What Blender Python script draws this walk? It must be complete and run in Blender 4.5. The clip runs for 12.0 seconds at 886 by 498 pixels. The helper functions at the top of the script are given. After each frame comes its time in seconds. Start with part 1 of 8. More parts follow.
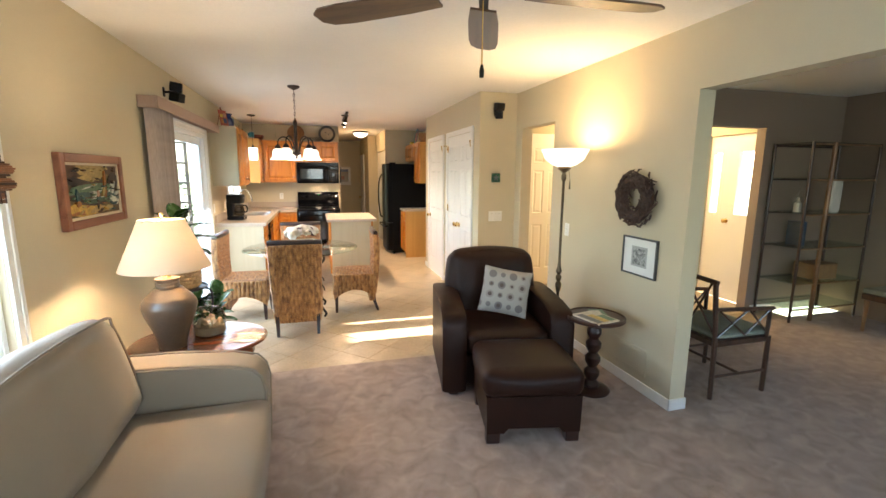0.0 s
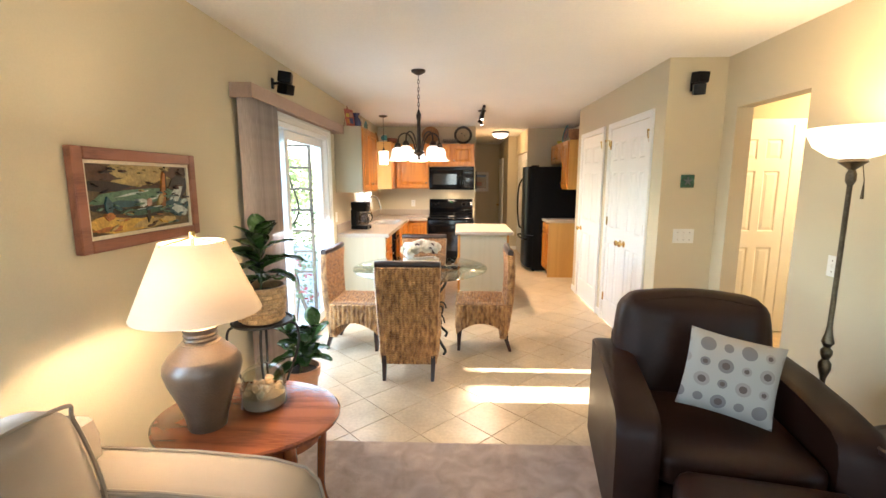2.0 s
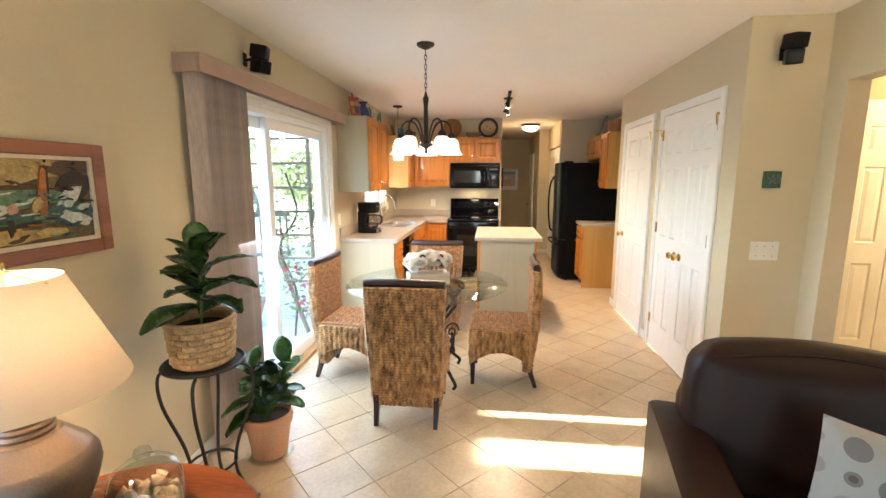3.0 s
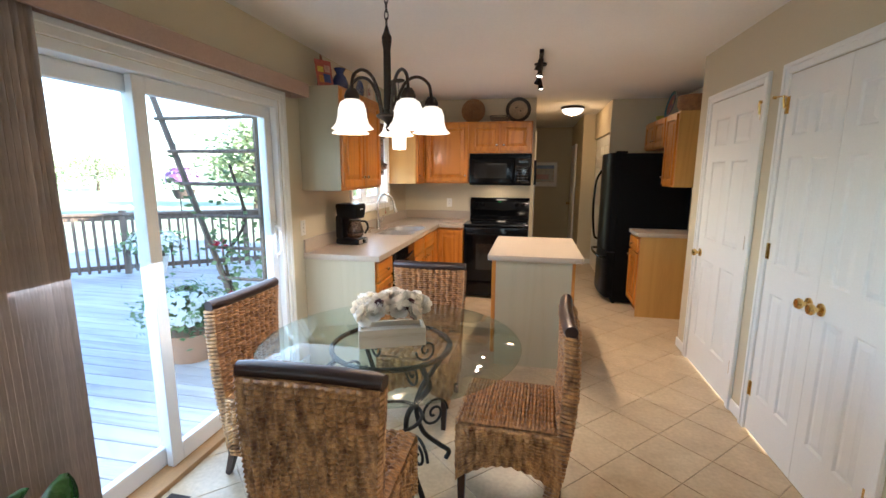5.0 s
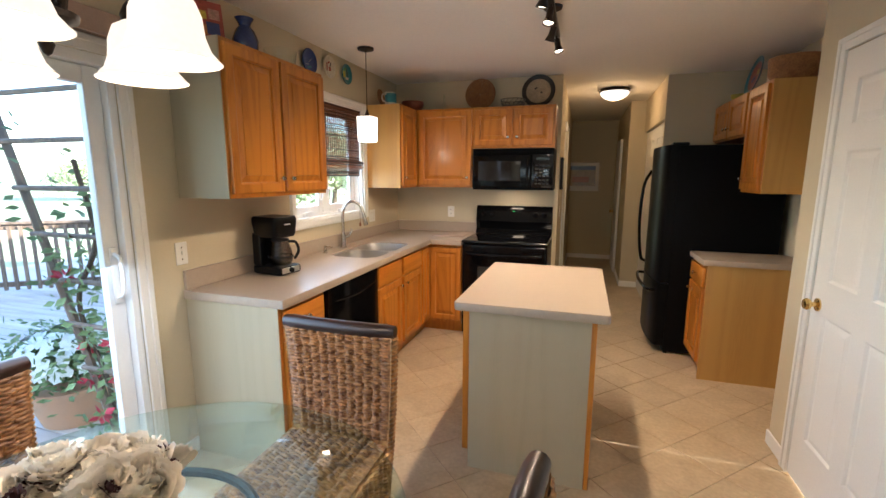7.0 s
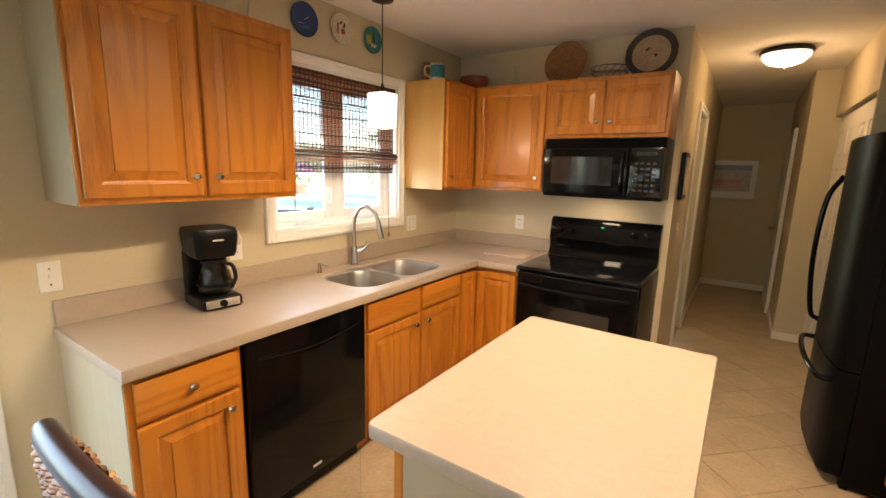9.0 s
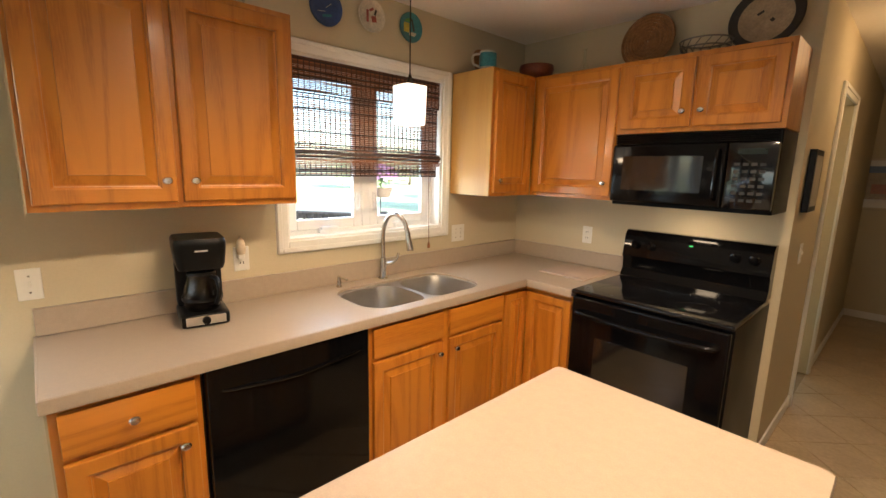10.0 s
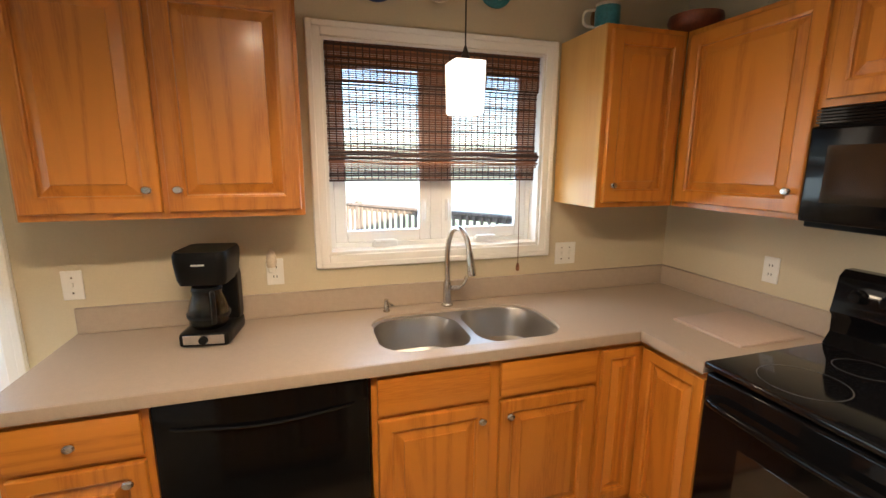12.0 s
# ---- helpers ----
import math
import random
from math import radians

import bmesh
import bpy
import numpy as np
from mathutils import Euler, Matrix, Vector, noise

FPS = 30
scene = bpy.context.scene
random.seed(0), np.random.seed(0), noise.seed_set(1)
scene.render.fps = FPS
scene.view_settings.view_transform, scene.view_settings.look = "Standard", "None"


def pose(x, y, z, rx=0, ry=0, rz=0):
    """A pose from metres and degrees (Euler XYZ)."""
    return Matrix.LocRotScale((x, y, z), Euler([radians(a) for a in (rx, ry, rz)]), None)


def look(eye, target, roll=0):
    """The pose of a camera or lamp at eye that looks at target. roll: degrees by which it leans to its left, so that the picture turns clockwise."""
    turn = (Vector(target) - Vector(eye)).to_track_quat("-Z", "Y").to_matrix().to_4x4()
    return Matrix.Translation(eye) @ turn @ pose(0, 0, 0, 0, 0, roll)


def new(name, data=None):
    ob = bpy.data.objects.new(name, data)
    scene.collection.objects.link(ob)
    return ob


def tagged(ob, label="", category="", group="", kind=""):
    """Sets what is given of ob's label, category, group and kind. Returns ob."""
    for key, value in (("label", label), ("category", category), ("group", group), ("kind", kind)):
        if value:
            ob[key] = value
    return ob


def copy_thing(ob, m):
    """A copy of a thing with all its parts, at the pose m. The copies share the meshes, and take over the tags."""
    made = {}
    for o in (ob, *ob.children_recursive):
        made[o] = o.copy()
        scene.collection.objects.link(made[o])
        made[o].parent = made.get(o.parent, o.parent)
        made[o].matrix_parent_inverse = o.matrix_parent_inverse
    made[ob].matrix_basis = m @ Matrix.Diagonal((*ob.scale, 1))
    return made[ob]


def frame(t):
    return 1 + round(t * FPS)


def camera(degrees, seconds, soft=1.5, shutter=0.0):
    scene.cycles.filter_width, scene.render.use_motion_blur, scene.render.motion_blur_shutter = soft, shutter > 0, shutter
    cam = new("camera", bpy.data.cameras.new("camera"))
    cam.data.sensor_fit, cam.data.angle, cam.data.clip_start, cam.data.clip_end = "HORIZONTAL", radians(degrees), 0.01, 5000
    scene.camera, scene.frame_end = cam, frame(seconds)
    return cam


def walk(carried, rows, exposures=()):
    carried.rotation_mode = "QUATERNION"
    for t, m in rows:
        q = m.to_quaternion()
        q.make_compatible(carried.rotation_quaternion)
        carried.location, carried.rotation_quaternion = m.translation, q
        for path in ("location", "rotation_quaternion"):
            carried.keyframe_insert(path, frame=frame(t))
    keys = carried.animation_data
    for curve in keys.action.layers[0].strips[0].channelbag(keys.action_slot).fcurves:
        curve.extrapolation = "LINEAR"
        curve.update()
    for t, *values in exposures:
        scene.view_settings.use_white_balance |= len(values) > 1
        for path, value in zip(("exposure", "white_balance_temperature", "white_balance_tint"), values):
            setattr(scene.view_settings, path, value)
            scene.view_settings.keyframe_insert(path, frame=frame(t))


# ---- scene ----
cam = camera(90.4, 12.0)
PATH = [
    (0, (0.25, 0.071, 1.554), (0.792, 1.967, 1.218), 0.4),
    (0.5, (0.268, 0.343, 1.53), (0.616, 2.285, 1.201), -0.6),
    (1, (0.338, 0.58, 1.549), (0.486, 2.549, 1.228), -0.2),
    (1.5, (0.365, 0.859, 1.529), (0.38, 2.836, 1.226), -0.0),
    (2, (0.406, 1.192, 1.524), (0.337, 3.167, 1.215), -0.0),
    (2.5, (0.463, 1.548, 1.53), (0.317, 3.517, 1.212), -0.0),
    (4.5, (0.656, 2.877, 1.517), (0.32, 4.82, 1.185), 0.3),
    (5, (0.681, 3.216, 1.526), (0.296, 5.148, 1.18), 0.3),
    (5.5, (0.742, 3.548, 1.512), (0.295, 5.467, 1.172), 0.2),
    (6, (0.791, 3.881, 1.516), (0.301, 5.79, 1.174), 0.2),
    (6.5, (0.847, 4.216, 1.512), (0.309, 6.113, 1.174), 0.2),
    (7, (0.931, 4.552, 1.5), (0.339, 6.433, 1.169), 0.2),
    (9, (1.084, 5.77, 1.537), (-0.017, 7.4, 1.173), 1.5),
    (9.5, (1.096, 6.037, 1.531), (-0.176, 7.538, 1.175), 1.4),
    (10, (1.11, 6.307, 1.541), (-0.328, 7.65, 1.182), 1.3),
    (10.5, (1.083, 6.525, 1.545), (-0.482, 7.718, 1.188), 1.2),
    (11, (1.051, 6.745, 1.552), (-0.643, 7.747, 1.197), 1.1),
    (11.5, (1.019, 6.968, 1.558), (-0.791, 7.74, 1.197), 0.5),
    (12, (0.967, 7.143, 1.566), (-0.91, 7.722, 1.186), 0.3),
]
walk(cam, [(t, look(eye, target, roll)) for t, eye, target, roll in PATH], exposures=[(t, e, k, 12) for t, e, k in ((0.0, 3.78, 5950), (1.5, 3.97, 5850), (2.5, 3.90, 5850), (4.5, 3.28, 5550), (5.0, 3.05, 5400), (5.5, 2.95, 5350), (6.5, 2.91, 5400), (7.0, 2.93, 5550), (9.0, 3.20, 6250), (10.0, 2.98, 6200), (11.0, 2.84, 6000), (12.0, 2.82, 5850))])

# ---- world, sun, large lights ----
world = bpy.data.worlds.new("sky")
scene.world = world
world.use_nodes = True
wn = world.node_tree.nodes
sky = wn.new("ShaderNodeTexSky")
sky.sky_type, sky.sun_disc = "NISHITA", False
sky.sun_elevation, sky.sun_rotation = radians(20), radians(90)
world.node_tree.links.new(sky.outputs["Color"], wn["Background"].inputs["Color"])
wn["Background"].inputs["Strength"].default_value = 0.15


def lamp(name, kind, at, watts, colour=(1, 0.78, 0.5), size=0.03, target=None, sy=None, cone=None):
    data = bpy.data.lights.new(name, kind)
    data.energy, data.color = watts, colour
    if kind == "AREA":
        data.shape, data.size, data.size_y = "RECTANGLE", size, sy or size
    elif kind == "SUN":
        data.angle = radians(0.5)
    else:
        data.shadow_soft_size = size
    if cone:
        data.spot_size, data.spot_blend = radians(cone), 0.6
    ob = new(name, data)
    ob.matrix_world = look(at, target) if target else pose(*at)
    return ob


CHANDELIER, TRACK = 0.34, 6.4
DAY = (0.80, 0.91, 1.0)
WARM = (1.0, 0.74, 0.46)
lamp("sun", "SUN", (9, 4.16, 4), 4.4, (1, 0.9, 0.72), target=(9 - 4.65, 4.16, 4 - 1.70))
lamp("slider_daylight", "AREA", (-1.17, 5.1, 1.05), 4.5, DAY, 1.7, (-0.45, 5.1, -0.9), 1.9)
lamp("kitchen_window_daylight", "AREA", (-1.17, 7.74, 1.4), 1.7, DAY, 0.95, (2, 7.74, 0.9), 0.6)
lamp("living_window_daylight", "AREA", (-1.17, 1.5, 1.38), 6, DAY, 1.4, (2, 1.5, 0.5), 1.2)
# two fill lamps added to brighten living and dining room from the south
lamp("south_fill", "AREA", (0.7, -2.3, 1.4), 2.4, DAY, 1.5, (0.7, 4, 1.0), 1.2)
lamp("dining_fill", "AREA", (4.3, -2.3, 1.4), 1.2, DAY, 1.5, (4.3, 4, 0.9), 1.2)
lamp("table_lamp_bulb", "POINT", (-0.555, 2.735, 1.15), 2.5, WARM, 0.04)
lamp("floor_lamp_bulb", "POINT", (2.17, 3.26, 1.695), 1.8, (1, 0.70, 0.36), 0.09)
lamp("pendant_bulb", "POINT", (-0.69, 7.738, 1.735), 0.65, WARM, 0.04)
lamp("dome_bulb", "POINT", (1.21, 9.97, 2.3), 1.3, (1, 0.60, 0.26), 0.06)
lamp("entry_bulb", "POINT", (4.2, 4.95, 2.3), 7.6, (1, 0.72, 0.34), 0.25)
lamp("range_hood_bulb", "AREA", (0.28, 8.86, 1.355), 0.16, WARM, 0.12, (0.28, 8.86, 0), 0.08)


# ---- materials ----
def mat(name, base, rough=0.5, metal=0.0, var=0.12, scale=6.0, fine=90.0, bump=0.05, stretch=(1, 1, 1), second=None, mix=0.5,
        coat=0.0, rand=0.0, spec=0.5, sheen=0.0, emit=None, power=0.0, world_space=False, dist=0.0):
    """A surface with variation at two scales: broad mottling and fine grain, with a fine relief."""
    m = bpy.data.materials.new(name)
    m.use_nodes = True
    nt = m.node_tree
    n, l = nt.nodes, nt.links
    b = n["Principled BSDF"]
    co = n.new("ShaderNodeTexCoord")
    mp = n.new("ShaderNodeMapping")
    mp.inputs["Scale"].default_value = stretch
    src = co.outputs["Object"]
    if world_space:
        geo = n.new("ShaderNodeNewGeometry")
        src = geo.outputs["Position"]
    l.new(src, mp.inputs["Vector"])
    big = n.new("ShaderNodeTexNoise")
    big.inputs["Scale"].default_value, big.inputs["Detail"].default_value = scale, 4
    big.inputs["Distortion"].default_value = dist
    small = n.new("ShaderNodeTexNoise")
    small.inputs["Scale"].default_value, small.inputs["Detail"].default_value = fine, 3
    for t in (big, small):
        l.new(mp.outputs["Vector"], t.inputs["Vector"])
    ramp = n.new("ShaderNodeMapRange")
    ramp.inputs["From Min"].default_value, ramp.inputs["From Max"].default_value = 0.3, 0.7
    l.new(big.outputs["Fac"], ramp.inputs["Value"])
    two = n.new("ShaderNodeMix")
    two.data_type = "RGBA"
    dark = second or tuple(c * (1 - var) for c in base)
    two.inputs["A"].default_value, two.inputs["B"].default_value = (*dark, 1), (*base, 1)
    l.new(ramp.outputs["Result"], two.inputs["Factor"])
    hsv = n.new("ShaderNodeHueSaturation")
    l.new(two.outputs["Result"], hsv.inputs["Color"])
    val = n.new("ShaderNodeMapRange")
    val.inputs["To Min"].default_value, val.inputs["To Max"].default_value = 1 - var * 0.8, 1 + var * 0.8
    val.inputs["From Min"].default_value, val.inputs["From Max"].default_value = 0.25, 0.75
    l.new(small.outputs["Fac"], val.inputs["Value"])
    last = val.outputs["Result"]
    if rand:
        info = n.new("ShaderNodeObjectInfo")
        rr = n.new("ShaderNodeMapRange")
        rr.inputs["To Min"].default_value, rr.inputs["To Max"].default_value = 1 - rand, 1 + rand
        l.new(info.outputs["Random"], rr.inputs["Value"])
        mul = n.new("ShaderNodeMath")
        mul.operation = "MULTIPLY"
        l.new(last, mul.inputs[0])
        l.new(rr.outputs["Result"], mul.inputs[1])
        last = mul.outputs[0]
    l.new(last, hsv.inputs["Value"])
    l.new(hsv.outputs["Color"], b.inputs["Base Color"])
    rg = n.new("ShaderNodeMapRange")
    rg.inputs["To Min"].default_value, rg.inputs["To Max"].default_value = max(0.02, rough - 0.06), min(1, rough + 0.08)
    l.new(big.outputs["Fac"], rg.inputs["Value"])
    l.new(rg.outputs["Result"], b.inputs["Roughness"])
    b.inputs["Metallic"].default_value = metal
    b.inputs["Coat Weight"].default_value = coat
    b.inputs["Coat Roughness"].default_value = 0.12
    b.inputs["Specular IOR Level"].default_value = spec
    b.inputs["Sheen Weight"].default_value = sheen
    if bump:
        bp = n.new("ShaderNodeBump")
        bp.inputs["Strength"].default_value, bp.inputs["Distance"].default_value = bump, 0.004
        l.new(small.outputs["Fac"], bp.inputs["Height"])
        l.new(bp.outputs["Normal"], b.inputs["Normal"])
    if emit:
        b.inputs["Emission Color"].default_value = (*emit, 1)
        b.inputs["Emission Strength"].default_value = power
    return m


def wood(name, base, dark, axis=2, rough=0.34, coat=0.3, size=1.0, rand=0.06, rings=1.0):
    """Wood with long grain along one axis: wavering bands, and pores."""
    m = bpy.data.materials.new(name)
    m.use_nodes = True
    n, l = m.node_tree.nodes, m.node_tree.links
    b = n["Principled BSDF"]
    co = n.new("ShaderNodeTexCoord")
    mp = n.new("ShaderNodeMapping")
    st = [9.0 / size] * 3
    st[axis] = 0.75 / size
    mp.inputs["Scale"].default_value = st
    l.new(co.outputs["Object"], mp.inputs["Vector"])
    info = n.new("ShaderNodeObjectInfo")
    sh = n.new("ShaderNodeVectorMath")
    sc = n.new("ShaderNodeVectorMath")
    sc.operation = "SCALE"
    sc.inputs[0].default_value = (13.0, 7.0, 5.0)
    l.new(info.outputs["Random"], sc.inputs["Scale"])
    l.new(mp.outputs["Vector"], sh.inputs[0])
    l.new(sc.outputs["Vector"], sh.inputs[1])
    band = n.new("ShaderNodeTexNoise")
    band.inputs["Scale"].default_value, band.inputs["Detail"].default_value, band.inputs["Distortion"].default_value = 0.62 * rings, 1.5, 0.45
    l.new(sh.outputs["Vector"], band.inputs["Vector"])
    mul = n.new("ShaderNodeMath")
    mul.operation = "MULTIPLY"
    mul.inputs[1].default_value = 38.0
    l.new(band.outputs["Fac"], mul.inputs[0])
    fr = n.new("ShaderNodeMath")
    fr.operation = "SINE"
    l.new(mul.outputs[0], fr.inputs[0])
    pore = n.new("ShaderNodeTexNoise")
    pore.inputs["Scale"].default_value, pore.inputs["Detail"].default_value = 24.0, 3
    l.new(sh.outputs["Vector"], pore.inputs["Vector"])
    mr = n.new("ShaderNodeMapRange")
    mr.inputs["From Min"].default_value, mr.inputs["From Max"].default_value = -0.35, 1.25
    l.new(fr.outputs[0], mr.inputs["Value"])
    add = n.new("ShaderNodeMath")
    add.operation = "MULTIPLY"
    pr = n.new("ShaderNodeMapRange")
    pr.inputs["From Min"].default_value, pr.inputs["From Max"].default_value = 0.3, 0.75
    pr.inputs["To Min"].default_value, pr.inputs["To Max"].default_value = 1.3, 0.2
    l.new(pore.outputs["Fac"], pr.inputs["Value"])
    l.new(mr.outputs["Result"], add.inputs[0])
    l.new(pr.outputs["Result"], add.inputs[1])
    two = n.new("ShaderNodeMix")
    two.data_type = "RGBA"
    two.inputs["A"].default_value, two.inputs["B"].default_value = (*base, 1), (*dark, 1)
    l.new(add.outputs[0], two.inputs["Factor"])
    hsv = n.new("ShaderNodeHueSaturation")
    rr = n.new("ShaderNodeMapRange")
    rr.inputs["To Min"].default_value, rr.inputs["To Max"].default_value = 1 - rand, 1 + rand
    l.new(info.outputs["Random"], rr.inputs["Value"])
    l.new(rr.outputs["Result"], hsv.inputs["Value"])
    l.new(two.outputs["Result"], hsv.inputs["Color"])
    l.new(hsv.outputs["Color"], b.inputs["Base Color"])
    b.inputs["Roughness"].default_value, b.inputs["Coat Weight"].default_value = rough, coat
    b.inputs["Coat Roughness"].default_value = 0.15
    bp = n.new("ShaderNodeBump")
    bp.inputs["Strength"].default_value, bp.inputs["Distance"].default_value = 0.08, 0.002
    l.new(pore.outputs["Fac"], bp.inputs["Height"])
    l.new(bp.outputs["Normal"], b.inputs["Normal"])
    return m


def glass(name, tint=(0.97, 0.99, 0.98), rough=0.0, ior=1.45, thin=True):
    """A pane: clear, with a mirror gloss at its surface."""
    m = bpy.data.materials.new(name)
    m.use_nodes = True
    n, l = m.node_tree.nodes, m.node_tree.links
    n.remove(n["Principled BSDF"])
    out = n["Material Output"]
    tr = n.new("ShaderNodeBsdfTransparent")
    tr.inputs["Color"].default_value = (*tint, 1)
    gl = n.new("ShaderNodeBsdfGlossy")
    gl.inputs["Roughness"].default_value = rough + 0.01
    lw = n.new("ShaderNodeLayerWeight")
    lw.inputs["Blend"].default_value = 0.5
    pw = n.new("ShaderNodeMath")
    pw.operation, pw.inputs[1].default_value = "POWER", 5.0
    l.new(lw.outputs["Facing"], pw.inputs[0])
    fr = n.new("ShaderNodeMapRange")
    fr.inputs["To Min"].default_value, fr.inputs["To Max"].default_value = 0.035, 0.9
    l.new(pw.outputs[0], fr.inputs["Value"])
    mx = n.new("ShaderNodeMixShader")
    l.new(fr.outputs["Result"], mx.inputs["Fac"])
    l.new(tr.outputs["BSDF"], mx.inputs[1])
    l.new(gl.outputs["BSDF"], mx.inputs[2])
    l.new(mx.outputs["Shader"], out.inputs["Surface"])
    return m


WALL = mat("warm_beige_wall_paint", (0.585, 0.505, 0.345), 0.85, var=0.03, scale=1.2, fine=160, bump=0.12, world_space=True)
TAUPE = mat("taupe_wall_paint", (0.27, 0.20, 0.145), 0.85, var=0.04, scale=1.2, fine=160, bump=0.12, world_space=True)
CEIL = mat("ceiling_paint", (0.86, 0.83, 0.77), 0.9, var=0.03, scale=2.0, fine=60, bump=0.35, world_space=True)
TRIM = mat("white_trim_paint", (0.82, 0.80, 0.75), 0.4, var=0.03, scale=3, fine=120, bump=0.02)
VINYL = mat("white_vinyl", (0.84, 0.85, 0.85), 0.35, var=0.02, scale=3, fine=80, bump=0.01)
OAK = wood("honey_oak", (0.54, 0.203, 0.021), (0.40, 0.134, 0.012), 2)
OAK_X = wood("honey_oak_across", (0.54, 0.203, 0.021), (0.40, 0.134, 0.012), 0)
OAK_SIDE = wood("oak_veneer_side", (0.55, 0.32, 0.09), (0.49, 0.275, 0.075), 2, 0.45, 0.1, 1.6)
ENDPANEL = wood("greige_end_panel", (0.44, 0.375, 0.25), (0.42, 0.355, 0.233), 2, 0.5, 0.0, 1.5, 0.02)
LAMINATE = mat("beige_laminate_worktop", (0.43, 0.345, 0.26), 0.31, var=0.06, scale=40, fine=260, bump=0.02, world_space=True)
BLACK = mat("black_appliance_enamel", (0.004, 0.004, 0.0045), 0.09, var=0.1, scale=4, fine=50, bump=0.0, spec=0.2)
BLACK_TEX = mat("black_textured_steel", (0.0045, 0.0045, 0.005), 0.30, var=0.1, scale=6, fine=420, bump=0.12, spec=0.07)
BLACK_GLASS = mat("black_glass", (0.005, 0.005, 0.006), 0.04, var=0.0, scale=4, fine=50, bump=0.0, coat=0.2, spec=0.35)
SCREEN_GLASS = mat("dark_window_glass", (0.014, 0.011, 0.009), 0.03, var=0.0, bump=0.0, coat=0.35)
STEEL = mat("brushed_steel", (0.62, 0.60, 0.57), 0.28, 1.0, var=0.06, scale=8, fine=220, bump=0.03, stretch=(1, 8, 1))
SINK_STEEL = mat("satin_sink_steel", (0.46, 0.44, 0.41), 0.33, 1.0, var=0.03, scale=3, fine=120, bump=0.0)
NICKEL = mat("satin_nickel", (0.60, 0.58, 0.55), 0.22, 1.0, var=0.04, bump=0.0)
BRASS = mat("polished_brass", (0.78, 0.55, 0.20), 0.18, 1.0, var=0.05, bump=0.0)
BRONZE = mat("dark_bronze", (0.045, 0.033, 0.026), 0.4, 0.7, var=0.25, scale=30, fine=120, bump=0.05)
IRON = mat("wrought_iron", (0.03, 0.028, 0.027), 0.5, 0.6, var=0.25, scale=30, fine=160, bump=0.15)
PLASTIC = mat("black_plastic", (0.006, 0.006, 0.006), 0.32, var=0.1, scale=10, fine=200, bump=0.03, spec=0.16)
WHITE_PL = mat("white_plastic", (0.78, 0.76, 0.70), 0.4, var=0.02, bump=0.0)
TILE = mat("cream_floor_tile", (0.53, 0.41, 0.265), 0.30, var=0.14, scale=5, fine=45, bump=0.04, rand=0.05, second=(0.42, 0.315, 0.195), world_space=True, dist=0.6)
GROUT = mat("grout", (0.42, 0.335, 0.225), 0.9, var=0.15, scale=12, fine=200, bump=0.2)
CARPET = mat("taupe_carpet", (0.43, 0.32, 0.255), 0.95, var=0.22, scale=9, fine=420, bump=0.9, second=(0.26, 0.187, 0.147), sheen=0.2, dist=0.8)
LEATHER = mat("dark_brown_leather", (0.024, 0.0085, 0.0045), 0.42, var=0.3, scale=5, fine=330, bump=0.2, spec=0.2)
SOFA = mat("grey_beige_upholstery", (0.275, 0.215, 0.15), 0.75, var=0.10, scale=4, fine=600, bump=0.2, sheen=0.1)
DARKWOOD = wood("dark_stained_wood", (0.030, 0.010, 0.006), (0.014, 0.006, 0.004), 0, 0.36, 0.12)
CHERRY = wood("cherry_wood", (0.22, 0.062, 0.02), (0.12, 0.032, 0.011), 0, 0.22, 0.6, 1.3)
CLEAR = glass("clear_pane")
TABLE_GLASS = glass("table_glass", (0.86, 0.94, 0.91), 0.0, 1.5)


# ---- helpers for meshes ----
def link(name, bm, material, smooth=True):
    me = bpy.data.meshes.new(name)
    bm.normal_update()
    bm.to_mesh(me)
    bm.free()
    me.materials.append(material)
    if smooth:
        me.polygons.foreach_set("use_smooth", [True] * len(me.polygons))
        me.set_sharp_from_angle(angle=radians(38))
    return new(name, me)


def part(name, bm, material, parent, label="", smooth=True):
    ob = link(name, bm, material, smooth)
    ob.parent = parent
    if label:
        tagged(ob, label)
    return ob


def thing(name, label, category, at=(0, 0, 0), rz=0, group="", kind=""):
    ob = new(name)
    ob.empty_display_size = 0.1
    ob.matrix_world = pose(*at, 0, 0, rz)
    return tagged(ob, label, category, group, kind)


def single(name, bm, material, label, category, at=(0, 0, 0), rz=0, group="", kind=""):
    ob = link(name, bm, material)
    ob.matrix_world = pose(*at, 0, 0, rz)
    return tagged(ob, label, category, group, kind)


def add_box(bm, x0, y0, z0, x1, y1, z1, bevel=0.0, seg=1, m=None):
    v = [bm.verts.new((x, y, z)) for x in (x0, x1) for y in (y0, y1) for z in (z0, z1)]
    f = [bm.faces.new([v[i] for i in q]) for q in ((0, 1, 3, 2), (4, 6, 7, 5), (0, 4, 5, 1), (2, 3, 7, 6), (0, 2, 6, 4), (1, 5, 7, 3))]
    if bevel:
        e = list({e for q in f for e in q.edges})
        got = bmesh.ops.bevel(bm, geom=e, offset=bevel, segments=seg, affect="EDGES", profile=0.6, clamp_overlap=True)
        v = list({w for q in got["faces"] for w in q.verts} | {w for w in v if w.is_valid})
    if m is not None:
        bmesh.ops.transform(bm, matrix=m, verts=v)
    return bm


def box(x0, y0, z0, x1, y1, z1, bevel=0.0, seg=1):
    return add_box(bmesh.new(), x0, y0, z0, x1, y1, z1, bevel, seg)


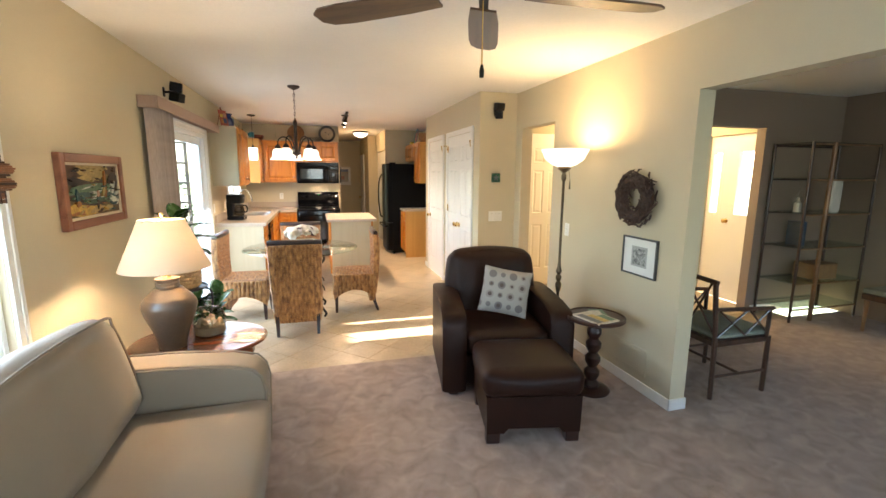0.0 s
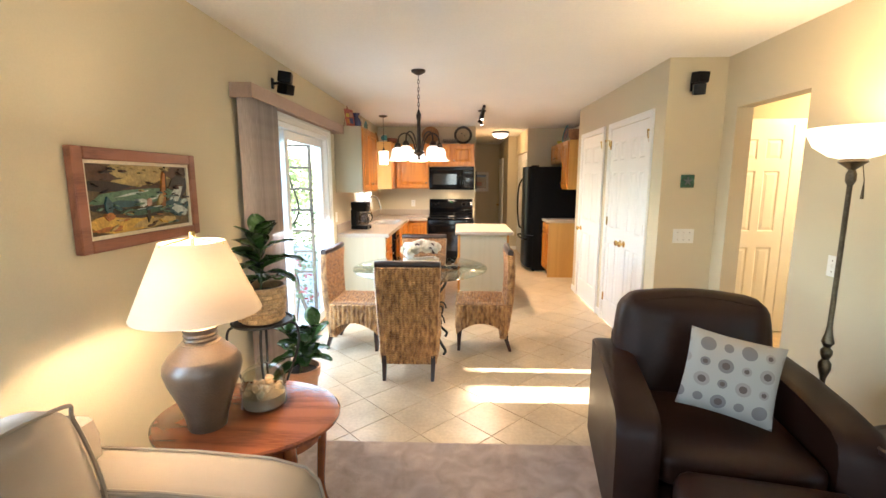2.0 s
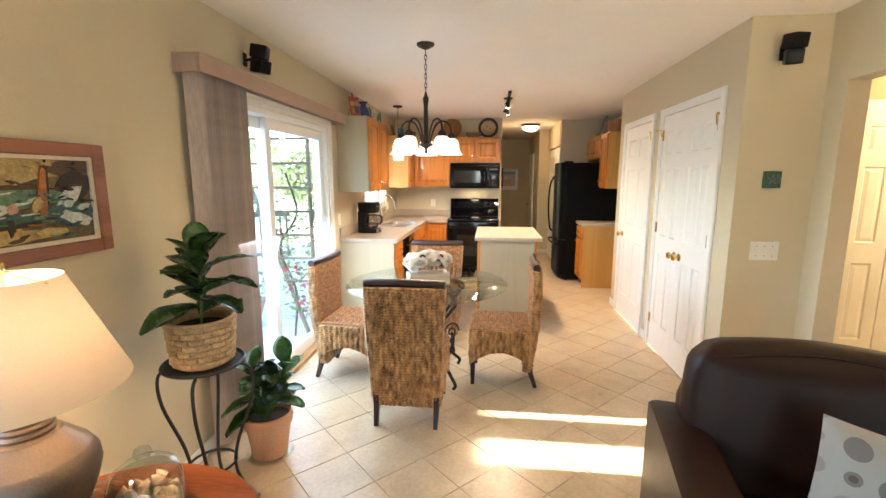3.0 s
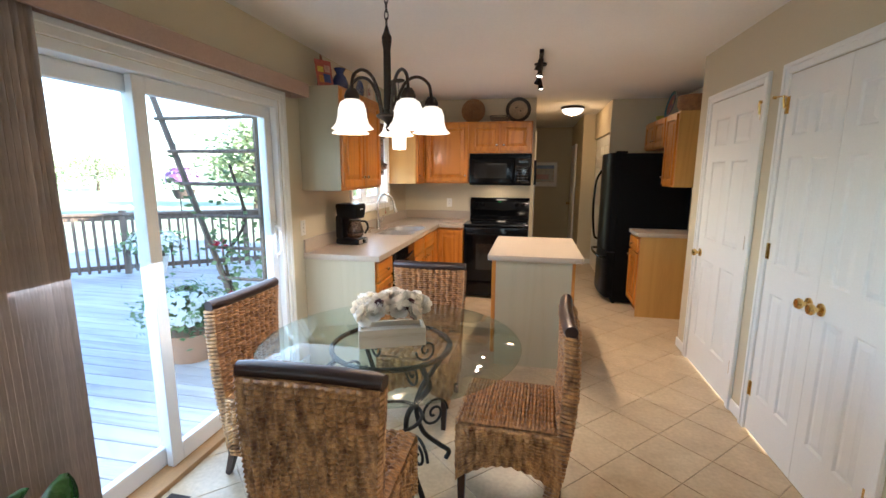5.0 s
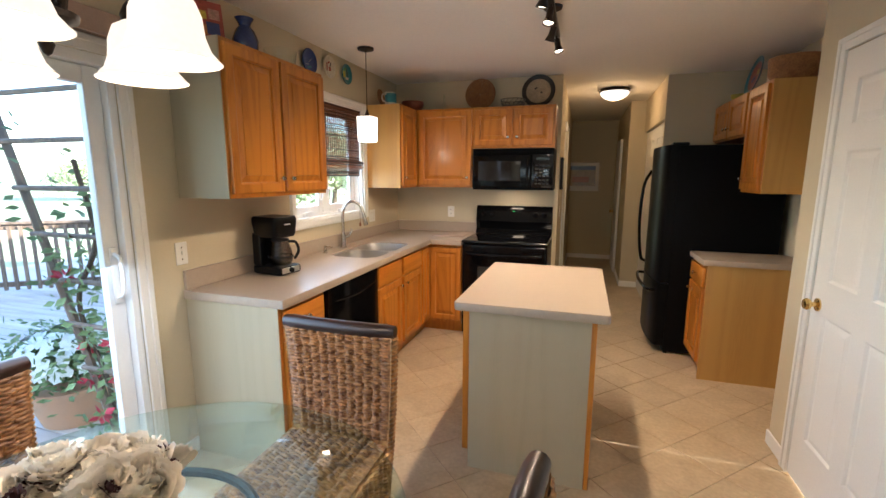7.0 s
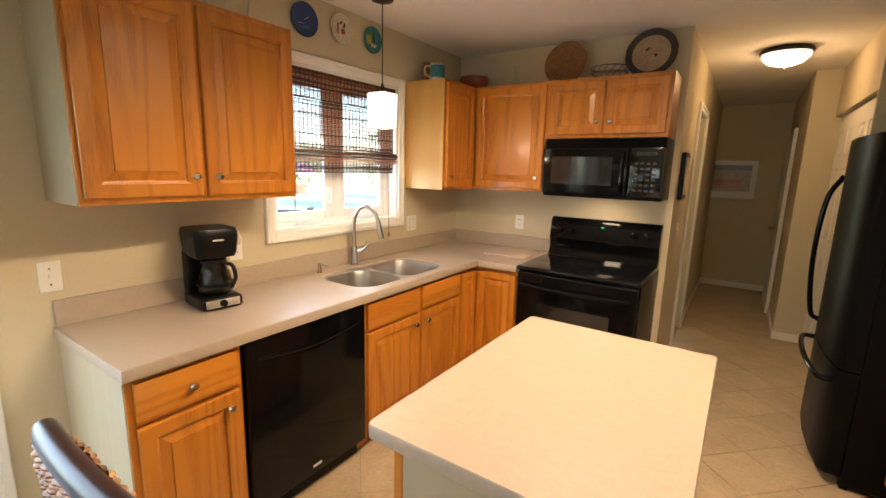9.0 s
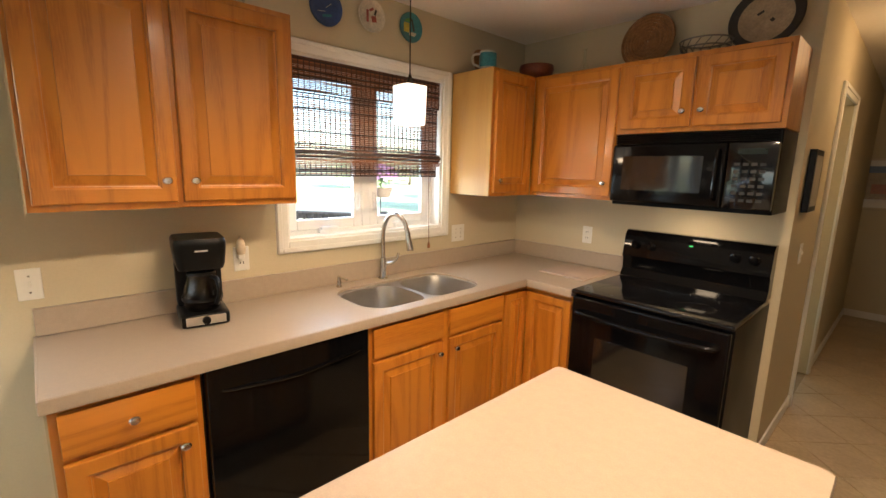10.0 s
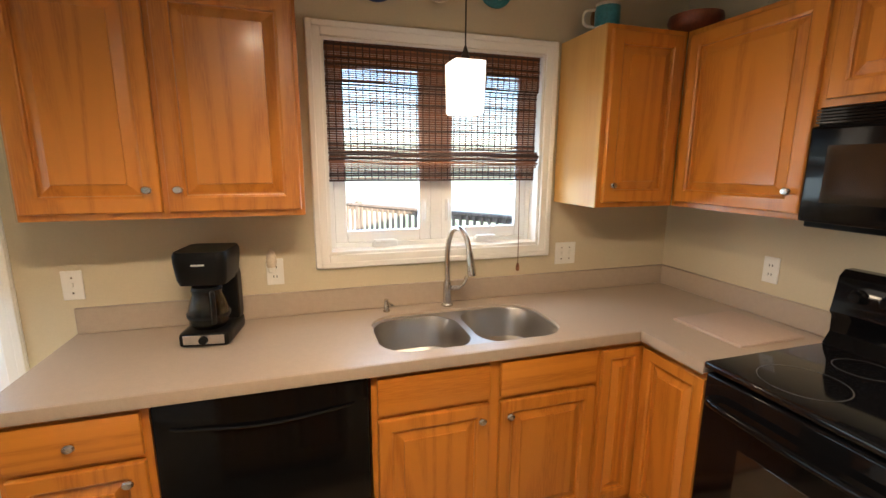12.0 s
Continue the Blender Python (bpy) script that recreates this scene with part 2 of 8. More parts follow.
def add_lathe(bm, profile, seg=24, at=(0, 0, 0), m=None, squash=1.0):
    """Turns (radius, height) pairs about the upright axis."""
    rings = []
    for r, z in profile:
        if r < 1e-5:
            rings.append([bm.verts.new((at[0], at[1], at[2] + z))])
        else:
            rings.append([bm.verts.new((at[0] + r * math.cos(a), at[1] + squash * r * math.sin(a), at[2] + z)) for a in (2 * math.pi * k / seg for k in range(seg))])
    for a, b in zip(rings, rings[1:]):
        for k in range(seg):
            j = (k + 1) % seg
            if len(a) == 1 and len(b) == 1:
                continue
            if len(a) == 1:
                bm.faces.new((a[0], b[j], b[k]))
            elif len(b) == 1:
                bm.faces.new((a[k], a[j], b[0]))
            else:
                bm.faces.new((a[k], a[j], b[j], b[k]))
    if m is not None:
        bmesh.ops.transform(bm, matrix=m, verts=[v for r in rings for v in r])
    return bm


def lathe(profile, seg=24, at=(0, 0, 0), m=None, squash=1.0):
    return add_lathe(bmesh.new(), profile, seg, at, m, squash)


def add_tube(bm, pts, r, seg=8, closed=False):
    """A round bar along points; r: one radius or one for each point."""
    pts = [Vector(p) for p in pts]
    n = len(pts)
    rings, up = [], None
    for i, p in enumerate(pts):
        a, b = pts[(i - 1) % n if closed else max(i - 1, 0)], pts[(i + 1) % n if closed else min(i + 1, n - 1)]
        d = (b - a).normalized()
        if up is None:
            up = d.orthogonal().normalized()
        up = (up - d * up.dot(d)).normalized()
        side = d.cross(up)
        q = r[i] if isinstance(r, (list, tuple)) else r
        rings.append([bm.verts.new(p + q * (math.cos(t) * up + math.sin(t) * side)) for t in (2 * math.pi * k / seg for k in range(seg))])
    for i in range(n if closed else n - 1):
        a, b = rings[i], rings[(i + 1) % n]
        for k in range(seg):
            j = (k + 1) % seg
            bm.faces.new((a[k], a[j], b[j], b[k]))
    if not closed:
        bm.faces.new(rings[0][::-1])
        bm.faces.new(rings[-1])
    return bm


def tube(pts, r, seg=8, closed=False):
    return add_tube(bmesh.new(), pts, r, seg, closed)


def bow(pts, steps=8):
    """A smooth line (Catmull-Rom) through points."""
    p = [Vector(q) for q in pts]
    p = [2 * p[0] - p[1], *p, 2 * p[-1] - p[-2]]
    out = []
    for a, b, c, d in zip(p, p[1:], p[2:], p[3:]):
        for k in range(steps):
            t = k / steps
            out.append(0.5 * (2 * b + (c - a) * t + (2 * a - 5 * b + 4 * c - d) * t * t + (3 * b - a - 3 * c + d) * t ** 3))
    return [*out, p[-2]]


def add_frustum(bm, x0, z0, x1, z1, y_out, y_in, inset):
    """A raised field facing -y: the outline at y_out, the flat field at y_in."""
    a = [bm.verts.new(p) for p in ((x0, y_out, z0), (x1, y_out, z0), (x1, y_out, z1), (x0, y_out, z1))]
    b = [bm.verts.new(p) for p in ((x0 + inset, y_in, z0 + inset), (x1 - inset, y_in, z0 + inset), (x1 - inset, y_in, z1 - inset), (x0 + inset, y_in, z1 - inset))]
    bm.faces.new(b)
    for k in range(4):
        j = (k + 1) % 4
        bm.faces.new((a[k], a[j], b[j], b[k]))
    return bm


def raised_panel(w, h, rail=0.055, t=0.019):
    """A raised-panel leaf, one moulded piece: x 0..w, z 0..h, face at y = -t."""
    bm = bmesh.new()
    lp = []
    for i, y in ((0, 0), (0, -t + 0.005), (0.0015, -t + 0.0015), (0.005, -t), (rail - 0.008, -t), (rail - 0.004, -t + 0.003), (rail, -t + 0.0045), (rail + 0.001, -t + 0.0145), (rail + 0.006, -t + 0.0155), (rail + 0.036, -t + 0.006), (rail + 0.0375, -t + 0.001)):
        lp.append([bm.verts.new(p) for p in ((i, y, i), (w - i, y, i), (w - i, y, h - i), (i, y, h - i))])
    for p, q in zip(lp, lp[1:]):
        for k in range(4):
            j = (k + 1) % 4
            bm.faces.new((p[k], p[j], q[j], q[k]))
    bm.faces.new(lp[-1])
    bm.faces.new(lp[0][::-1])
    return bm


def knob_mesh():
    m = Matrix.Rotation(radians(90), 4, "X")
    return lathe([(0, 0), (0.006, 0), (0.006, 0.012), (0.015, 0.017), (0.017, 0.022), (0.013, 0.028), (0, 0.030)], 14, m=m, squash=0.8)


def cabinet(name, label, w, h, d, at, rz, fronts, z0=0.0, toe=0.0, side=None, group="", top=None):
    """A unit with its front at y = 0, facing -y. fronts: (kind, x0, z0, w, h, knob x, knob z)."""
    ob = thing(name, label, "cabinet", at, rz, group)
    bm = box(0, 0.0, z0 + toe, w, d, top or h)
    if top:
        add_box(bm, 0, 0.0, top, w, 0.022, h)
    if toe:
        add_box(bm, 0.0, 0.06, z0, w, d, z0 + toe - 0.0005)
    part("body", bm, OAK, ob)
    if side:
        for s in side:
            x = -0.006 if s == "l" else w
            part("side_panel", box(x, 0.001, z0 + (0.0 if toe else 0.0), x + 0.006, d, h), side[s], ob, "pale veneered end panel")
    for kind, x, z, fw, fh, kx, kz in fronts:
        if kind == "drawer":
            bm = box(0, -0.019, 0, fw, 0, fh, 0.005, 2)
            f = part("drawer_front", bm, OAK_X, ob)
        else:
            f = part("door", raised_panel(fw, fh), OAK, ob, "", False)
        f.location = (x, -0.001, z)
        if kx is not None:
            k = part("handle", knob_mesh(), NICKEL, f, "satin nickel knob")
            k.location = (kx, -0.019, kz)
    return ob


# ---- the shell ----
XL, XR, XP, H = -1.015, 2.45, 2.01, 2.445     # west wall, living east wall, pantry wall, ceiling
YB, YK, YH = -2.2, 9.07, 12.95                # south wall, stove wall, end of the passage
OUT = XL - 0.15


def wall(name, boxes, material, label):
    bm = bmesh.new()
    for b in boxes:
        add_box(bm, *b)
    ob = link(name, bm, material, False)
    return tagged(ob, label, "wall", kind="structure")


SL0, SL1, SLT = 4.19, 6.02, 1.99              # sliding door opening
KW0, KW1, KWB, KWT = 7.225, 8.26, 1.165, 2.075  # kitchen window opening
LW0, LW1, LWB, LWT = 0.62, 2.30, 0.70, 2.04   # living window opening
wall("wall_west", [
    (OUT, YB, 0, XL, LW0, H), (OUT, LW0, 0, XL, LW1, LWB), (OUT, LW0, LWT, XL, LW1, H), (OUT, LW1, 0, XL, SL0, H),
    (OUT, SL0, SLT, XL, SL1, H), (OUT, SL1, 0, XL, KW0, H), (OUT, KW0, 0, XL, KW1, KWB), (OUT, KW0, KWT, XL, KW1, H),
    (OUT, KW1, 0, XL, YK + 0.13, H)], WALL, "warm beige painted wall with sliding door and windows")
wall("wall_stove", [(XL, YK, 0, 0.70, YK + 0.13, H)], WALL, "warm beige painted wall behind the stove")
wall("wall_passage_west", [(0.57, YK + 0.13, 0, 0.70, 9.98, H), (0.57, 9.98, 2.05, 0.70, 10.66, H), (0.57, 10.66, 0, 0.70, YH, H), (0.3, 9.9, 0, 0.34, 10.75, H)], WALL, "beige painted passage wall")
wall("wall_passage_end", [(0.5, YH, 0, 2.6, YH + 0.12, H)], WALL, "beige painted end wall of the passage")
wall("wall_passage_east", [(1.65, 9.40, 2.05, 1.77, 10.88, H), (1.47, 10.88, 0, 1.77, YH, H), (2.45, 9.4, 0, 2.57, 10.9, H)], WALL, "beige painted passage wall with a closet")
wall("wall_fridge", [(1.65, 9.37, 0, 2.57, 9.40, H), (2.45, 7.29, 0, 2.57, 9.37, H)], WALL, "beige painted wall round the fridge")
D2A, D2B, D1A, D1B, DT = 5.03, 5.98, 6.245, 7.03, 2.045
wall("wall_pantry", [
    (XP, 4.775, 0, XP + 0.11, D2A, H), (XP, D2A, DT, XP + 0.11, D2B, H), (XP, D2B, 0, XP + 0.11, D1A, H), (XP, D1A, DT, XP + 0.11, D1B, H),
    (XP, D1B, 0, XP + 0.11, 7.29, H), (XP + 0.11, 7.19, 0, 2.57, 7.29, H), (XP + 0.11, 4.775, 0, 2.57, 4.885, H)], WALL, "warm beige painted pantry wall with white doors")
HA, HB, HT = 3.93, 4.62, 2.055                # hall opening
wall("wall_east", [
    (XR, 2.27, 0, XR + 0.12, HA, H), (XR, HA, HT, XR + 0.12, HB, H), (XR, HB, 0, XR + 0.12, 4.775, H),
    (XR, -1.2, 2.06, XR + 0.12, 2.27, H), (XR, YB, 0, XR + 0.12, -1.2, H)], WALL, "warm beige painted wall with openings to hall and dining room")
# openings for the two added windows, out of view
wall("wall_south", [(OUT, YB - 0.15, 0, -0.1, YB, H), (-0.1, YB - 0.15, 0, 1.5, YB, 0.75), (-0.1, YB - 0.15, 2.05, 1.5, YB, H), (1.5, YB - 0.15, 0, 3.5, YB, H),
                     (3.5, YB - 0.15, 0, 5.1, YB, 0.75), (3.5, YB - 0.15, 2.05, 5.1, YB, H), (5.1, YB - 0.15, 0, 7.2, YB, H)], WALL, "warm beige painted wall with two added window openings")
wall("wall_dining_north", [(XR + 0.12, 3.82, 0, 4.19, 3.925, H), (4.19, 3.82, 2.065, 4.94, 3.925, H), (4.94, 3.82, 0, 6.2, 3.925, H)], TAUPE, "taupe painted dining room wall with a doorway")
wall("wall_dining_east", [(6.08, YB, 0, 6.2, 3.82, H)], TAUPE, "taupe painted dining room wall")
wall("wall_hall_north", [(XR + 0.12, 5.62, 0, 5.3, 5.72, H), (2.45, 4.885, 0, 2.57, 5.62, H)], WALL, "warm beige painted hall wall")
FD = 5.12
wall("wall_hall_east", [
    (FD, 3.925, 0, FD + 0.12, 4.0, H), (FD, 4.0, 2.05, FD + 0.12, 4.72, H), (FD, 4.72, 0, FD + 0.12, 5.62, H)], WALL, "warm beige painted wall round the front door")
bm = bmesh.new()
add_box(bm, OUT, YB - 0.15, H, 7.2, YH + 0.12, H + 0.12)
tagged(link("ceiling", bm, CEIL, False), "off-white lightly textured ceiling", "ceiling", kind="structure")
floor = single("floor", box(OUT, 3.56, -0.16, 5.3, YH + 0.1, -0.004), GROUT, "cream tile floor laid diagonally with thin grout lines", "floor", kind="structure")
bm = box(OUT + 0.14, YB, -0.15, 6.2, 3.558, 0.006)
single("carpet", bm, CARPET, "taupe wall-to-wall cut pile carpet", "carpet", kind="structure")

# baseboards
bb = bmesh.new()
for q in ((XL, YB, XL + 0.012, 4.12), (XL, 6.09, XL + 0.012, 6.26), (XP - 0.012, 4.775, XP, D2A - 0.06), (XP - 0.012, D2B + 0.06, XP, D1A - 0.06), (XP - 0.012, D1B + 0.06, XP, 7.30),
          (XP - 0.012, 4.763, XR, 4.775), (XR - 0.012, 2.258, XR, HA), (XR - 0.012, 2.258, XR + 0.132, 2.27), (XR + 0.12, 2.258, XR + 0.132, 3.82), (XR - 0.012, HB, XR, 4.763),
          (XR + 0.132, 3.808, 4.12, 3.82), (5.01, 3.808, 6.08, 3.82), (0.70, YK, 0.712, 9.92), (0.70, 10.72, 0.712, YH), (0.712, YH - 0.012, 1.47, YH), (1.458, 10.868, 1.47, YH), (1.458, 10.868, 1.77, 10.88),
          (XR + 0.132, 5.608, FD, 5.62)):
    add_box(bb, q[0], q[1], 0.007, q[2], q[3], 0.085, 0.003)
tagged(link("baseboard", bb, TRIM), "white painted baseboard", "trim", kind="structure")


def casing(name, lo, hi, top, plane, facing, w=0.062, sill=None, t=0.016):
    """Flat moulded trim round an opening in a wall that faces along x; sill: the bottom of a window."""
    bm = bmesh.new()
    a, b = (plane, plane + t * facing) if facing > 0 else (plane - t, plane)
    base = 0.0 if sill is None else sill
    for inner, extra, e in ((0.0, 0.0, 0.0), (w * 0.55, 0.006, 0.0025)):
        a2, b2 = (a + e, b + extra) if facing > 0 else (a - extra, b - e)
        z0 = base if sill is None else base - w + e
        add_box(bm, a2, lo - w + e, z0 + e, b2, lo - inner, top + w - e, 0.003)
        add_box(bm, a2, hi + inner, z0 + e, b2, hi + w - e, top + w - e, 0.003)
        add_box(bm, a2, lo - inner, top + inner, b2, hi + inner, top + w - e, 0.003)
        if sill is not None:
            add_box(bm, a2, lo - inner, base - w + e, b2, hi + inner, base - inner, 0.003)
    return tagged(link(name, bm, TRIM), "white painted moulded casing", "trim", kind="structure")


casing("trim_slider", SL0, SL1, SLT, XL, 1, 0.066)
casing("trim_kitchen_window", KW0, KW1, KWT, XL, 1, 0.06, KWB)
casing("trim_living_window", LW0, LW1, LWT, XL, 1, 0.066, LWB)
casing("trim_pantry", D2A, D2B, DT, XP, -1, 0.06)
casing("trim_closet", D1A, D1B, DT, XP, -1, 0.06)
casing("trim_passage", 9.98, 10.66, 2.05, 0.70, 1, 0.06)


def six_panel(w, h, t=0.035):
    """A moulded six-panel leaf, one piece: x 0..w, z 0..h, faces at y = -t and 0."""
    bm = bmesh.new()
    s = 0.11 * min(1, w / 0.7)
    mid = s * 0.9
    xs = [0, s, (w - mid) / 2, (w + mid) / 2, w - s, w]
    zs = [q * h / 2.03 for q in (0, 0.24, 0.86, 1.02, 1.60, 1.71, 1.90, 2.03)]
    g = [[bm.verts.new((x, -t, z)) for z in zs] for x in xs]
    for i in range(5):
        for j in range(7):
            ring = [g[i][j], g[i + 1][j], g[i + 1][j + 1], g[i][j + 1]]
            if i in (1, 3) and j in (1, 3, 5):
                for ins, y in ((0.004, -t + 0.003), (0.010, -t + 0.0085), (0.014, -t + 0.009), (0.036, -t + 0.003), (0.038, -t + 0.002)):
                    nxt = [bm.verts.new(p) for p in ((xs[i] + ins, y, zs[j] + ins), (xs[i + 1] - ins, y, zs[j] + ins), (xs[i + 1] - ins, y, zs[j + 1] - ins), (xs[i] + ins, y, zs[j + 1] - ins))]
                    for k in range(4):
                        m = (k + 1) % 4
                        bm.faces.new((ring[k], ring[m], nxt[m], nxt[k]))
                    ring = nxt
            bm.faces.new(ring)
    rim = [g[i][0] for i in range(6)] + [g[5][j] for j in range(1, 8)] + [g[i][7] for i in range(4, -1, -1)] + [g[0][j] for j in range(6, 0, -1)]
    back = [bm.verts.new((v.co.x, 0, v.co.z)) for v in rim]
    for k in range(len(rim)):
        m = (k + 1) % len(rim)
        bm.faces.new((rim[m], rim[k], back[k], back[m]))
    bm.faces.new(back)
    return bm


def door_knob():
    m = Matrix.Rotation(radians(90), 4, "X")
    return lathe([(0, 0), (0.031, 0), (0.030, 0.006), (0.011, 0.010), (0.011, 0.026), (0.024, 0.034), (0.028, 0.045), (0.022, 0.056), (0, 0.060)], 18, m=m)


def hinged_door(name, label, leaves, at, rz, hinges):
    """leaves: (x, width, knob x or None)."""
    ob = thing(name, label, "door", at, rz, kind="structure")
    for x, w, k in leaves:
        f = part("leaf", six_panel(w, 2.03), TRIM, ob, "", False)
        f.location = (x, 0, 0.01)
        if k is not None:
            q = part("door_handle", door_knob(), BRASS, f, "polished brass knob")
            q.location = (k, -0.035, 0.90)
    for x in hinges:
        for z in (0.22, 1.05, 1.84):
            bm = box(x - 0.006, -0.045, z, x + 0.006, -0.033, z + 0.09, 0.002)
            add_box(bm, x - 0.022, -0.0375, z, x + 0.022, -0.0355, z + 0.09)
            hinge = part("hinge", bm, BRASS, ob, "brass hinge")
            if z > 1.5:
                w = 1 if x < 0.3 else -1
                stop = tube([(x, -0.044, z + 0.092), (x, -0.060, z + 0.094), (x - w * 0.055, -0.075, z + 0.094)], 0.0035, 6)
                add_tube(stop, [(x - w * 0.055, -0.068, z + 0.094), (x - w * 0.055, -0.082, z + 0.094)], 0.009, 8)
                add_tube(stop, [(x, -0.058, z + 0.094), (x, -0.050, z + 0.03)], 0.006, 6)
                part("door_stop", stop, BRASS, hinge, "brass hinge-pin door stop")
    return ob


hinged_door("door_1", "white six-panel closet double door with brass knobs, closed", [(0.004, 0.470, 0.425), (0.477, 0.470, 0.045)], (XP + 0.03, D2B, 0), -90, (0.0, 0.95))
hinged_door("door_2", "white six-panel pantry door with brass knob, closed", [(0.004, 0.777, 0.06)], (XP + 0.03, D1B, 0), -90, (0.785,))
hinged_door("door_3", "white six-panel hall closet double door, closed", [(0.0, 0.55, None), (0.56, 0.55, None)], (3.02, 5.62, 0), 0, ())
bm = bmesh.new()
for q in ((2.95, 0.0, 3.02, 2.10), (4.13, 0.0, 4.20, 2.10), (3.02, 2.04, 4.13, 2.10)):
    add_box(bm, q[0], 5.602, q[1], q[2], 5.62, q[3], 0.003)
tagged(link("trim_hall_closet", bm, TRIM), "white painted closet casing", "trim", kind="structure")

# front door with a glazed light, and the glazed side light beside it
fd = thing("front_door", "pale painted front door with a tall glazed light", "door", (FD + 0.06, 0, 0), 0, kind="structure")
W0, W1, WB, WT = 4.06, 4.30, 1.09, 1.84
bm = bmesh.new()
for q in ((4.0, 0.01, W0, 2.05), (W1, 0.01, 4.46, 2.05), (W0, 0.01, W1, WB), (W0, WT, W1, 2.05)):
    add_box(bm, 0, q[0], q[1], 0.045, q[2], q[3])
for a, b, c, d in ((W0 - 0.02, WB - 0.02, W0, WT + 0.02), (W1, WB - 0.02, W1 + 0.02, WT + 0.02), (W0, WB - 0.02, W1, WB), (W0, WT, W1, WT + 0.02)):
    add_box(bm, -0.012, a, b, 0, c, d)
part("leaf", bm, TRIM, fd)
part("pane", box(0.018, W0, WB, 0.026, W1, WT), CLEAR, fd, "bright glazed light").visible_shadow = False
m = Matrix.Rotation(radians(-90), 4, "Y") @ Matrix.Translation((1.0, 4.40, 0))
part("door_handle", lathe([(0, 0), (0.03, 0), (0.012, 0.01), (0.012, 0.03), (0.027, 0.045), (0, 0.06)], 14, m=m), BRASS, fd, "brass knob")
sl = thing("side_light", "narrow glazed side light beside the front door", "window", (FD + 0.06, 0, 0), 0, kind="structure")
bm = bmesh.new()
for q in ((4.46, 0.01, 4.55, 2.05), (4.66, 0.01, 4.72, 2.05), (4.55, 0.01, 4.66, WB), (4.55, WT, 4.66, 2.05)):
    add_box(bm, 0, q[0], q[1], 0.05, q[2], q[3])
part("frame", bm, TRIM, sl)
part("pane", box(0.018, 4.55, WB, 0.026, 4.66, WT), CLEAR, sl, "bright glass").visible_shadow = False


# ---- sliding glass door, windows ----
def pane(parent, *b):
    p = part("pane", box(*b), CLEAR, parent)
    p.visible_shadow = False
    return p


sd = thing("door_4", "white vinyl sliding glass patio door, closed", "sliding door", (0, 0, 0), 0, kind="structure")
bm = bmesh.new()
for q in ((SL0, 0.0, SL0 + 0.035, SLT), (SL1 - 0.035, 0.0, SL1, SLT), (SL0 + 0.035, SLT - 0.045, SL1 - 0.035, SLT)):
    add_box(bm, OUT + 0.01, q[0], q[1], XL + 0.0, q[2], q[3], 0.003)
part("door_frame", bm, VINYL, sd)
part("sill", box(OUT - 0.02, SL0 + 0.035, -0.02, XL + 0.03, SL1 - 0.035, 0.028, 0.004), mat("sill_oak", (0.42, 0.24, 0.1), 0.5, var=0.2, scale=9, stretch=(6, 1, 6)), sd, "oak door sill")
for k, (y0, y1, x) in enumerate(((SL0 + 0.035, 5.02, -1.125), (4.93, SL1 - 0.035, -1.075))):
    bm = bmesh.new()
    s = 0.07
    for q in ((y0, 0.03, y0 + s, SLT - 0.047), (y1 - s, 0.03, y1, SLT - 0.047), (y0 + s, 0.03, y1 - s, 0.03 + 0.10), (y0 + s, SLT - 0.047 - 0.075, y1 - s, SLT - 0.047)):
        add_box(bm, x - 0.02, q[0], q[1], x + 0.02, q[2], q[3], 0.004)
    f = part("sliding_panel", bm, VINYL, sd)
    pane(f, x - 0.004, y0 + s, 0.13, x + 0.004, y1 - s, SLT - 0.122)
    if k:
        bm = box(x + 0.02, y1 - 0.052, 0.92, x + 0.032, y1 - 0.018, 1.18, 0.005)
        add_tube(bm, bow([(x + 0.03, y1 - 0.035, 0.95), (x + 0.065, y1 - 0.035, 0.98), (x + 0.065, y1 - 0.035, 1.12), (x + 0.03, y1 - 0.035, 1.15)], 5), 0.009)
        part("door_handle", bm, VINYL, f, "white pull handle")

# kitchen window: two casements with crank handles
kw = thing("window_1", "white vinyl double casement window over the sink", "window", (0, 0, 0), 0, kind="structure")
bm = bmesh.new()
XF = XL - 0.085
for q in ((KW0, KWB, KW0 + 0.035, KWT), (KW1 - 0.035, KWB, KW1, KWT), (KW0 + 0.035, KWB, KW1 - 0.035, KWB + 0.035), (KW0 + 0.035, KWT - 0.035, KW1 - 0.035, KWT), (7.715, KWB + 0.035, 7.77, KWT - 0.035)):
    add_box(bm, OUT + 0.005, q[0], q[1], XF, q[2], q[3], 0.003)
part("window_frame", bm, VINYL, kw)
bm = bmesh.new()
add_box(bm, OUT + 0.01, KW0, KWB - 0.002, XL - 0.001, KW0 + 0.012, KWT, 0.0)
add_box(bm, OUT + 0.01, KW1 - 0.012, KWB - 0.002, XL - 0.001, KW1, KWT, 0.0)
add_box(bm, OUT + 0.01, KW0 + 0.012, KWB - 0.002, XL - 0.001, KW1 - 0.012, KWB + 0.012)
add_box(bm, OUT + 0.01, KW0 + 0.012, KWT - 0.012, XL - 0.001, KW1 - 0.012, KWT)
part("window_jamb", bm, TRIM, kw)
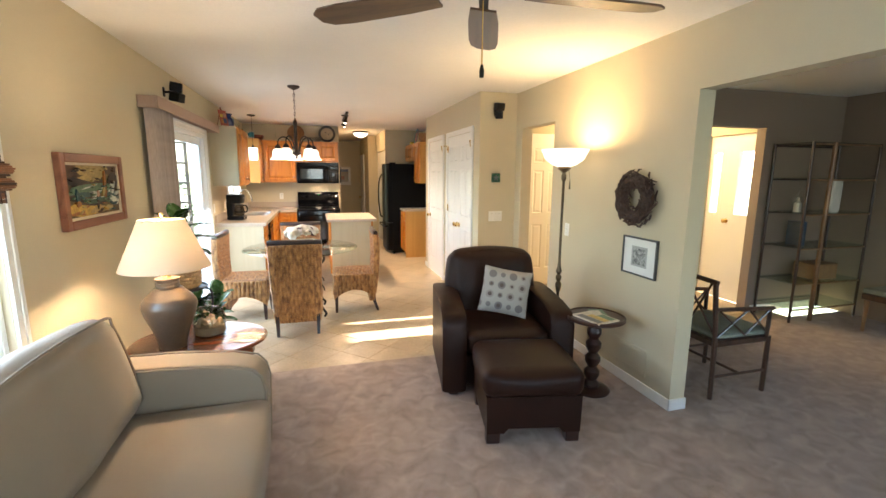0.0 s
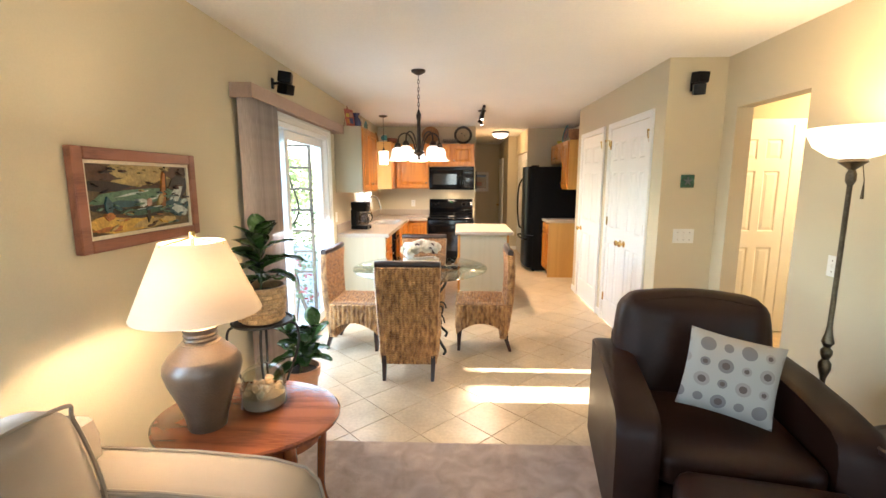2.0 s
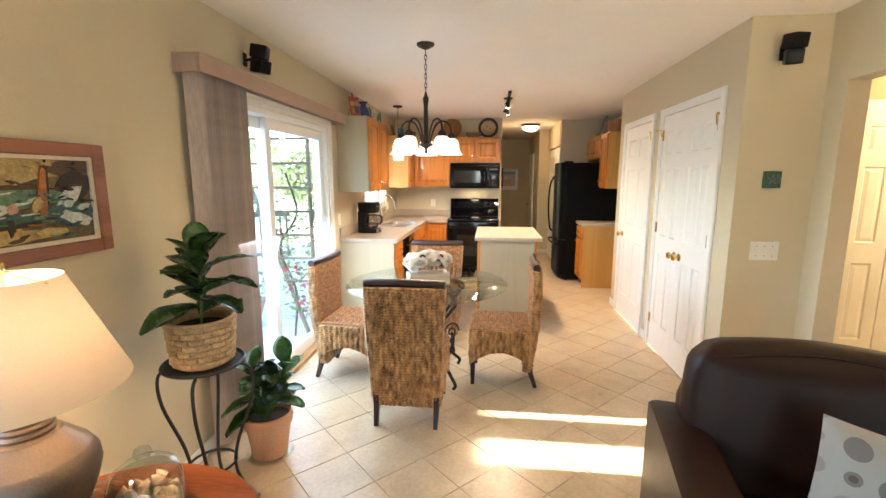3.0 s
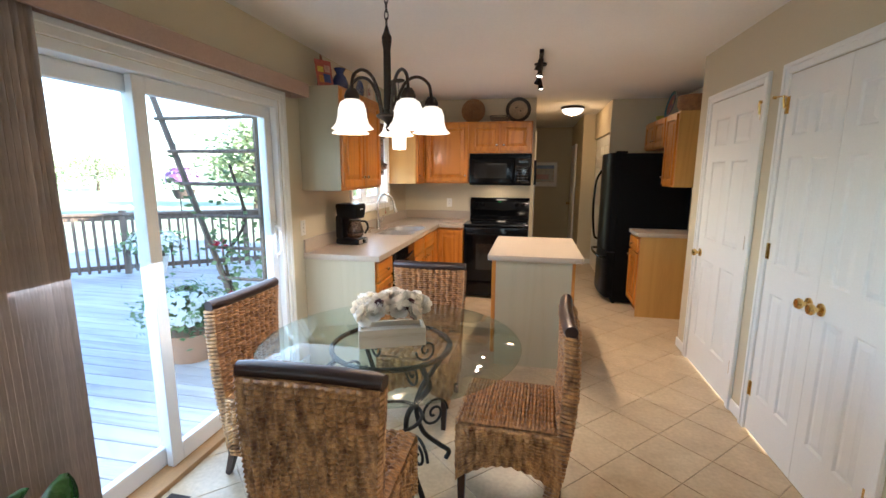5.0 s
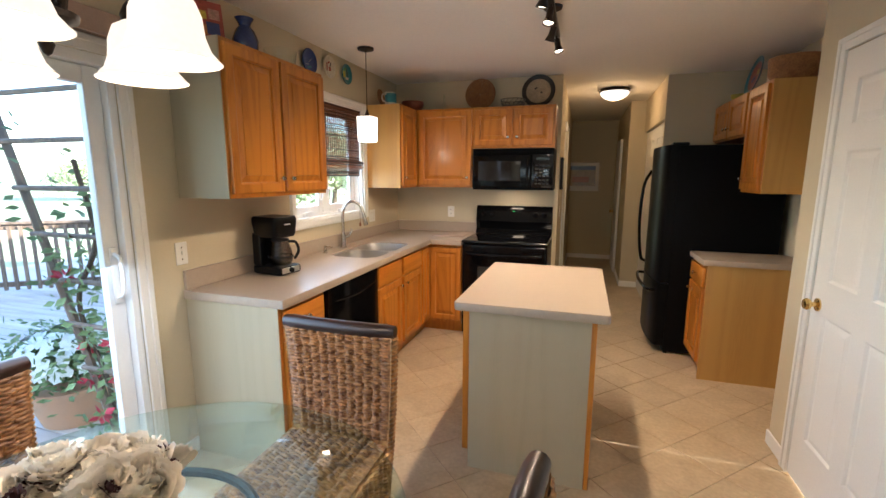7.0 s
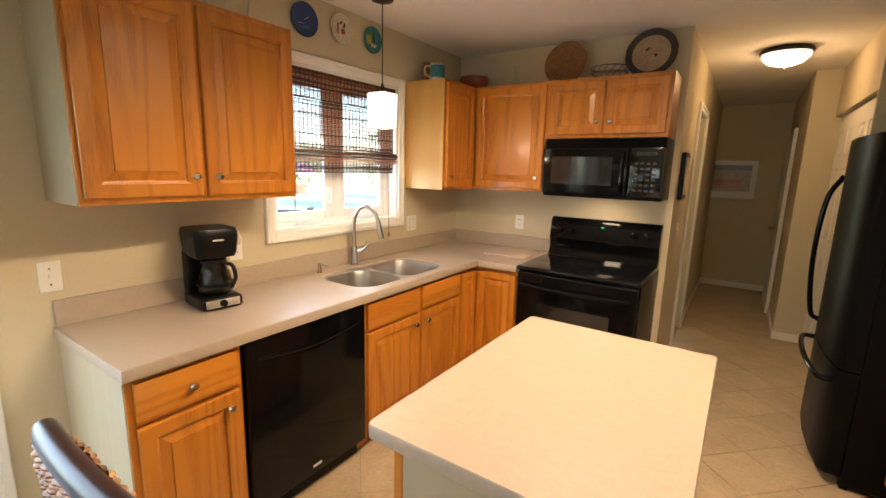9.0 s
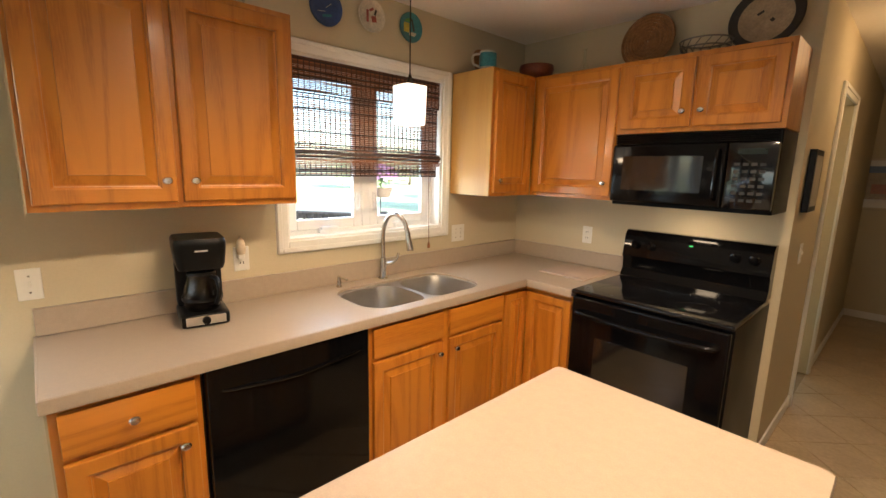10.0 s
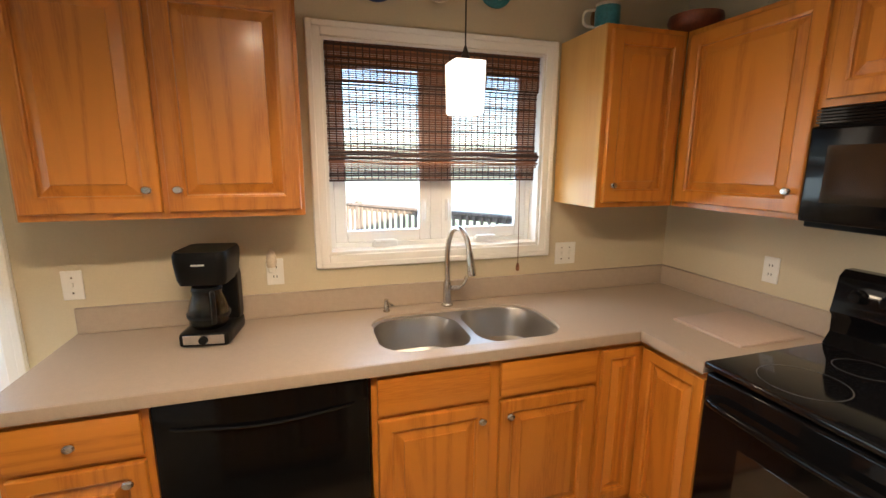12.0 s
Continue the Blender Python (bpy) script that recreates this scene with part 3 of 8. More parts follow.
for y0, y1 in ((KW0 + 0.035, 7.715), (7.77, KW1 - 0.035)):
    bm = bmesh.new()
    s = 0.055
    for q in ((y0, KWB + 0.035, y0 + s, KWT - 0.035), (y1 - s, KWB + 0.035, y1, KWT - 0.035), (y0 + s, KWB + 0.035, y1 - s, KWB + 0.09), (y0 + s, KWT - 0.09, y1 - s, KWT - 0.035)):
        add_box(bm, XF - 0.03, q[0], q[1], XF - 0.004, q[2], q[3], 0.003)
    f = part("sash", bm, VINYL, kw)
    pane(f, XF - 0.02, y0 + s, KWB + 0.09, XF - 0.014, y1 - s, KWT - 0.09)
    yc = (y0 + y1) / 2
    bm = box(XF, yc - 0.06, KWB + 0.013, XF + 0.03, yc + 0.06, KWB + 0.045, 0.008, 2)
    add_box(bm, XF + 0.02, yc - 0.055, KWB + 0.035, XF + 0.045, yc + 0.045, KWB + 0.052, 0.006, 2)
    part("crank", bm, VINYL, kw, "white folding crank handle")
    y = y1 - 0.028 if y1 < 7.74 else y0 + 0.028
    bm = box(XF - 0.004, y - 0.009, 1.29, XF + 0.006, y + 0.009, 1.40, 0.003)
    add_tube(bm, bow([(XF + 0.006, y, 1.30), (XF + 0.02, y, 1.315), (XF + 0.02, y, 1.375), (XF + 0.006, y, 1.39)], 4), 0.005, 6)
    part("latch", bm, VINYL, kw, "white locking lever")

# living room window: double hung
lw = thing("window_2", "white vinyl double-hung living room window", "window", (0, 0, 0), 0, kind="structure")
bm = bmesh.new()
for q in ((LW0, LWB, LW0 + 0.03, LWT), (LW1 - 0.03, LWB, LW1, LWT), (LW0 + 0.03, LWB, LW1 - 0.03, LWB + 0.03), (LW0 + 0.03, LWT - 0.03, LW1 - 0.03, LWT), (1.43, LWB + 0.03, 1.49, LWT - 0.03)):
    add_box(bm, OUT + 0.01, q[0], q[1], XL - 0.03, q[2], q[3], 0.003)
part("window_frame", bm, VINYL, lw)
part("window_sill", box(XL - 0.03, LW0 + 0.001, LWB, XL + 0.03, LW1 - 0.001, LWB + 0.02, 0.004), TRIM, lw)
for y0, y1 in ((LW0 + 0.03, 1.43), (1.49, LW1 - 0.03)):
    for z0, z1, x in ((LWB + 0.03, 1.40, -1.075), (1.35, LWT - 0.03, -1.115)):
        bm = bmesh.new()
        s = 0.045
        for q in ((y0, z0, y0 + s, z1), (y1 - s, z0, y1, z1), (y0 + s, z0, y1 - s, z0 + s), (y0 + s, z1 - s, y1 - s, z1)):
            add_box(bm, x - 0.018, q[0], q[1], x + 0.018, q[2], q[3], 0.003)
        f = part("sash", bm, VINYL, lw)
        pane(f, x - 0.004, y0 + s, z0 + s, x + 0.004, y1 - s, z1 - s)


# unseen windows added in the south wall, behind the walk, for the fill lamps
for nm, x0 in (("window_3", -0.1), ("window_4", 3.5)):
    sw = thing(nm, "added white vinyl window in the unseen south wall", "window", (x0, YB, 0), 0, kind="structure")
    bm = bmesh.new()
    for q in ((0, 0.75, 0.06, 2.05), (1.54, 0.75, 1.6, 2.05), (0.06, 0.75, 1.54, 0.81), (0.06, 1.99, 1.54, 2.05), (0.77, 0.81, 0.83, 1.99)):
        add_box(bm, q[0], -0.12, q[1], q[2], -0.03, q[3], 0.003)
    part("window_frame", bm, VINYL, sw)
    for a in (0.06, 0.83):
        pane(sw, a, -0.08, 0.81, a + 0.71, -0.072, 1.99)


# ---- kitchen ----
CT, CB = 0.905, 0.865          # worktop's upper and lower face
FX = -0.445                    # faces of the base units along the west wall
TOE = 0.10
# base units, from the free end towards the corner
cabinet("base_cabinet", "honey oak base cabinet with a drawer over a raised-panel door", 0.385, CB, 0.565, (FX, 6.27, 0), 90,
        [("drawer", 0.02, 0.70, 0.345, 0.14, 0.172, 0.07), ("door", 0.02, 0.125, 0.345, 0.555, 0.30, 0.50)], toe=TOE, side={"l": ENDPANEL})
cabinet("base_cabinet", "honey oak sink base cabinet with two doors and false drawers", 0.925, CB, 0.565, (FX, 7.32, 0), 90,
        [("drawer", 0.02, 0.70, 0.42, 0.14, None, 0), ("drawer", 0.485, 0.70, 0.42, 0.14, None, 0),
         ("door", 0.02, 0.125, 0.42, 0.555, 0.385, 0.50), ("door", 0.485, 0.125, 0.42, 0.555, 0.035, 0.50)], toe=TOE, top=0.70)
lazy = thing("corner_cabinet", "honey oak corner base cabinet with two hinged panels", "cabinet", (0, 0, 0))
bm = box(XL + 0.005, 8.247, TOE, FX, YK - 0.01, CB)
add_box(bm, FX, 8.455, TOE, -0.112, YK - 0.01, CB)
add_box(bm, XL + 0.005, 8.247, 0, FX - 0.06, YK - 0.01, TOE - 0.0005)
add_box(bm, FX - 0.06, 8.515, 0, -0.112, YK - 0.01, TOE - 0.0005)
part("body", bm, OAK, lazy)
d = part("door", raised_panel(0.196, 0.70, 0.045), OAK, lazy, "", False)
d.matrix_world = pose(FX + 0.001, 8.253, 0.13, 0, 0, 90)
d = part("door", raised_panel(0.296, 0.70, 0.05), OAK, lazy, "", False)
d.matrix_world = pose(FX + 0.028, 8.454, 0.13)

dw = thing("dishwasher", "black built-in dishwasher with a curved pull handle", "dishwasher", (-0.430, 6.662, 0), 90)
part("body", box(0, 0.02, 0.09, 0.650, 0.56, CB - 0.012), PLASTIC, dw)
part("door", box(0.004, -0.012, 0.11, 0.646, 0.02, 0.855, 0.008, 2), BLACK, dw)
bm = tube(bow([(0.05, -0.010, 0.775), (0.10, -0.016, 0.768), (0.325, -0.022, 0.752), (0.55, -0.016, 0.768), (0.60, -0.010, 0.775)], 6), 0.0065, 8)
part("handle", bm, BLACK, dw)
part("emblem", box(0.30, -0.0135, 0.145, 0.35, -0.0118, 0.157), mat("silver_print", (0.6, 0.6, 0.58), 0.4, bump=0), dw, "small silver emblem")
part("kick_plate", box(0.004, 0.055, 0.006, 0.646, 0.07, 0.088), PLASTIC, dw)

# worktop with a rounded cut-out for the sink, and its upstand
SX0, SX1, SY0, SY1 = -0.885, -0.475, 7.37, 8.13
EDGE = -0.411


def rounded(x0, y0, x1, y1, r, n=6):
    out = []
    for cx, cy, a in ((x1 - r, y1 - r, 0), (x0 + r, y1 - r, 90), (x0 + r, y0 + r, 180), (x1 - r, y0 + r, 270)):
        out += [(cx + r * math.cos(radians(a + 90 * k / n)), cy + r * math.sin(radians(a + 90 * k / n))) for k in range(n + 1)]
    return out


def loft(bm, loops, cap_last=True, cap_first=False):
    rings = [[bm.verts.new(p) for p in lp] for lp in loops]
    for a, b in zip(rings, rings[1:]):
        for k in range(len(a)):
            j = (k + 1) % len(a)
            bm.faces.new((a[k], a[j], b[j], b[k]))
    if cap_last:
        bm.faces.new(rings[-1])
    if cap_first:
        bm.faces.new(rings[0][::-1])
    return bm


def holed(x0, y0, x1, y1, hole, r, z0, z1):
    """A plate with one rounded opening through it."""
    n = 6
    inner = rounded(*hole, r, n)
    outer = []
    for c in range(4):
        for k in range(n + 1):
            x, y = inner[c * (n + 1) + k]
            first = k < n // 2
            cx, cy = (x1, x0, x0, x1)[c], (y1, y1, y0, y0)[c]
            if k == n // 2:
                outer.append((cx, cy))
            elif (c % 2 == 0) == first:
                outer.append((cx, y))
            else:
                outer.append((x, cy))
    bm = bmesh.new()
    loft(bm, [[(x, y, z0) for x, y in outer], [(x, y, z1) for x, y in outer], [(x, y, z1) for x, y in inner], [(x, y, z0) for x, y in inner], [(x, y, z0) for x, y in outer]], False)
    return bm


bm = holed(XL + 0.001, SY0 - 0.03, EDGE, SY1 + 0.03, (SX0, SY0, SX1, SY1), 0.125, CB + 0.0005, CT)
for q in ((XL + 0.001, 6.26, EDGE, SY0 - 0.03), (XL + 0.001, SY1 + 0.03, EDGE, 8.415), (XL + 0.001, 8.415, -0.108, YK - 0.001)):
    add_box(bm, q[0], q[1], CB + 0.0005, q[2], q[3], CT)
bmesh.ops.remove_doubles(bm, verts=bm.verts, dist=0.0002)
wt = tagged(link("worktop", bm, LAMINATE, False), "speckled beige laminate L-shaped worktop", "worktop")
bm = box(XL + 0.001, 6.262, CT + 0.0005, XL + 0.02, YK - 0.0205, CT + 0.105, 0.003)
add_box(bm, XL + 0.001, YK - 0.02, CT + 0.0005, -0.108, YK - 0.001, CT + 0.105, 0.003)
part("backsplash", bm, LAMINATE, wt, "low laminate upstand")
bm = box(EDGE, 6.256, CB - 0.003, EDGE + 0.006, 8.409, CT - 0.001, 0.0025, 2)
add_box(bm, EDGE, 8.409, CB - 0.003, -0.108, 8.415, CT - 0.001, 0.0025, 2)
add_box(bm, XL + 0.002, 6.254, CB - 0.003, EDGE + 0.004, 6.26, CT - 0.001, 0.0025, 2)
part("edge_band", bm, LAMINATE, wt)


sink = thing("kitchen_sink", "brushed steel double-bowl sink let into the worktop", "sink", (0, 0, 0))
for y0, y1, x0, e0, e1 in ((SY0 + 0.006, 7.738, SX0 + 0.03, SY0 - 0.01, 7.752), (7.766, SY1 - 0.006, SX0 + 0.006, 7.752, SY1 + 0.01)):
    top = CT - 0.012
    part("rim", holed(SX0 - 0.01, e0, SX1 + 0.01, e1, (x0, y0, SX1 - 0.006, y1), 0.12, top - 0.003, top), SINK_STEEL, sink, "steel rim round the bowl", False)
    bm = bmesh.new()
    lp = []
    for s, z in ((-0.0015, top - 0.0005), (0.004, top - 0.012), (0.014, CT - 0.15), (0.045, CT - 0.178), (0.10, CT - 0.182)):
        lp.append([(x, y, z) for x, y in rounded(x0 + s, y0 + s, SX1 - 0.006 - s, y1 - s, 0.12 - s * 0.5)])
    loft(bm, lp)
    part("bowl", bm, SINK_STEEL, sink)
    part("drain", lathe([(0, 0.004), (0.03, 0.004), (0.042, 0.006), (0.044, 0.001)], 20, ((x0 + SX1) / 2, (y0 + y1) / 2, CT - 0.182)), NICKEL, sink)

fa = thing("faucet", "brushed nickel gooseneck pull-down faucet", "faucet", (-0.945, 7.755, CT + 0.0005))
part("base", lathe([(0.0, 0), (0.028, 0), (0.028, 0.006), (0.021, 0.012), (0.019, 0.10), (0.017, 0.115), (0.0135, 0.125)], 20), NICKEL, fa)
part("spout", tube(bow([(0, 0, 0.12), (0, 0, 0.27), (0.03, 0.01, 0.355), (0.085, 0.025, 0.38), (0.14, 0.04, 0.345), (0.165, 0.047, 0.285)], 6), 0.0125, 12), NICKEL, fa)
part("spray_head", tube([(0.165, 0.047, 0.288), (0.170, 0.048, 0.255), (0.183, 0.052, 0.195), (0.185, 0.0525, 0.185)], [0.014, 0.016, 0.020, 0.018], 14), NICKEL, fa)
part("lever", tube(bow([(0.0, 0.015, 0.085), (0.02, 0.05, 0.09), (0.03, 0.075, 0.115), (0.033, 0.085, 0.145)], 4), [0.011] * 5 + [0.008] * 8, 8), NICKEL, fa)
so = thing("soap_dispenser", "small brushed nickel soap dispenser by the sink", "soap dispenser", (-0.935, 7.462, CT + 0.0005))
part("pump", lathe([(0, 0), (0.016, 0), (0.016, 0.005), (0.012, 0.01), (0.012, 0.032), (0.009, 0.036), (0.009, 0.055), (0.011, 0.056), (0, 0.06)], 16), NICKEL, so)
part("nozzle", tube([(0, 0, 0.05), (0.03, 0.01, 0.049), (0.055, 0.018, 0.046)], 0.005, 8), NICKEL, so)

# wall units
UB, UT, UF = 1.382, 2.13, -0.700
KX = 0.075
cabinet("wall_cabinet", "honey oak double-door wall cabinet above the worktop", 0.845, UT, 0.312, (UF, 6.29, 0), 90,
        [("door", 0.012, UB + 0.022, 0.386, UT - UB - 0.044, 0.352, KX), ("door", 0.418, UB + 0.022, 0.415, UT - UB - 0.044, 0.035, KX)], z0=UB, side={"l": ENDPANEL})
cabinet("wall_cabinet", "narrow honey oak wall cabinet beside the window", 0.405, UT, 0.335, (-0.673, 8.345, 0), 90,
        [("door", 0.02, UB + 0.022, 0.355, UT - UB - 0.044, 0.035, KX)], z0=UB, side={"l": OAK_SIDE})
cabinet("wall_cabinet", "honey oak single-door corner wall cabinet", 0.575, UT, 0.31, (-0.672, YK - 0.315, 0), 0,
        [("door", 0.03, UB + 0.022, 0.535, UT - UB - 0.044, 0.50, KX)], z0=UB)
cabinet("wall_cabinet", "short honey oak double-door cabinet above the microwave", 0.765, UT, 0.31, (-0.097, YK - 0.315, 0), 0,
        [("door", 0.02, 1.775, 0.355, 0.33, 0.32, KX), ("door", 0.39, 1.775, 0.355, 0.33, 0.035, KX)], z0=1.752)

# microwave over the range
mw = thing("microwave", "black over-the-range microwave with a dark window", "microwave", (-0.088, YK - 0.328, 1.365), 0)
part("body", box(0, 0.0, 0.0, 0.755, 0.322, 0.382, 0.004), BLACK_TEX, mw)
part("door", box(0.0, -0.035, 0.02, 0.555, -0.0005, 0.325, 0.012, 3), BLACK, mw)
part("window", box(0.06, -0.037, 0.085, 0.46, -0.0345, 0.265, 0.001), SCREEN_GLASS, mw, "dark mirrored window")
part("handle", tube(bow([(0.525, -0.034, 0.06), (0.525, -0.062, 0.08), (0.525, -0.066, 0.17), (0.525, -0.062, 0.27), (0.525, -0.034, 0.29)], 4), 0.010, 8), BLACK, mw)
cp = part("control_panel", box(0.56, -0.035, 0.02, 0.755, -0.0005, 0.325, 0.008, 2), BLACK_GLASS, mw)
part("display", box(0.60, -0.0365, 0.272, 0.715, -0.0352, 0.297), mat("display", (0.010, 0.018, 0.014), 0.2, bump=0), cp)
KEYM = mat("grey_key_print", (0.022, 0.021, 0.020), 0.5, bump=0)
for r in range(6):
    for c in range(4):
        part("key", box(0.592 + c * 0.034, -0.0362, 0.055 + r * 0.033, 0.614 + c * 0.034, -0.0352, 0.068 + r * 0.033), KEYM, cp)
bm = bmesh.new()
for k in range(5):
    add_box(bm, 0.01, -0.03 + 0.0, 0.332 + k * 0.0095, 0.745, -0.002, 0.3375 + k * 0.0095)
part("grille", bm, BLACK, mw, "slatted black vent grille")

# range
st = thing("range", "black glass-top electric range with a rear control panel", "stove", (-0.102, 8.42, 0), 0)
part("body", box(0.0, 0.03, 0.03, 0.762, 0.645, 0.89, 0.004), BLACK_TEX, st)
part("cooktop", box(-0.004, -0.015, 0.8905, 0.766, 0.60, 0.915, 0.010, 3), BLACK_GLASS, st)
RING = mat("grey_ring_print", (0.09, 0.09, 0.09), 0.25, bump=0)
for x, y, r in ((0.2, 0.15, 0.115), (0.56, 0.15, 0.085), (0.2, 0.43, 0.08), (0.56, 0.43, 0.105)):
    bm = bmesh.new()
    for k in range(40):
        a, b = 2 * math.pi * k / 40, 2 * math.pi * (k + 1) / 40
        bm.faces.new([bm.verts.new((x + q * math.cos(t), y + q * math.sin(t), 0.9154)) for q, t in ((r, a), (r + 0.003, a), (r + 0.003, b), (r, b))])
    part("burner_ring", bm, RING, st)
dr = part("oven_door", box(0.006, -0.012, 0.215, 0.756, 0.029, 0.878, 0.012, 3), BLACK, st)
part("oven_window", box(0.15, -0.014, 0.36, 0.61, -0.0115, 0.68, 0.001), SCREEN_GLASS, dr, "dark oven window")
part("handle", tube(bow([(0.05, -0.012, 0.80), (0.08, -0.05, 0.80), (0.381, -0.058, 0.795), (0.68, -0.05, 0.80), (0.712, -0.012, 0.80)], 6), 0.013, 10), BLACK, dr)
part("storage_drawer", box(0.006, -0.008, 0.035, 0.756, 0.029, 0.208, 0.008, 2), BLACK, st)
bm = bmesh.new()
prof = [(0.545, 0.9155), (0.575, 0.96), (0.57, 1.02), (0.555, 1.04), (0.56, 1.06), (0.575, 1.17), (0.60, 1.195), (0.645, 1.195), (0.645, 0.9155)]
loft(bm, [[(x, y, z) for y, z in prof] for x in (0.0, 0.762)], True, True)
bg = part("backguard", bm, BLACK, st)
for x in (0.075, 0.165, 0.6, 0.685):
    k = part("knob", lathe([(0, 0), (0.026, 0), (0.026, 0.008), (0.019, 0.012), (0.018, 0.03), (0, 0.031)], 16, m=Matrix.Rotation(radians(97), 4, "X")), BLACK, bg, "black control knob")
    k.location = (x, 0.568, 1.115)
GREEN = mat("green_clock_digits", (0.02, 0.1, 0.03), 0.4, bump=0, emit=(0.1, 1.0, 0.2), power=0.09)
part("clock", box(0.372, 0.5655, 1.140, 0.392, 0.568, 1.147), GREEN, bg, "small lit green clock")
part("emblem", box(0.36, 0.5655, 1.068, 0.40, 0.567, 1.076), mat("silver_mark", (0.45, 0.45, 0.45), 0.4, bump=0), bg)

# island
isl = thing("kitchen_island", "kitchen island with a greige end panel and oak edges", "kitchen island", (0, 0, 0))
part("body", box(0.425, 6.585, 0.10, 1.01, 7.45, CB), OAK, isl)
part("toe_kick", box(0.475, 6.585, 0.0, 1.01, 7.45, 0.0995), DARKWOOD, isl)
part("end_panel", box(0.432, 6.575, 0.0, 1.004, 6.5845, CB), ENDPANEL, isl, "greige wood-grain end panel")
part("edge_strip", box(0.400, 6.573, 0.10, 0.4315, 6.60, CB, 0.003), OAK, isl, "oak edge strip")
part("edge_strip", box(1.0045, 6.573, 0.0, 1.028, 6.60, CB, 0.003), OAK, isl, "oak edge strip")
for y in (6.61, 7.035):
    d = part("door", raised_panel(0.40, 0.71), OAK, isl, "", False)
    d.matrix_world = pose(0.424, y + 0.40, 0.13, 0, 0, -90)
bm = bmesh.new()
loft(bm, [[(x, y, z) for x, y in rounded(0.372 + i, 6.497 + i, 1.078 - i, 7.533 - i, 0.02, 4)] for z, i in ((CB + 0.0005, 0.002), (CB + 0.004, 0), (CT - 0.004, 0), (CT, 0.003))], True, True)
tagged(link("island_worktop", bm, LAMINATE), "speckled beige laminate worktop lying on the island", "worktop")

# fridge corner
ct = cabinet("base_cabinet", "honey oak base cabinet beside the fridge with drawer and door", 0.42, CB, 0.60, (1.815, 8.50, 0), -90,
             [("drawer", 0.02, 0.70, 0.38, 0.14, 0.19, 0.07), ("door", 0.02, 0.125, 0.38, 0.555, 0.045, 0.50)], toe=TOE, side={"r": OAK_SIDE})
single("worktop", box(1.785, 8.065, CB + 0.0005, 2.449, 8.50, CT, 0.003, 2), LAMINATE, "short beige laminate worktop beside the fridge", "worktop")
cabinet("wall_cabinet", "tall honey oak wall cabinet beside the fridge", 0.40, UT, 0.36, (2.085, 8.485, 0), -90,
        [("door", 0.02, UB + 0.022, 0.36, UT - UB - 0.044, 0.04, KX)], z0=UB, side={"r": OAK_SIDE})
cabinet("wall_cabinet", "short honey oak double-door cabinet above the fridge", 0.87, UT, 0.36, (2.085, 9.36, 0), -90,
        [("door", 0.015, 1.815, 0.41, 0.30, 0.37, KX), ("door", 0.44, 1.815, 0.41, 0.30, 0.04, KX)], z0=1.80)
fr = thing("fridge", "black textured bottom-freezer refrigerator", "refrigerator", (1.60, 9.35, 0), -90)
part("body", box(0.0, 0.05, 0.02, 0.83, 0.80, 1.74, 0.006), BLACK_TEX, fr)
for nm, z0, z1 in (("door", 0.62, 1.745), ("freezer_drawer", 0.07, 0.61)):
    bm = bmesh.new()
    loft(bm, [[(x, y, z) for x, y in ((0.0, 0.049), (0.83, 0.049), (0.83, -0.01), (0.80, -0.035), (0.62, -0.058), (0.415, -0.066), (0.21, -0.058), (0.03, -0.035), (0.0, -0.01))] for z in (z0, z1)], True, True)
    d = part(nm, bm, BLACK_TEX, fr)
    if nm == "door":
        part("handle", tube(bow([(0.06, -0.035, 0.66), (0.06, -0.085, 0.72), (0.06, -0.115, 1.05), (0.06, -0.10, 1.40), (0.06, -0.04, 1.55)], 6), 0.014, 10), BLACK, d)
    else:
        part("handle", tube(bow([(0.05, -0.03, 0.545), (0.08, -0.10, 0.545), (0.415, -0.125, 0.545), (0.75, -0.10, 0.545), (0.78, -0.03, 0.545)], 6), 0.014, 10), BLACK, d)
part("hinge_cover", box(0.70, 0.0, 1.7405, 0.81, 0.12, 1.765, 0.006), PLASTIC, fr)
part("kick_grille", box(0.02, 0.06, 0.0, 0.81, 0.09, 0.065), PLASTIC, fr)


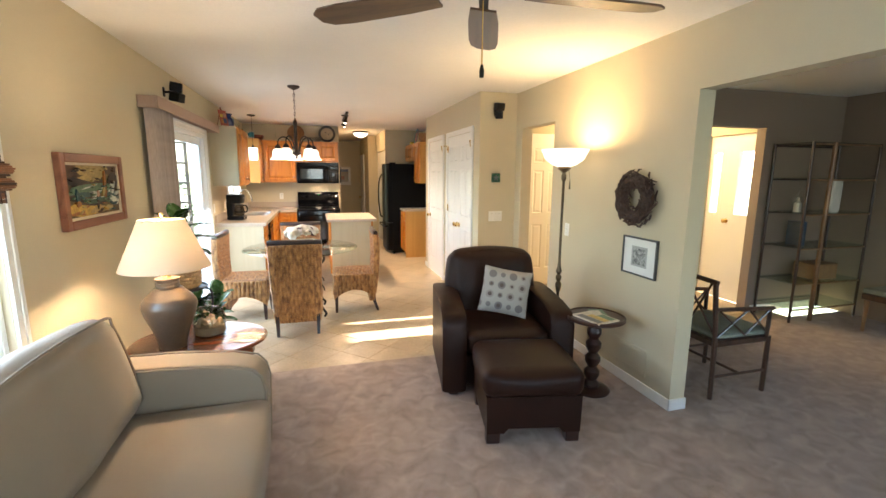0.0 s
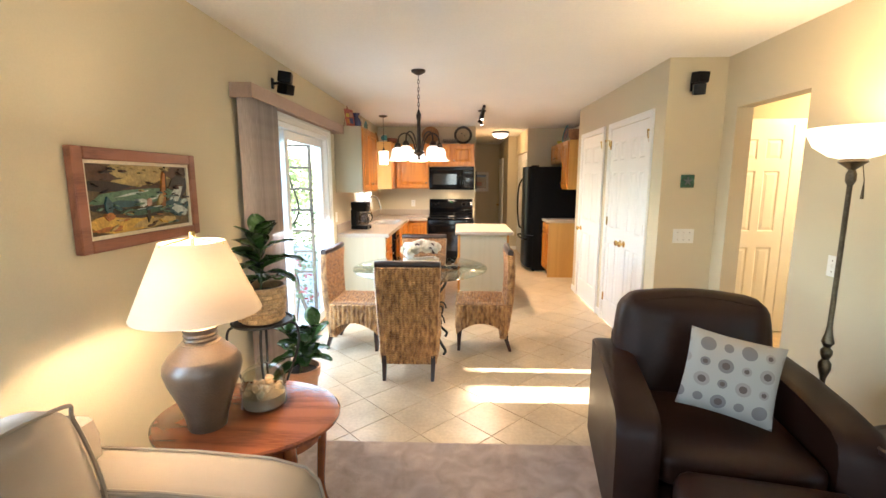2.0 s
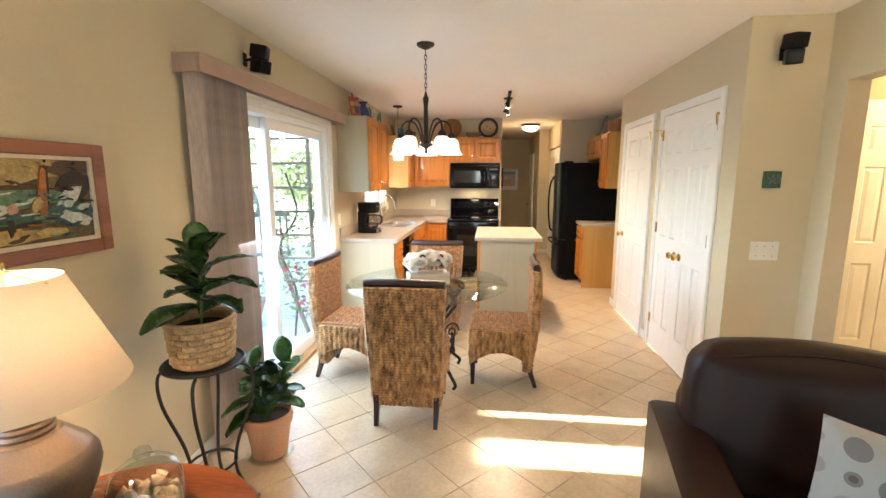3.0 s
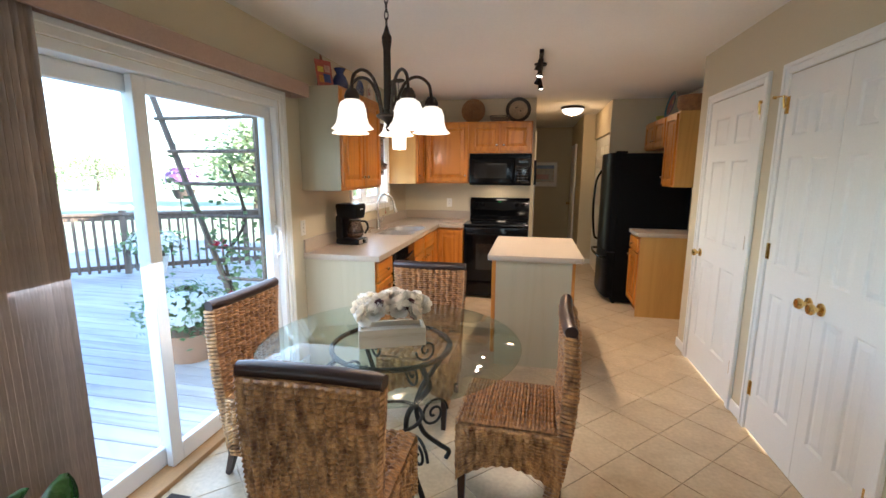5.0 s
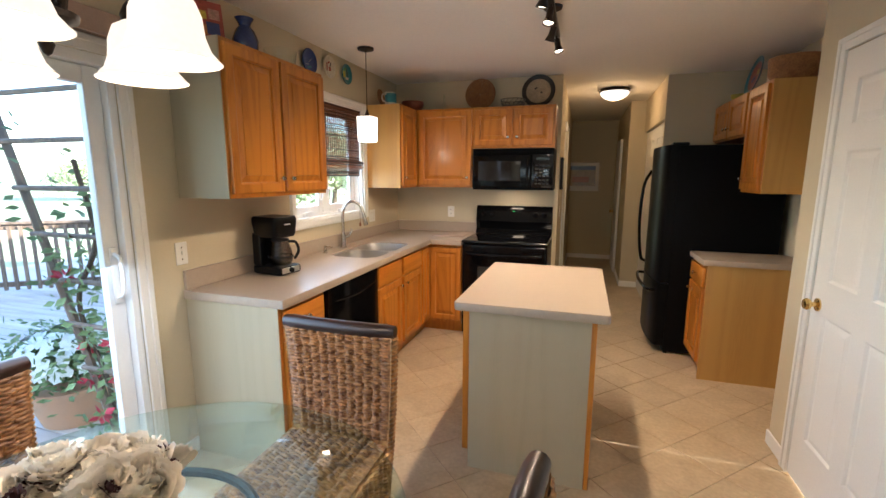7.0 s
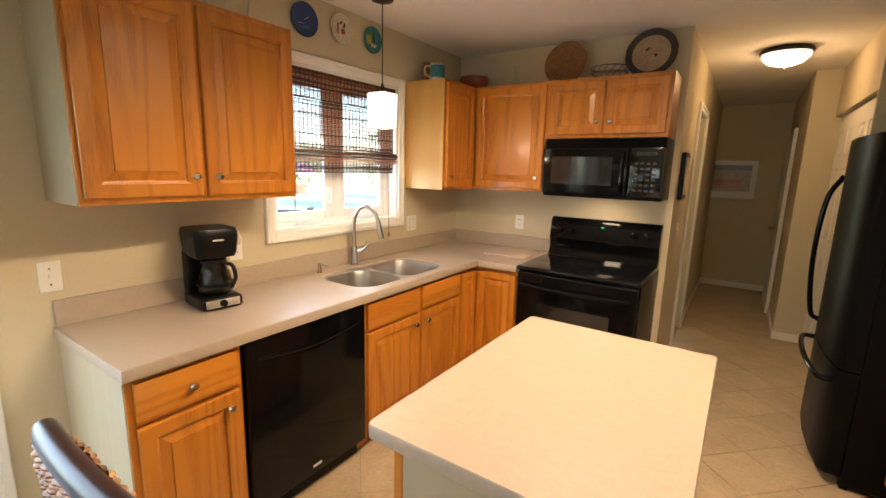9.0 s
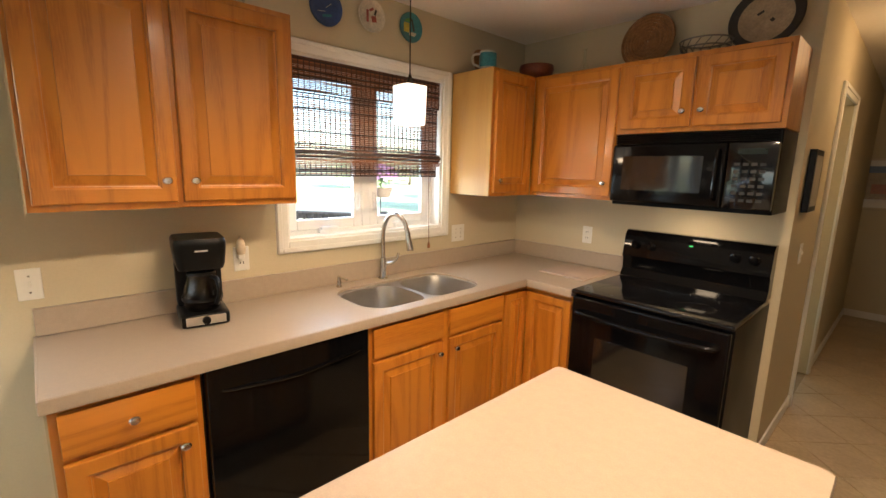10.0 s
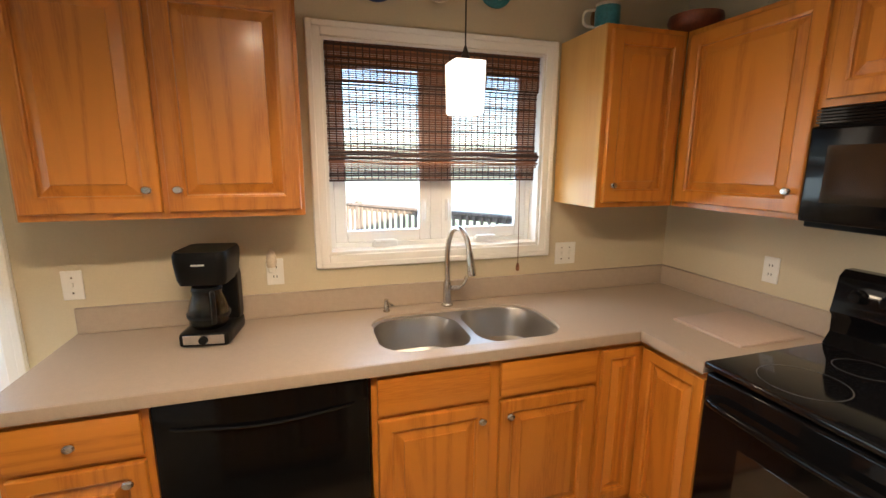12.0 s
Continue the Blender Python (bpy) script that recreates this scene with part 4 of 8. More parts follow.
# ---- living room ----
def pad(x0, y0, z0, x1, y1, z1, r=0.05, puff=0.0, cuts=10, m=None, bm=None, dent=0.0):
    """A soft block: rounded corners, bulging faces."""
    own = bmesh.new()
    bmesh.ops.create_cube(own, size=1.0)
    bmesh.ops.subdivide_edges(own, edges=own.edges[:], cuts=cuts, use_grid_fill=True)
    sx, sy, sz = x1 - x0, y1 - y0, z1 - z0
    c = Vector(((x0 + x1) / 2, (y0 + y1) / 2, (z0 + z1) / 2))
    rr = min(r, sx / 2 - 1e-3, sy / 2 - 1e-3, sz / 2 - 1e-3)
    for v in own.verts:
        u = v.co * 2
        # gather the grid's outer rows at the rounding
        p = Vector((u.x * sx / 2, u.y * sy / 2, u.z * sz / 2))
        q = Vector([max(-h + rr, min(h - rr, a)) for a, h in zip(p, (sx / 2, sy / 2, sz / 2))])
        d = p - q
        if d.length > 1e-6:
            p = q + d.normalized() * rr
        if puff:
            k = Vector([math.cos(a * math.pi / 2) for a in u])
            p += Vector((u.x * k.y * k.z * puff * (abs(u.x) > 0.99), u.y * k.x * k.z * puff * (abs(u.y) > 0.99), u.z * k.x * k.y * puff * (abs(u.z) > 0.99)))
        if dent:
            p += Vector((0, 0, 1)) * dent * noise.noise(p * 5)
        v.co = c + p
    if m is not None:
        own.transform(m)
    if bm is None:
        return own
    me = bpy.data.meshes.new("t")
    own.to_mesh(me)
    own.free()
    bm.from_mesh(me)
    bpy.data.meshes.remove(me)
    return bm


# sofa along the west wall
sofa = thing("sofa", "grey-beige upholstered sofa with a loose back cushion", "sofa", (0, 0, 0))
part("base", pad(-0.90, 0.20, 0.05, -0.035, 2.47, 0.30, 0.03, 0.0, 6), SOFA, sofa)
part("backrest", pad(-0.94, 0.20, 0.12, -0.72, 2.47, 0.80, 0.06, 0.01, 8), SOFA, sofa)


def sofa_arm(y0, y1):
    bm = bmesh.new()
    prof = [(-0.93, 0.06), (-0.06, 0.06), (-0.045, 0.10), (-0.03, 0.48), (-0.045, 0.55), (-0.085, 0.595), (-0.20, 0.625), (-0.45, 0.645), (-0.75, 0.650), (-0.93, 0.640)]
    lp = []
    for y, s in ((y0, 0.975), (y0 + 0.014, 0.995), (y0 + 0.045, 1.0), (y1 - 0.045, 1.0), (y1 - 0.014, 0.995), (y1, 0.975)):
        lp.append([(-0.48 + (x + 0.48) * s, y, 0.35 + (z - 0.35) * s) for x, z in prof])
    loft(bm, lp, True, True)
    return bm


ARM = [(x, z) for x, z in ((-0.06, 0.06), (-0.045, 0.10), (-0.03, 0.48), (-0.045, 0.55), (-0.085, 0.598), (-0.20, 0.628), (-0.45, 0.648), (-0.75, 0.653), (-0.92, 0.643))]
for y0, y1 in ((2.285, 2.49), (0.17, 0.375)):
    a = part("arm", sofa_arm(y0, y1), SOFA, sofa)
    for y in (y0 + 0.006, y1 - 0.006):
        part("piping", tube([(x + 0.0, y, z) for x, z in ARM], 0.005, 6), SOFA, a)
for k, (y0, y1) in enumerate(((1.34, 2.28), (0.385, 1.335))):
    part("seat_cushion", pad(-0.74, y0, 0.30, -0.012, y1, 0.455, 0.045, 0.018, 12, dent=0.006), SOFA, sofa)
    m = Matrix.Translation((-0.74, 0, 0.445)) @ Matrix.Rotation(radians(-13), 4, "Y") @ Matrix.Translation((0.74, 0, -0.445))
    c = part("back_cushion", pad(-0.735, y0 - 0.01, 0.445, -0.53, y1 + 0.005, 0.905, 0.075, 0.035, 14, m=m, dent=0.012), SOFA, sofa)
    pipe = [m @ Vector(p) for p in ((-0.56, y0 + 0.03, 0.89), (-0.56, (y0 + y1) / 2, 0.912), (-0.56, y1 - 0.035, 0.89), (-0.555, y1 - 0.002, 0.84), (-0.55, y1 + 0.008, 0.66), (-0.555, y1 - 0.01, 0.47))]
    part("piping", tube(bow(pipe, 6), 0.006, 6), SOFA, c)

# leather club chair and its footstool
lc = thing("armchair", "dark brown leather club armchair with rolled arms", "armchair", (1.505, 2.75, 0), -10)
part("base", pad(-0.36, 0.04, 0.07, 0.36, 0.80, 0.30, 0.03, 0.0, 6), LEATHER, lc)
part("seat_cushion", pad(-0.305, 0.02, 0.30, 0.305, 0.66, 0.455, 0.05, 0.02, 12), LEATHER, lc)
m = Matrix.Translation((0, 0.60, 0.42)) @ Matrix.Rotation(radians(-10), 4, "X") @ Matrix.Translation((0, -0.60, -0.42))
bk = part("back_cushion", pad(-0.345, 0.56, 0.40, 0.345, 0.80, 0.945, 0.085, 0.035, 14, m=m), LEATHER, lc)
part("seam", tube(bow([m @ Vector(p) for p in ((-0.30, 0.585, 0.905), (0.0, 0.55, 0.945), (0.30, 0.585, 0.905))], 8), 0.004, 6), LEATHER, bk)
part("back_panel", pad(-0.37, 0.72, 0.06, 0.37, 0.90, 0.74, 0.06, 0.0, 8), LEATHER, lc)
for s in (-1, 1):
    bm = bmesh.new()
    prof = [(0.0, 0.04), (-0.005, 0.20), (0.0, 0.50), (0.02, 0.565), (0.07, 0.60), (0.25, 0.625), (0.50, 0.64), (0.75, 0.64), (0.86, 0.62), (0.88, 0.04)]
    lp = []
    for x, q in ((0.30, 0.97), (0.315, 0.992), (0.335, 1.0), (0.43, 1.0), (0.455, 0.992), (0.47, 0.97)):
        lp.append([(s * x, 0.42 + (y - 0.42) * q, 0.32 + (z - 0.32) * q) for y, z in prof])
    loft(bm, lp if s > 0 else lp[::-1], True, True)
    part("arm", bm, LEATHER, lc)
    for y in (0.06, 0.80):
        part("foot", box(s * 0.385 - 0.035, y - 0.03, 0.007, s * 0.385 + 0.035, y + 0.04, 0.06, 0.006), DARKWOOD, lc)
ot = thing("footstool", "dark brown leather footstool in front of the armchair", "footstool", (1.405, 2.165, 0), -12)
bm = bmesh.new()
prof = [(-0.275, 0.075), (-0.175, 0.075), (-0.15, 0.105), (0.15, 0.105), (0.175, 0.075), (0.275, 0.075), (0.28, 0.30), (-0.28, 0.30)]
loft(bm, [[(x, y, z) for x, z in prof] for y in (0.01, 0.53)], True, True)
part("body", bm, LEATHER, ot)
part("cushion", pad(-0.292, -0.005, 0.285, 0.292, 0.55, 0.452, 0.055, 0.022, 12), LEATHER, ot)
for x in (-0.235, 0.235):
    for y in (0.05, 0.49):
        part("foot", box(x - 0.04, y - 0.035, 0.007, x + 0.04, y + 0.035, 0.085, 0.006), DARKWOOD, ot)

# cushion with printed discs
CUSH = bpy.data.materials.new("disc_print_fabric")
CUSH.use_nodes = True
cn, cl = CUSH.node_tree.nodes, CUSH.node_tree.links
tc = cn.new("ShaderNodeTexCoord")
mp = cn.new("ShaderNodeMapping")
mp.inputs["Scale"].default_value = (11.2, 11.2, 11.2)
cl.new(tc.outputs["Object"], mp.inputs["Vector"])
sep = cn.new("ShaderNodeSeparateXYZ")
cl.new(mp.outputs["Vector"], sep.inputs["Vector"])


def node(kind, *ins):
    q = cn.new("ShaderNodeMath")
    q.operation = kind
    for i, v in enumerate(ins):
        if isinstance(v, (int, float)):
            q.inputs[i].default_value = v
        else:
            cl.new(v, q.inputs[i])
    return q.outputs[0]


fx = node("SUBTRACT", node("FRACT", sep.outputs["X"]), 0.5)
fz = node("SUBTRACT", node("FRACT", sep.outputs["Z"]), 0.5)
rad = node("SQRT", node("ADD", node("MULTIPLY", fx, fx), node("MULTIPLY", fz, fz)))
cell = cn.new("ShaderNodeTexWhiteNoise")
cell.noise_dimensions = "2D"
cmb = cn.new("ShaderNodeCombineXYZ")
cl.new(node("FLOOR", sep.outputs["X"]), cmb.inputs["X"])
cl.new(node("FLOOR", sep.outputs["Z"]), cmb.inputs["Y"])
cl.new(cmb.outputs["Vector"], cell.inputs["Vector"])
odd = node("MODULO", node("ADD", node("FLOOR", sep.outputs["X"]), node("FLOOR", sep.outputs["Z"])), 2.0)
size = node("ADD", node("MULTIPLY", node("ABSOLUTE", odd), 0.14), 0.24)
disc = node("LESS_THAN", rad, size)
core = node("LESS_THAN", rad, node("MULTIPLY", size, 0.52))
c1 = cn.new("ShaderNodeValToRGB")
c1.color_ramp.interpolation = "CONSTANT"
c1.color_ramp.elements[0].color, c1.color_ramp.elements[1].color = (0.17, 0.145, 0.135, 1), (0.27, 0.225, 0.195, 1)
c1.color_ramp.elements[1].position = 0.5
cl.new(cell.outputs["Value"], c1.inputs["Fac"])
mix1, mix2 = cn.new("ShaderNodeMix"), cn.new("ShaderNodeMix")
for q in (mix1, mix2):
    q.data_type = "RGBA"
mix1.inputs["A"].default_value = (0.35, 0.315, 0.27, 1)
cl.new(c1.outputs["Color"], mix1.inputs["B"])
cl.new(disc, mix1.inputs["Factor"])
cl.new(mix1.outputs["Result"], mix2.inputs["A"])
mix2.inputs["B"].default_value = (0.10, 0.07, 0.055, 1)
cl.new(node("MULTIPLY", core, node("GREATER_THAN", cell.outputs["Value"], 0.35)), mix2.inputs["Factor"])
cl.new(mix2.outputs["Result"], cn["Principled BSDF"].inputs["Base Color"])
cn["Principled BSDF"].inputs["Roughness"].default_value = 0.8
wv = cn.new("ShaderNodeTexNoise")
wv.inputs["Scale"].default_value = 500
cl.new(tc.outputs["Object"], wv.inputs["Vector"])
bp = cn.new("ShaderNodeBump")
bp.inputs["Strength"].default_value, bp.inputs["Distance"].default_value = 0.3, 0.002
cl.new(wv.outputs["Fac"], bp.inputs["Height"])
cl.new(bp.outputs["Normal"], cn["Principled BSDF"].inputs["Normal"])
bm = bmesh.new()
N = 18
grid = {}
for s in (-1, 1):
    for i in range(N + 1):
        for j in range(N + 1):
            u, v = 2 * i / N - 1, 2 * j / N - 1
            t = 0.085 * max(0.0, (1 - u ** 4) * (1 - v ** 4)) ** 0.6
            edge = i in (0, N) or j in (0, N)
            if edge and s > 0:
                grid[s, i, j] = grid[-1, i, j]
                continue
            px = 0.215 * u * (1 - 0.055 * (1 - v * v))
            pz = 0.205 * v * (1 - 0.055 * (1 - u * u))
            grid[s, i, j] = bm.verts.new((px, s * t, pz))
    for i in range(N):
        for j in range(N):
            f = [grid[s, i, j], grid[s, i + 1, j], grid[s, i + 1, j + 1], grid[s, i, j + 1]]
            bm.faces.new(f if s < 0 else f[::-1])
cu = single("throw_pillow", bm, CUSH, "square throw pillow with grey and brown discs", "pillow")
cu.matrix_world = pose(1.585, 3.03, 0.685, -18, 9, -22) @ Matrix.Scale(0.85, 4)

# round pedestal side table with magazines
stb = thing("side_table", "small dark round side table with a twisted pedestal", "side table", (2.12, 2.66, 0))
part("tabletop", lathe([(0, 0.545), (0.195, 0.545), (0.205, 0.552), (0.205, 0.57), (0.195, 0.575), (0.185, 0.566), (0, 0.566)], 36), DARKWOOD, stb)
part("pedestal", lathe([(0, 0.03), (0.055, 0.03), (0.06, 0.06), (0.035, 0.09), (0.055, 0.13), (0.055, 0.16), (0.03, 0.19), (0.055, 0.235), (0.055, 0.265), (0.03, 0.295), (0.055, 0.34), (0.055, 0.37), (0.03, 0.40), (0.05, 0.44), (0.05, 0.47), (0.03, 0.50), (0.06, 0.544)], 16), DARKWOOD, stb)
part("base", lathe([(0, 0.007), (0.13, 0.007), (0.135, 0.02), (0.12, 0.032), (0.07, 0.04), (0, 0.04)], 24), DARKWOOD, stb)


def magazine(at, rz, w, d, t, cover, label):
    mg = thing("magazine", label, "magazine", at, rz)
    part("pages", box(-w / 2 + 0.002, -d / 2, 0.0012, w / 2 - 0.002, d / 2, t), WHITE_PL, mg)
    part("cover", box(-w / 2, -d / 2 - 0.001, t + 0.0002, w / 2, d / 2 + 0.001, t + 0.0012), cover[0], mg)
    for k, q in enumerate(cover[1:]):
        x = -w / 2 + 0.015 + k * 0.06
        part("print", box(x, -d / 2 + 0.02, t + 0.0014, x + 0.055, d / 2 - 0.03 - 0.04 * k, t + 0.002), q, mg)
    part("back_cover", box(-w / 2, -d / 2 - 0.001, 0, w / 2, d / 2 + 0.001, 0.001), cover[0], mg)


INK = [mat("print_" + n, c, 0.3, var=0.35, scale=25, bump=0) for n, c in (("cream", (0.7, 0.66, 0.55)), ("grey", (0.12, 0.13, 0.15)), ("yellow", (0.6, 0.42, 0.08)), ("green", (0.10, 0.22, 0.12)))]
magazine((2.09, 2.62, 0.567), 12, 0.20, 0.25, 0.006, (INK[0], INK[1], INK[2], INK[3]), "glossy magazine lying on the side table")
magazine((2.17, 2.69, 0.567), -18, 0.10, 0.20, 0.004, (INK[3], INK[0]), "small green booklet on the side table")

# torchiere
SHADE_ON = mat("lit_alabaster_glass", (0.85, 0.78, 0.62), 0.4, var=0.1, scale=9, bump=0, emit=(1.0, 0.74, 0.44), power=0.19)
LAMPBRONZE = mat("antique_brass_bronze", (0.16, 0.12, 0.075), 0.35, 0.8, var=0.3, scale=25, bump=0.05)
fl = thing("floor_lamp", "lit antique bronze torchiere floor lamp with a glass bowl", "floor lamp", (2.17, 3.26, 0))
part("base", lathe([(0, 0.007), (0.135, 0.007), (0.135, 0.02), (0.11, 0.032), (0.04, 0.045), (0.02, 0.08)], 28), LAMPBRONZE, fl)
part("pole", lathe([(0.012, 0.06), (0.012, 0.58), (0.018, 0.60), (0.026, 0.63), (0.026, 0.655), (0.014, 0.675), (0.024, 0.70), (0.024, 0.72), (0.013, 0.735), (0.026, 0.76), (0.016, 0.80), (0.011, 0.84), (0.0105, 1.50), (0.02, 1.52), (0.02, 1.55), (0.013, 1.57), (0.055, 1.605), (0.045, 1.62)], 16), LAMPBRONZE, fl)
bm = lathe([(0.035, 1.615), (0.09, 1.63), (0.15, 1.675), (0.178, 1.735), (0.188, 1.752), (0.184, 1.754), (0.172, 1.738), (0.145, 1.682), (0.088, 1.637), (0.03, 1.622)], 36)
part("shade", bm, SHADE_ON, fl, "lit frosted glass bowl")
part("switch", tube([(0.035, -0.01, 1.60), (0.05, -0.012, 1.52), (0.05, -0.012, 1.44)], [0.002, 0.002, 0.008], 6), LAMPBRONZE, fl)

# oval end table with lamp and jar
et = thing("end_table", "oval cherry wood end table with turned-in legs", "end table", (-0.44, 2.83, 0))
bm = bmesh.new()
loft(bm, [[(rx * math.cos(a) * s, ry * math.sin(a) * s, z) for a in (2 * math.pi * k / 48 for k in range(48))] for z, s, rx, ry in ((0.565, 0.97, 0.365, 0.30), (0.572, 1, 0.365, 0.30), (0.583, 1, 0.365, 0.30), (0.59, 0.975, 0.365, 0.30))], True, True)
part("tabletop", bm, CHERRY, et)
bm = bmesh.new()
loft(bm, [[(0.29 * math.cos(a), 0.225 * math.sin(a), z) for a in (2 * math.pi * k / 36 for k in range(36))] for z in (0.49, 0.564)], True, True)
part("apron", bm, CHERRY, et)
for x in (-1, 1):
    for y in (-1, 1):
        part("leg", tube(bow([(x * 0.225, y * 0.165, 0.555), (x * 0.235, y * 0.175, 0.40), (x * 0.225, y * 0.17, 0.15), (x * 0.25, y * 0.19, 0.007)], 5), [0.024, 0.025, 0.026, 0.026, 0.025, 0.022, 0.02, 0.019, 0.018, 0.017, 0.016, 0.015, 0.015, 0.015, 0.016, 0.018], 10), CHERRY, et)

FABRIC_ON = bpy.data.materials.new("cream_linen_shade")
FABRIC_ON.use_nodes = True
fn, fk = FABRIC_ON.node_tree.nodes, FABRIC_ON.node_tree.links
fn.remove(fn["Principled BSDF"])
cloth, through_cloth, both = fn.new("ShaderNodeBsdfDiffuse"), fn.new("ShaderNodeBsdfTranslucent"), fn.new("ShaderNodeMixShader")
slub, tone = fn.new("ShaderNodeTexNoise"), fn.new("ShaderNodeMix")
slub.inputs["Scale"].default_value, slub.inputs["Detail"].default_value = 160.0, 3
tone.data_type = "RGBA"
tone.inputs["A"].default_value, tone.inputs["B"].default_value = (0.60, 0.50, 0.37, 1), (0.70, 0.60, 0.46, 1)
fk.new(slub.outputs["Fac"], tone.inputs["Factor"])
fk.new(tone.outputs["Result"], cloth.inputs["Color"])
through_cloth.inputs["Color"].default_value = (0.080, 0.060, 0.042, 1)
both.inputs["Fac"].default_value = 0.42
fk.new(cloth.outputs["BSDF"], both.inputs[1])
fk.new(through_cloth.outputs["BSDF"], both.inputs[2])
fk.new(both.outputs["Shader"], fn["Material Output"].inputs["Surface"])
CERAMIC = mat("taupe_glazed_ceramic", (0.10, 0.063, 0.036), 0.36, var=0.14, scale=7, fine=140, bump=0.25, second=(0.055, 0.040, 0.029), coat=0.1)
tl = thing("table_lamp", "lit table lamp with taupe ceramic urn and cream shade", "table lamp", (-0.555, 2.735, 0.5905))
prof = [(0, 0), (0.072, 0), (0.074, 0.01), (0.082, 0.05), (0.105, 0.12), (0.135, 0.19), (0.148, 0.235), (0.145, 0.262), (0.13, 0.285)]
rings = [(0.13 - 0.0052 * k + (0.002 if k % 2 else -0.001), 0.285 + 0.005 * k) for k in range(1, 12)]
prof += rings + [(0.062, 0.345), (0.064, 0.352), (0.060, 0.36), (0.064, 0.368), (0.060, 0.376), (0.064, 0.384), (0.066, 0.395), (0.0, 0.396)]
part("urn", lathe(prof, 40), CERAMIC, tl)
part("stem", lathe([(0, 0.39), (0.022, 0.392), (0.022, 0.405), (0.007, 0.41), (0.007, 0.73), (0.012, 0.735), (0.012, 0.75), (0, 0.755)], 14), BRASS, tl)
bm = lathe([(0.238, 0.452), (0.118, 0.715)], 56)
part("shade", bm, FABRIC_ON, tl, "lit cream fabric shade")
bm = bmesh.new()
for a in (0, 120, 240):
    add_tube(bm, [(0.01 * math.cos(radians(a)), 0.01 * math.sin(radians(a)), 0.728), (0.126 * math.cos(radians(a)), 0.126 * math.sin(radians(a)), 0.708)], 0.0025, 6)
part("spider", bm, BRASS, tl)
tl.scale = (0.92, 0.92, 1.0)

SHELL = mat("sea_shell", (0.44, 0.28, 0.165), 0.5, var=0.4, scale=30, bump=0.2, rand=0.25)
SAND = mat("sand", (0.30, 0.19, 0.11), 0.95, var=0.2, scale=60, fine=500, bump=0.6)
JAR_GLASS = glass("jar_glass", (0.86, 0.90, 0.88), 0.01)
jar = thing("glass_jar", "lidded clear glass jar holding sand and sea shells", "jar", (-0.40, 2.885, 0.5905))
part("jar", lathe([(0, 0.002), (0.07, 0.002), (0.078, 0.012), (0.078, 0.085), (0.07, 0.10), (0.066, 0.104), (0.064, 0.10), (0.074, 0.084), (0.074, 0.014), (0.068, 0.008), (0, 0.008)], 32), JAR_GLASS, jar).visible_shadow = False
part("lid", lathe([(0.068, 0.1045), (0.07, 0.11), (0.05, 0.123), (0.018, 0.128), (0.012, 0.135), (0.02, 0.145), (0.016, 0.155), (0, 0.158)], 32), JAR_GLASS, jar).visible_shadow = False
part("sand", lathe([(0, 0.0085), (0.067, 0.0085), (0.0735, 0.016), (0.0735, 0.045), (0.03, 0.05), (0, 0.049)], 28), SAND, jar)
jar.scale = (1.15, 1.15, 1.38)
rng = random.Random(4)
for k in range(18):
    r, a = 0.055 * math.sqrt(rng.random()), rng.uniform(0, 6.28)
    bm = lathe([(0, 0), (0.017, 0.004), (0.015, 0.012), (0.008, 0.020), (0.0, 0.028)], 9, squash=0.7)
    s = part("shell", bm, SHELL, jar)
    s.matrix_basis = pose(r * math.cos(a), r * math.sin(a), 0.044 + 0.009 * (k % 3), rng.uniform(-80, 80), rng.uniform(-80, 80), 0)

# plant stand with a potted fig in a basket
LEAF = mat("glossy_leaf", (0.085, 0.19, 0.05), 0.26, var=0.3, scale=14, bump=0.08, second=(0.045, 0.11, 0.03), coat=0.3, rand=0.25)
STEM = mat("green_stem", (0.10, 0.13, 0.05), 0.6, var=0.2)
SOIL = mat("potting_soil", (0.035, 0.022, 0.014), 0.95, var=0.4, scale=50, bump=0.8)


def leaf_mesh(length, width, curl, waves):
    bm = bmesh.new()
    rows = []
    n = 8
    for i in range(n + 1):
        t = i / n
        w = width * math.sin(math.pi * min(1, t * 0.92 + 0.04)) ** 0.75 * (0.6 + 0.55 * t)
        z = -curl * t * t * length
        rows.append([bm.verts.new((s * w / 2, t * length, z + abs(s) * w * 0.18 + 0.01 * math.sin(waves * t * 9 + s) * abs(s) * width * 4)) for s in (-1, -0.5, 0, 0.5, 1)])
    for a, b in zip(rows, rows[1:]):
        for k in range(4):
            bm.faces.new((a[k], a[k + 1], b[k + 1], b[k]))
    bmesh.ops.solidify(bm, geom=bm.faces[:], thickness=0.0012)
    return bm


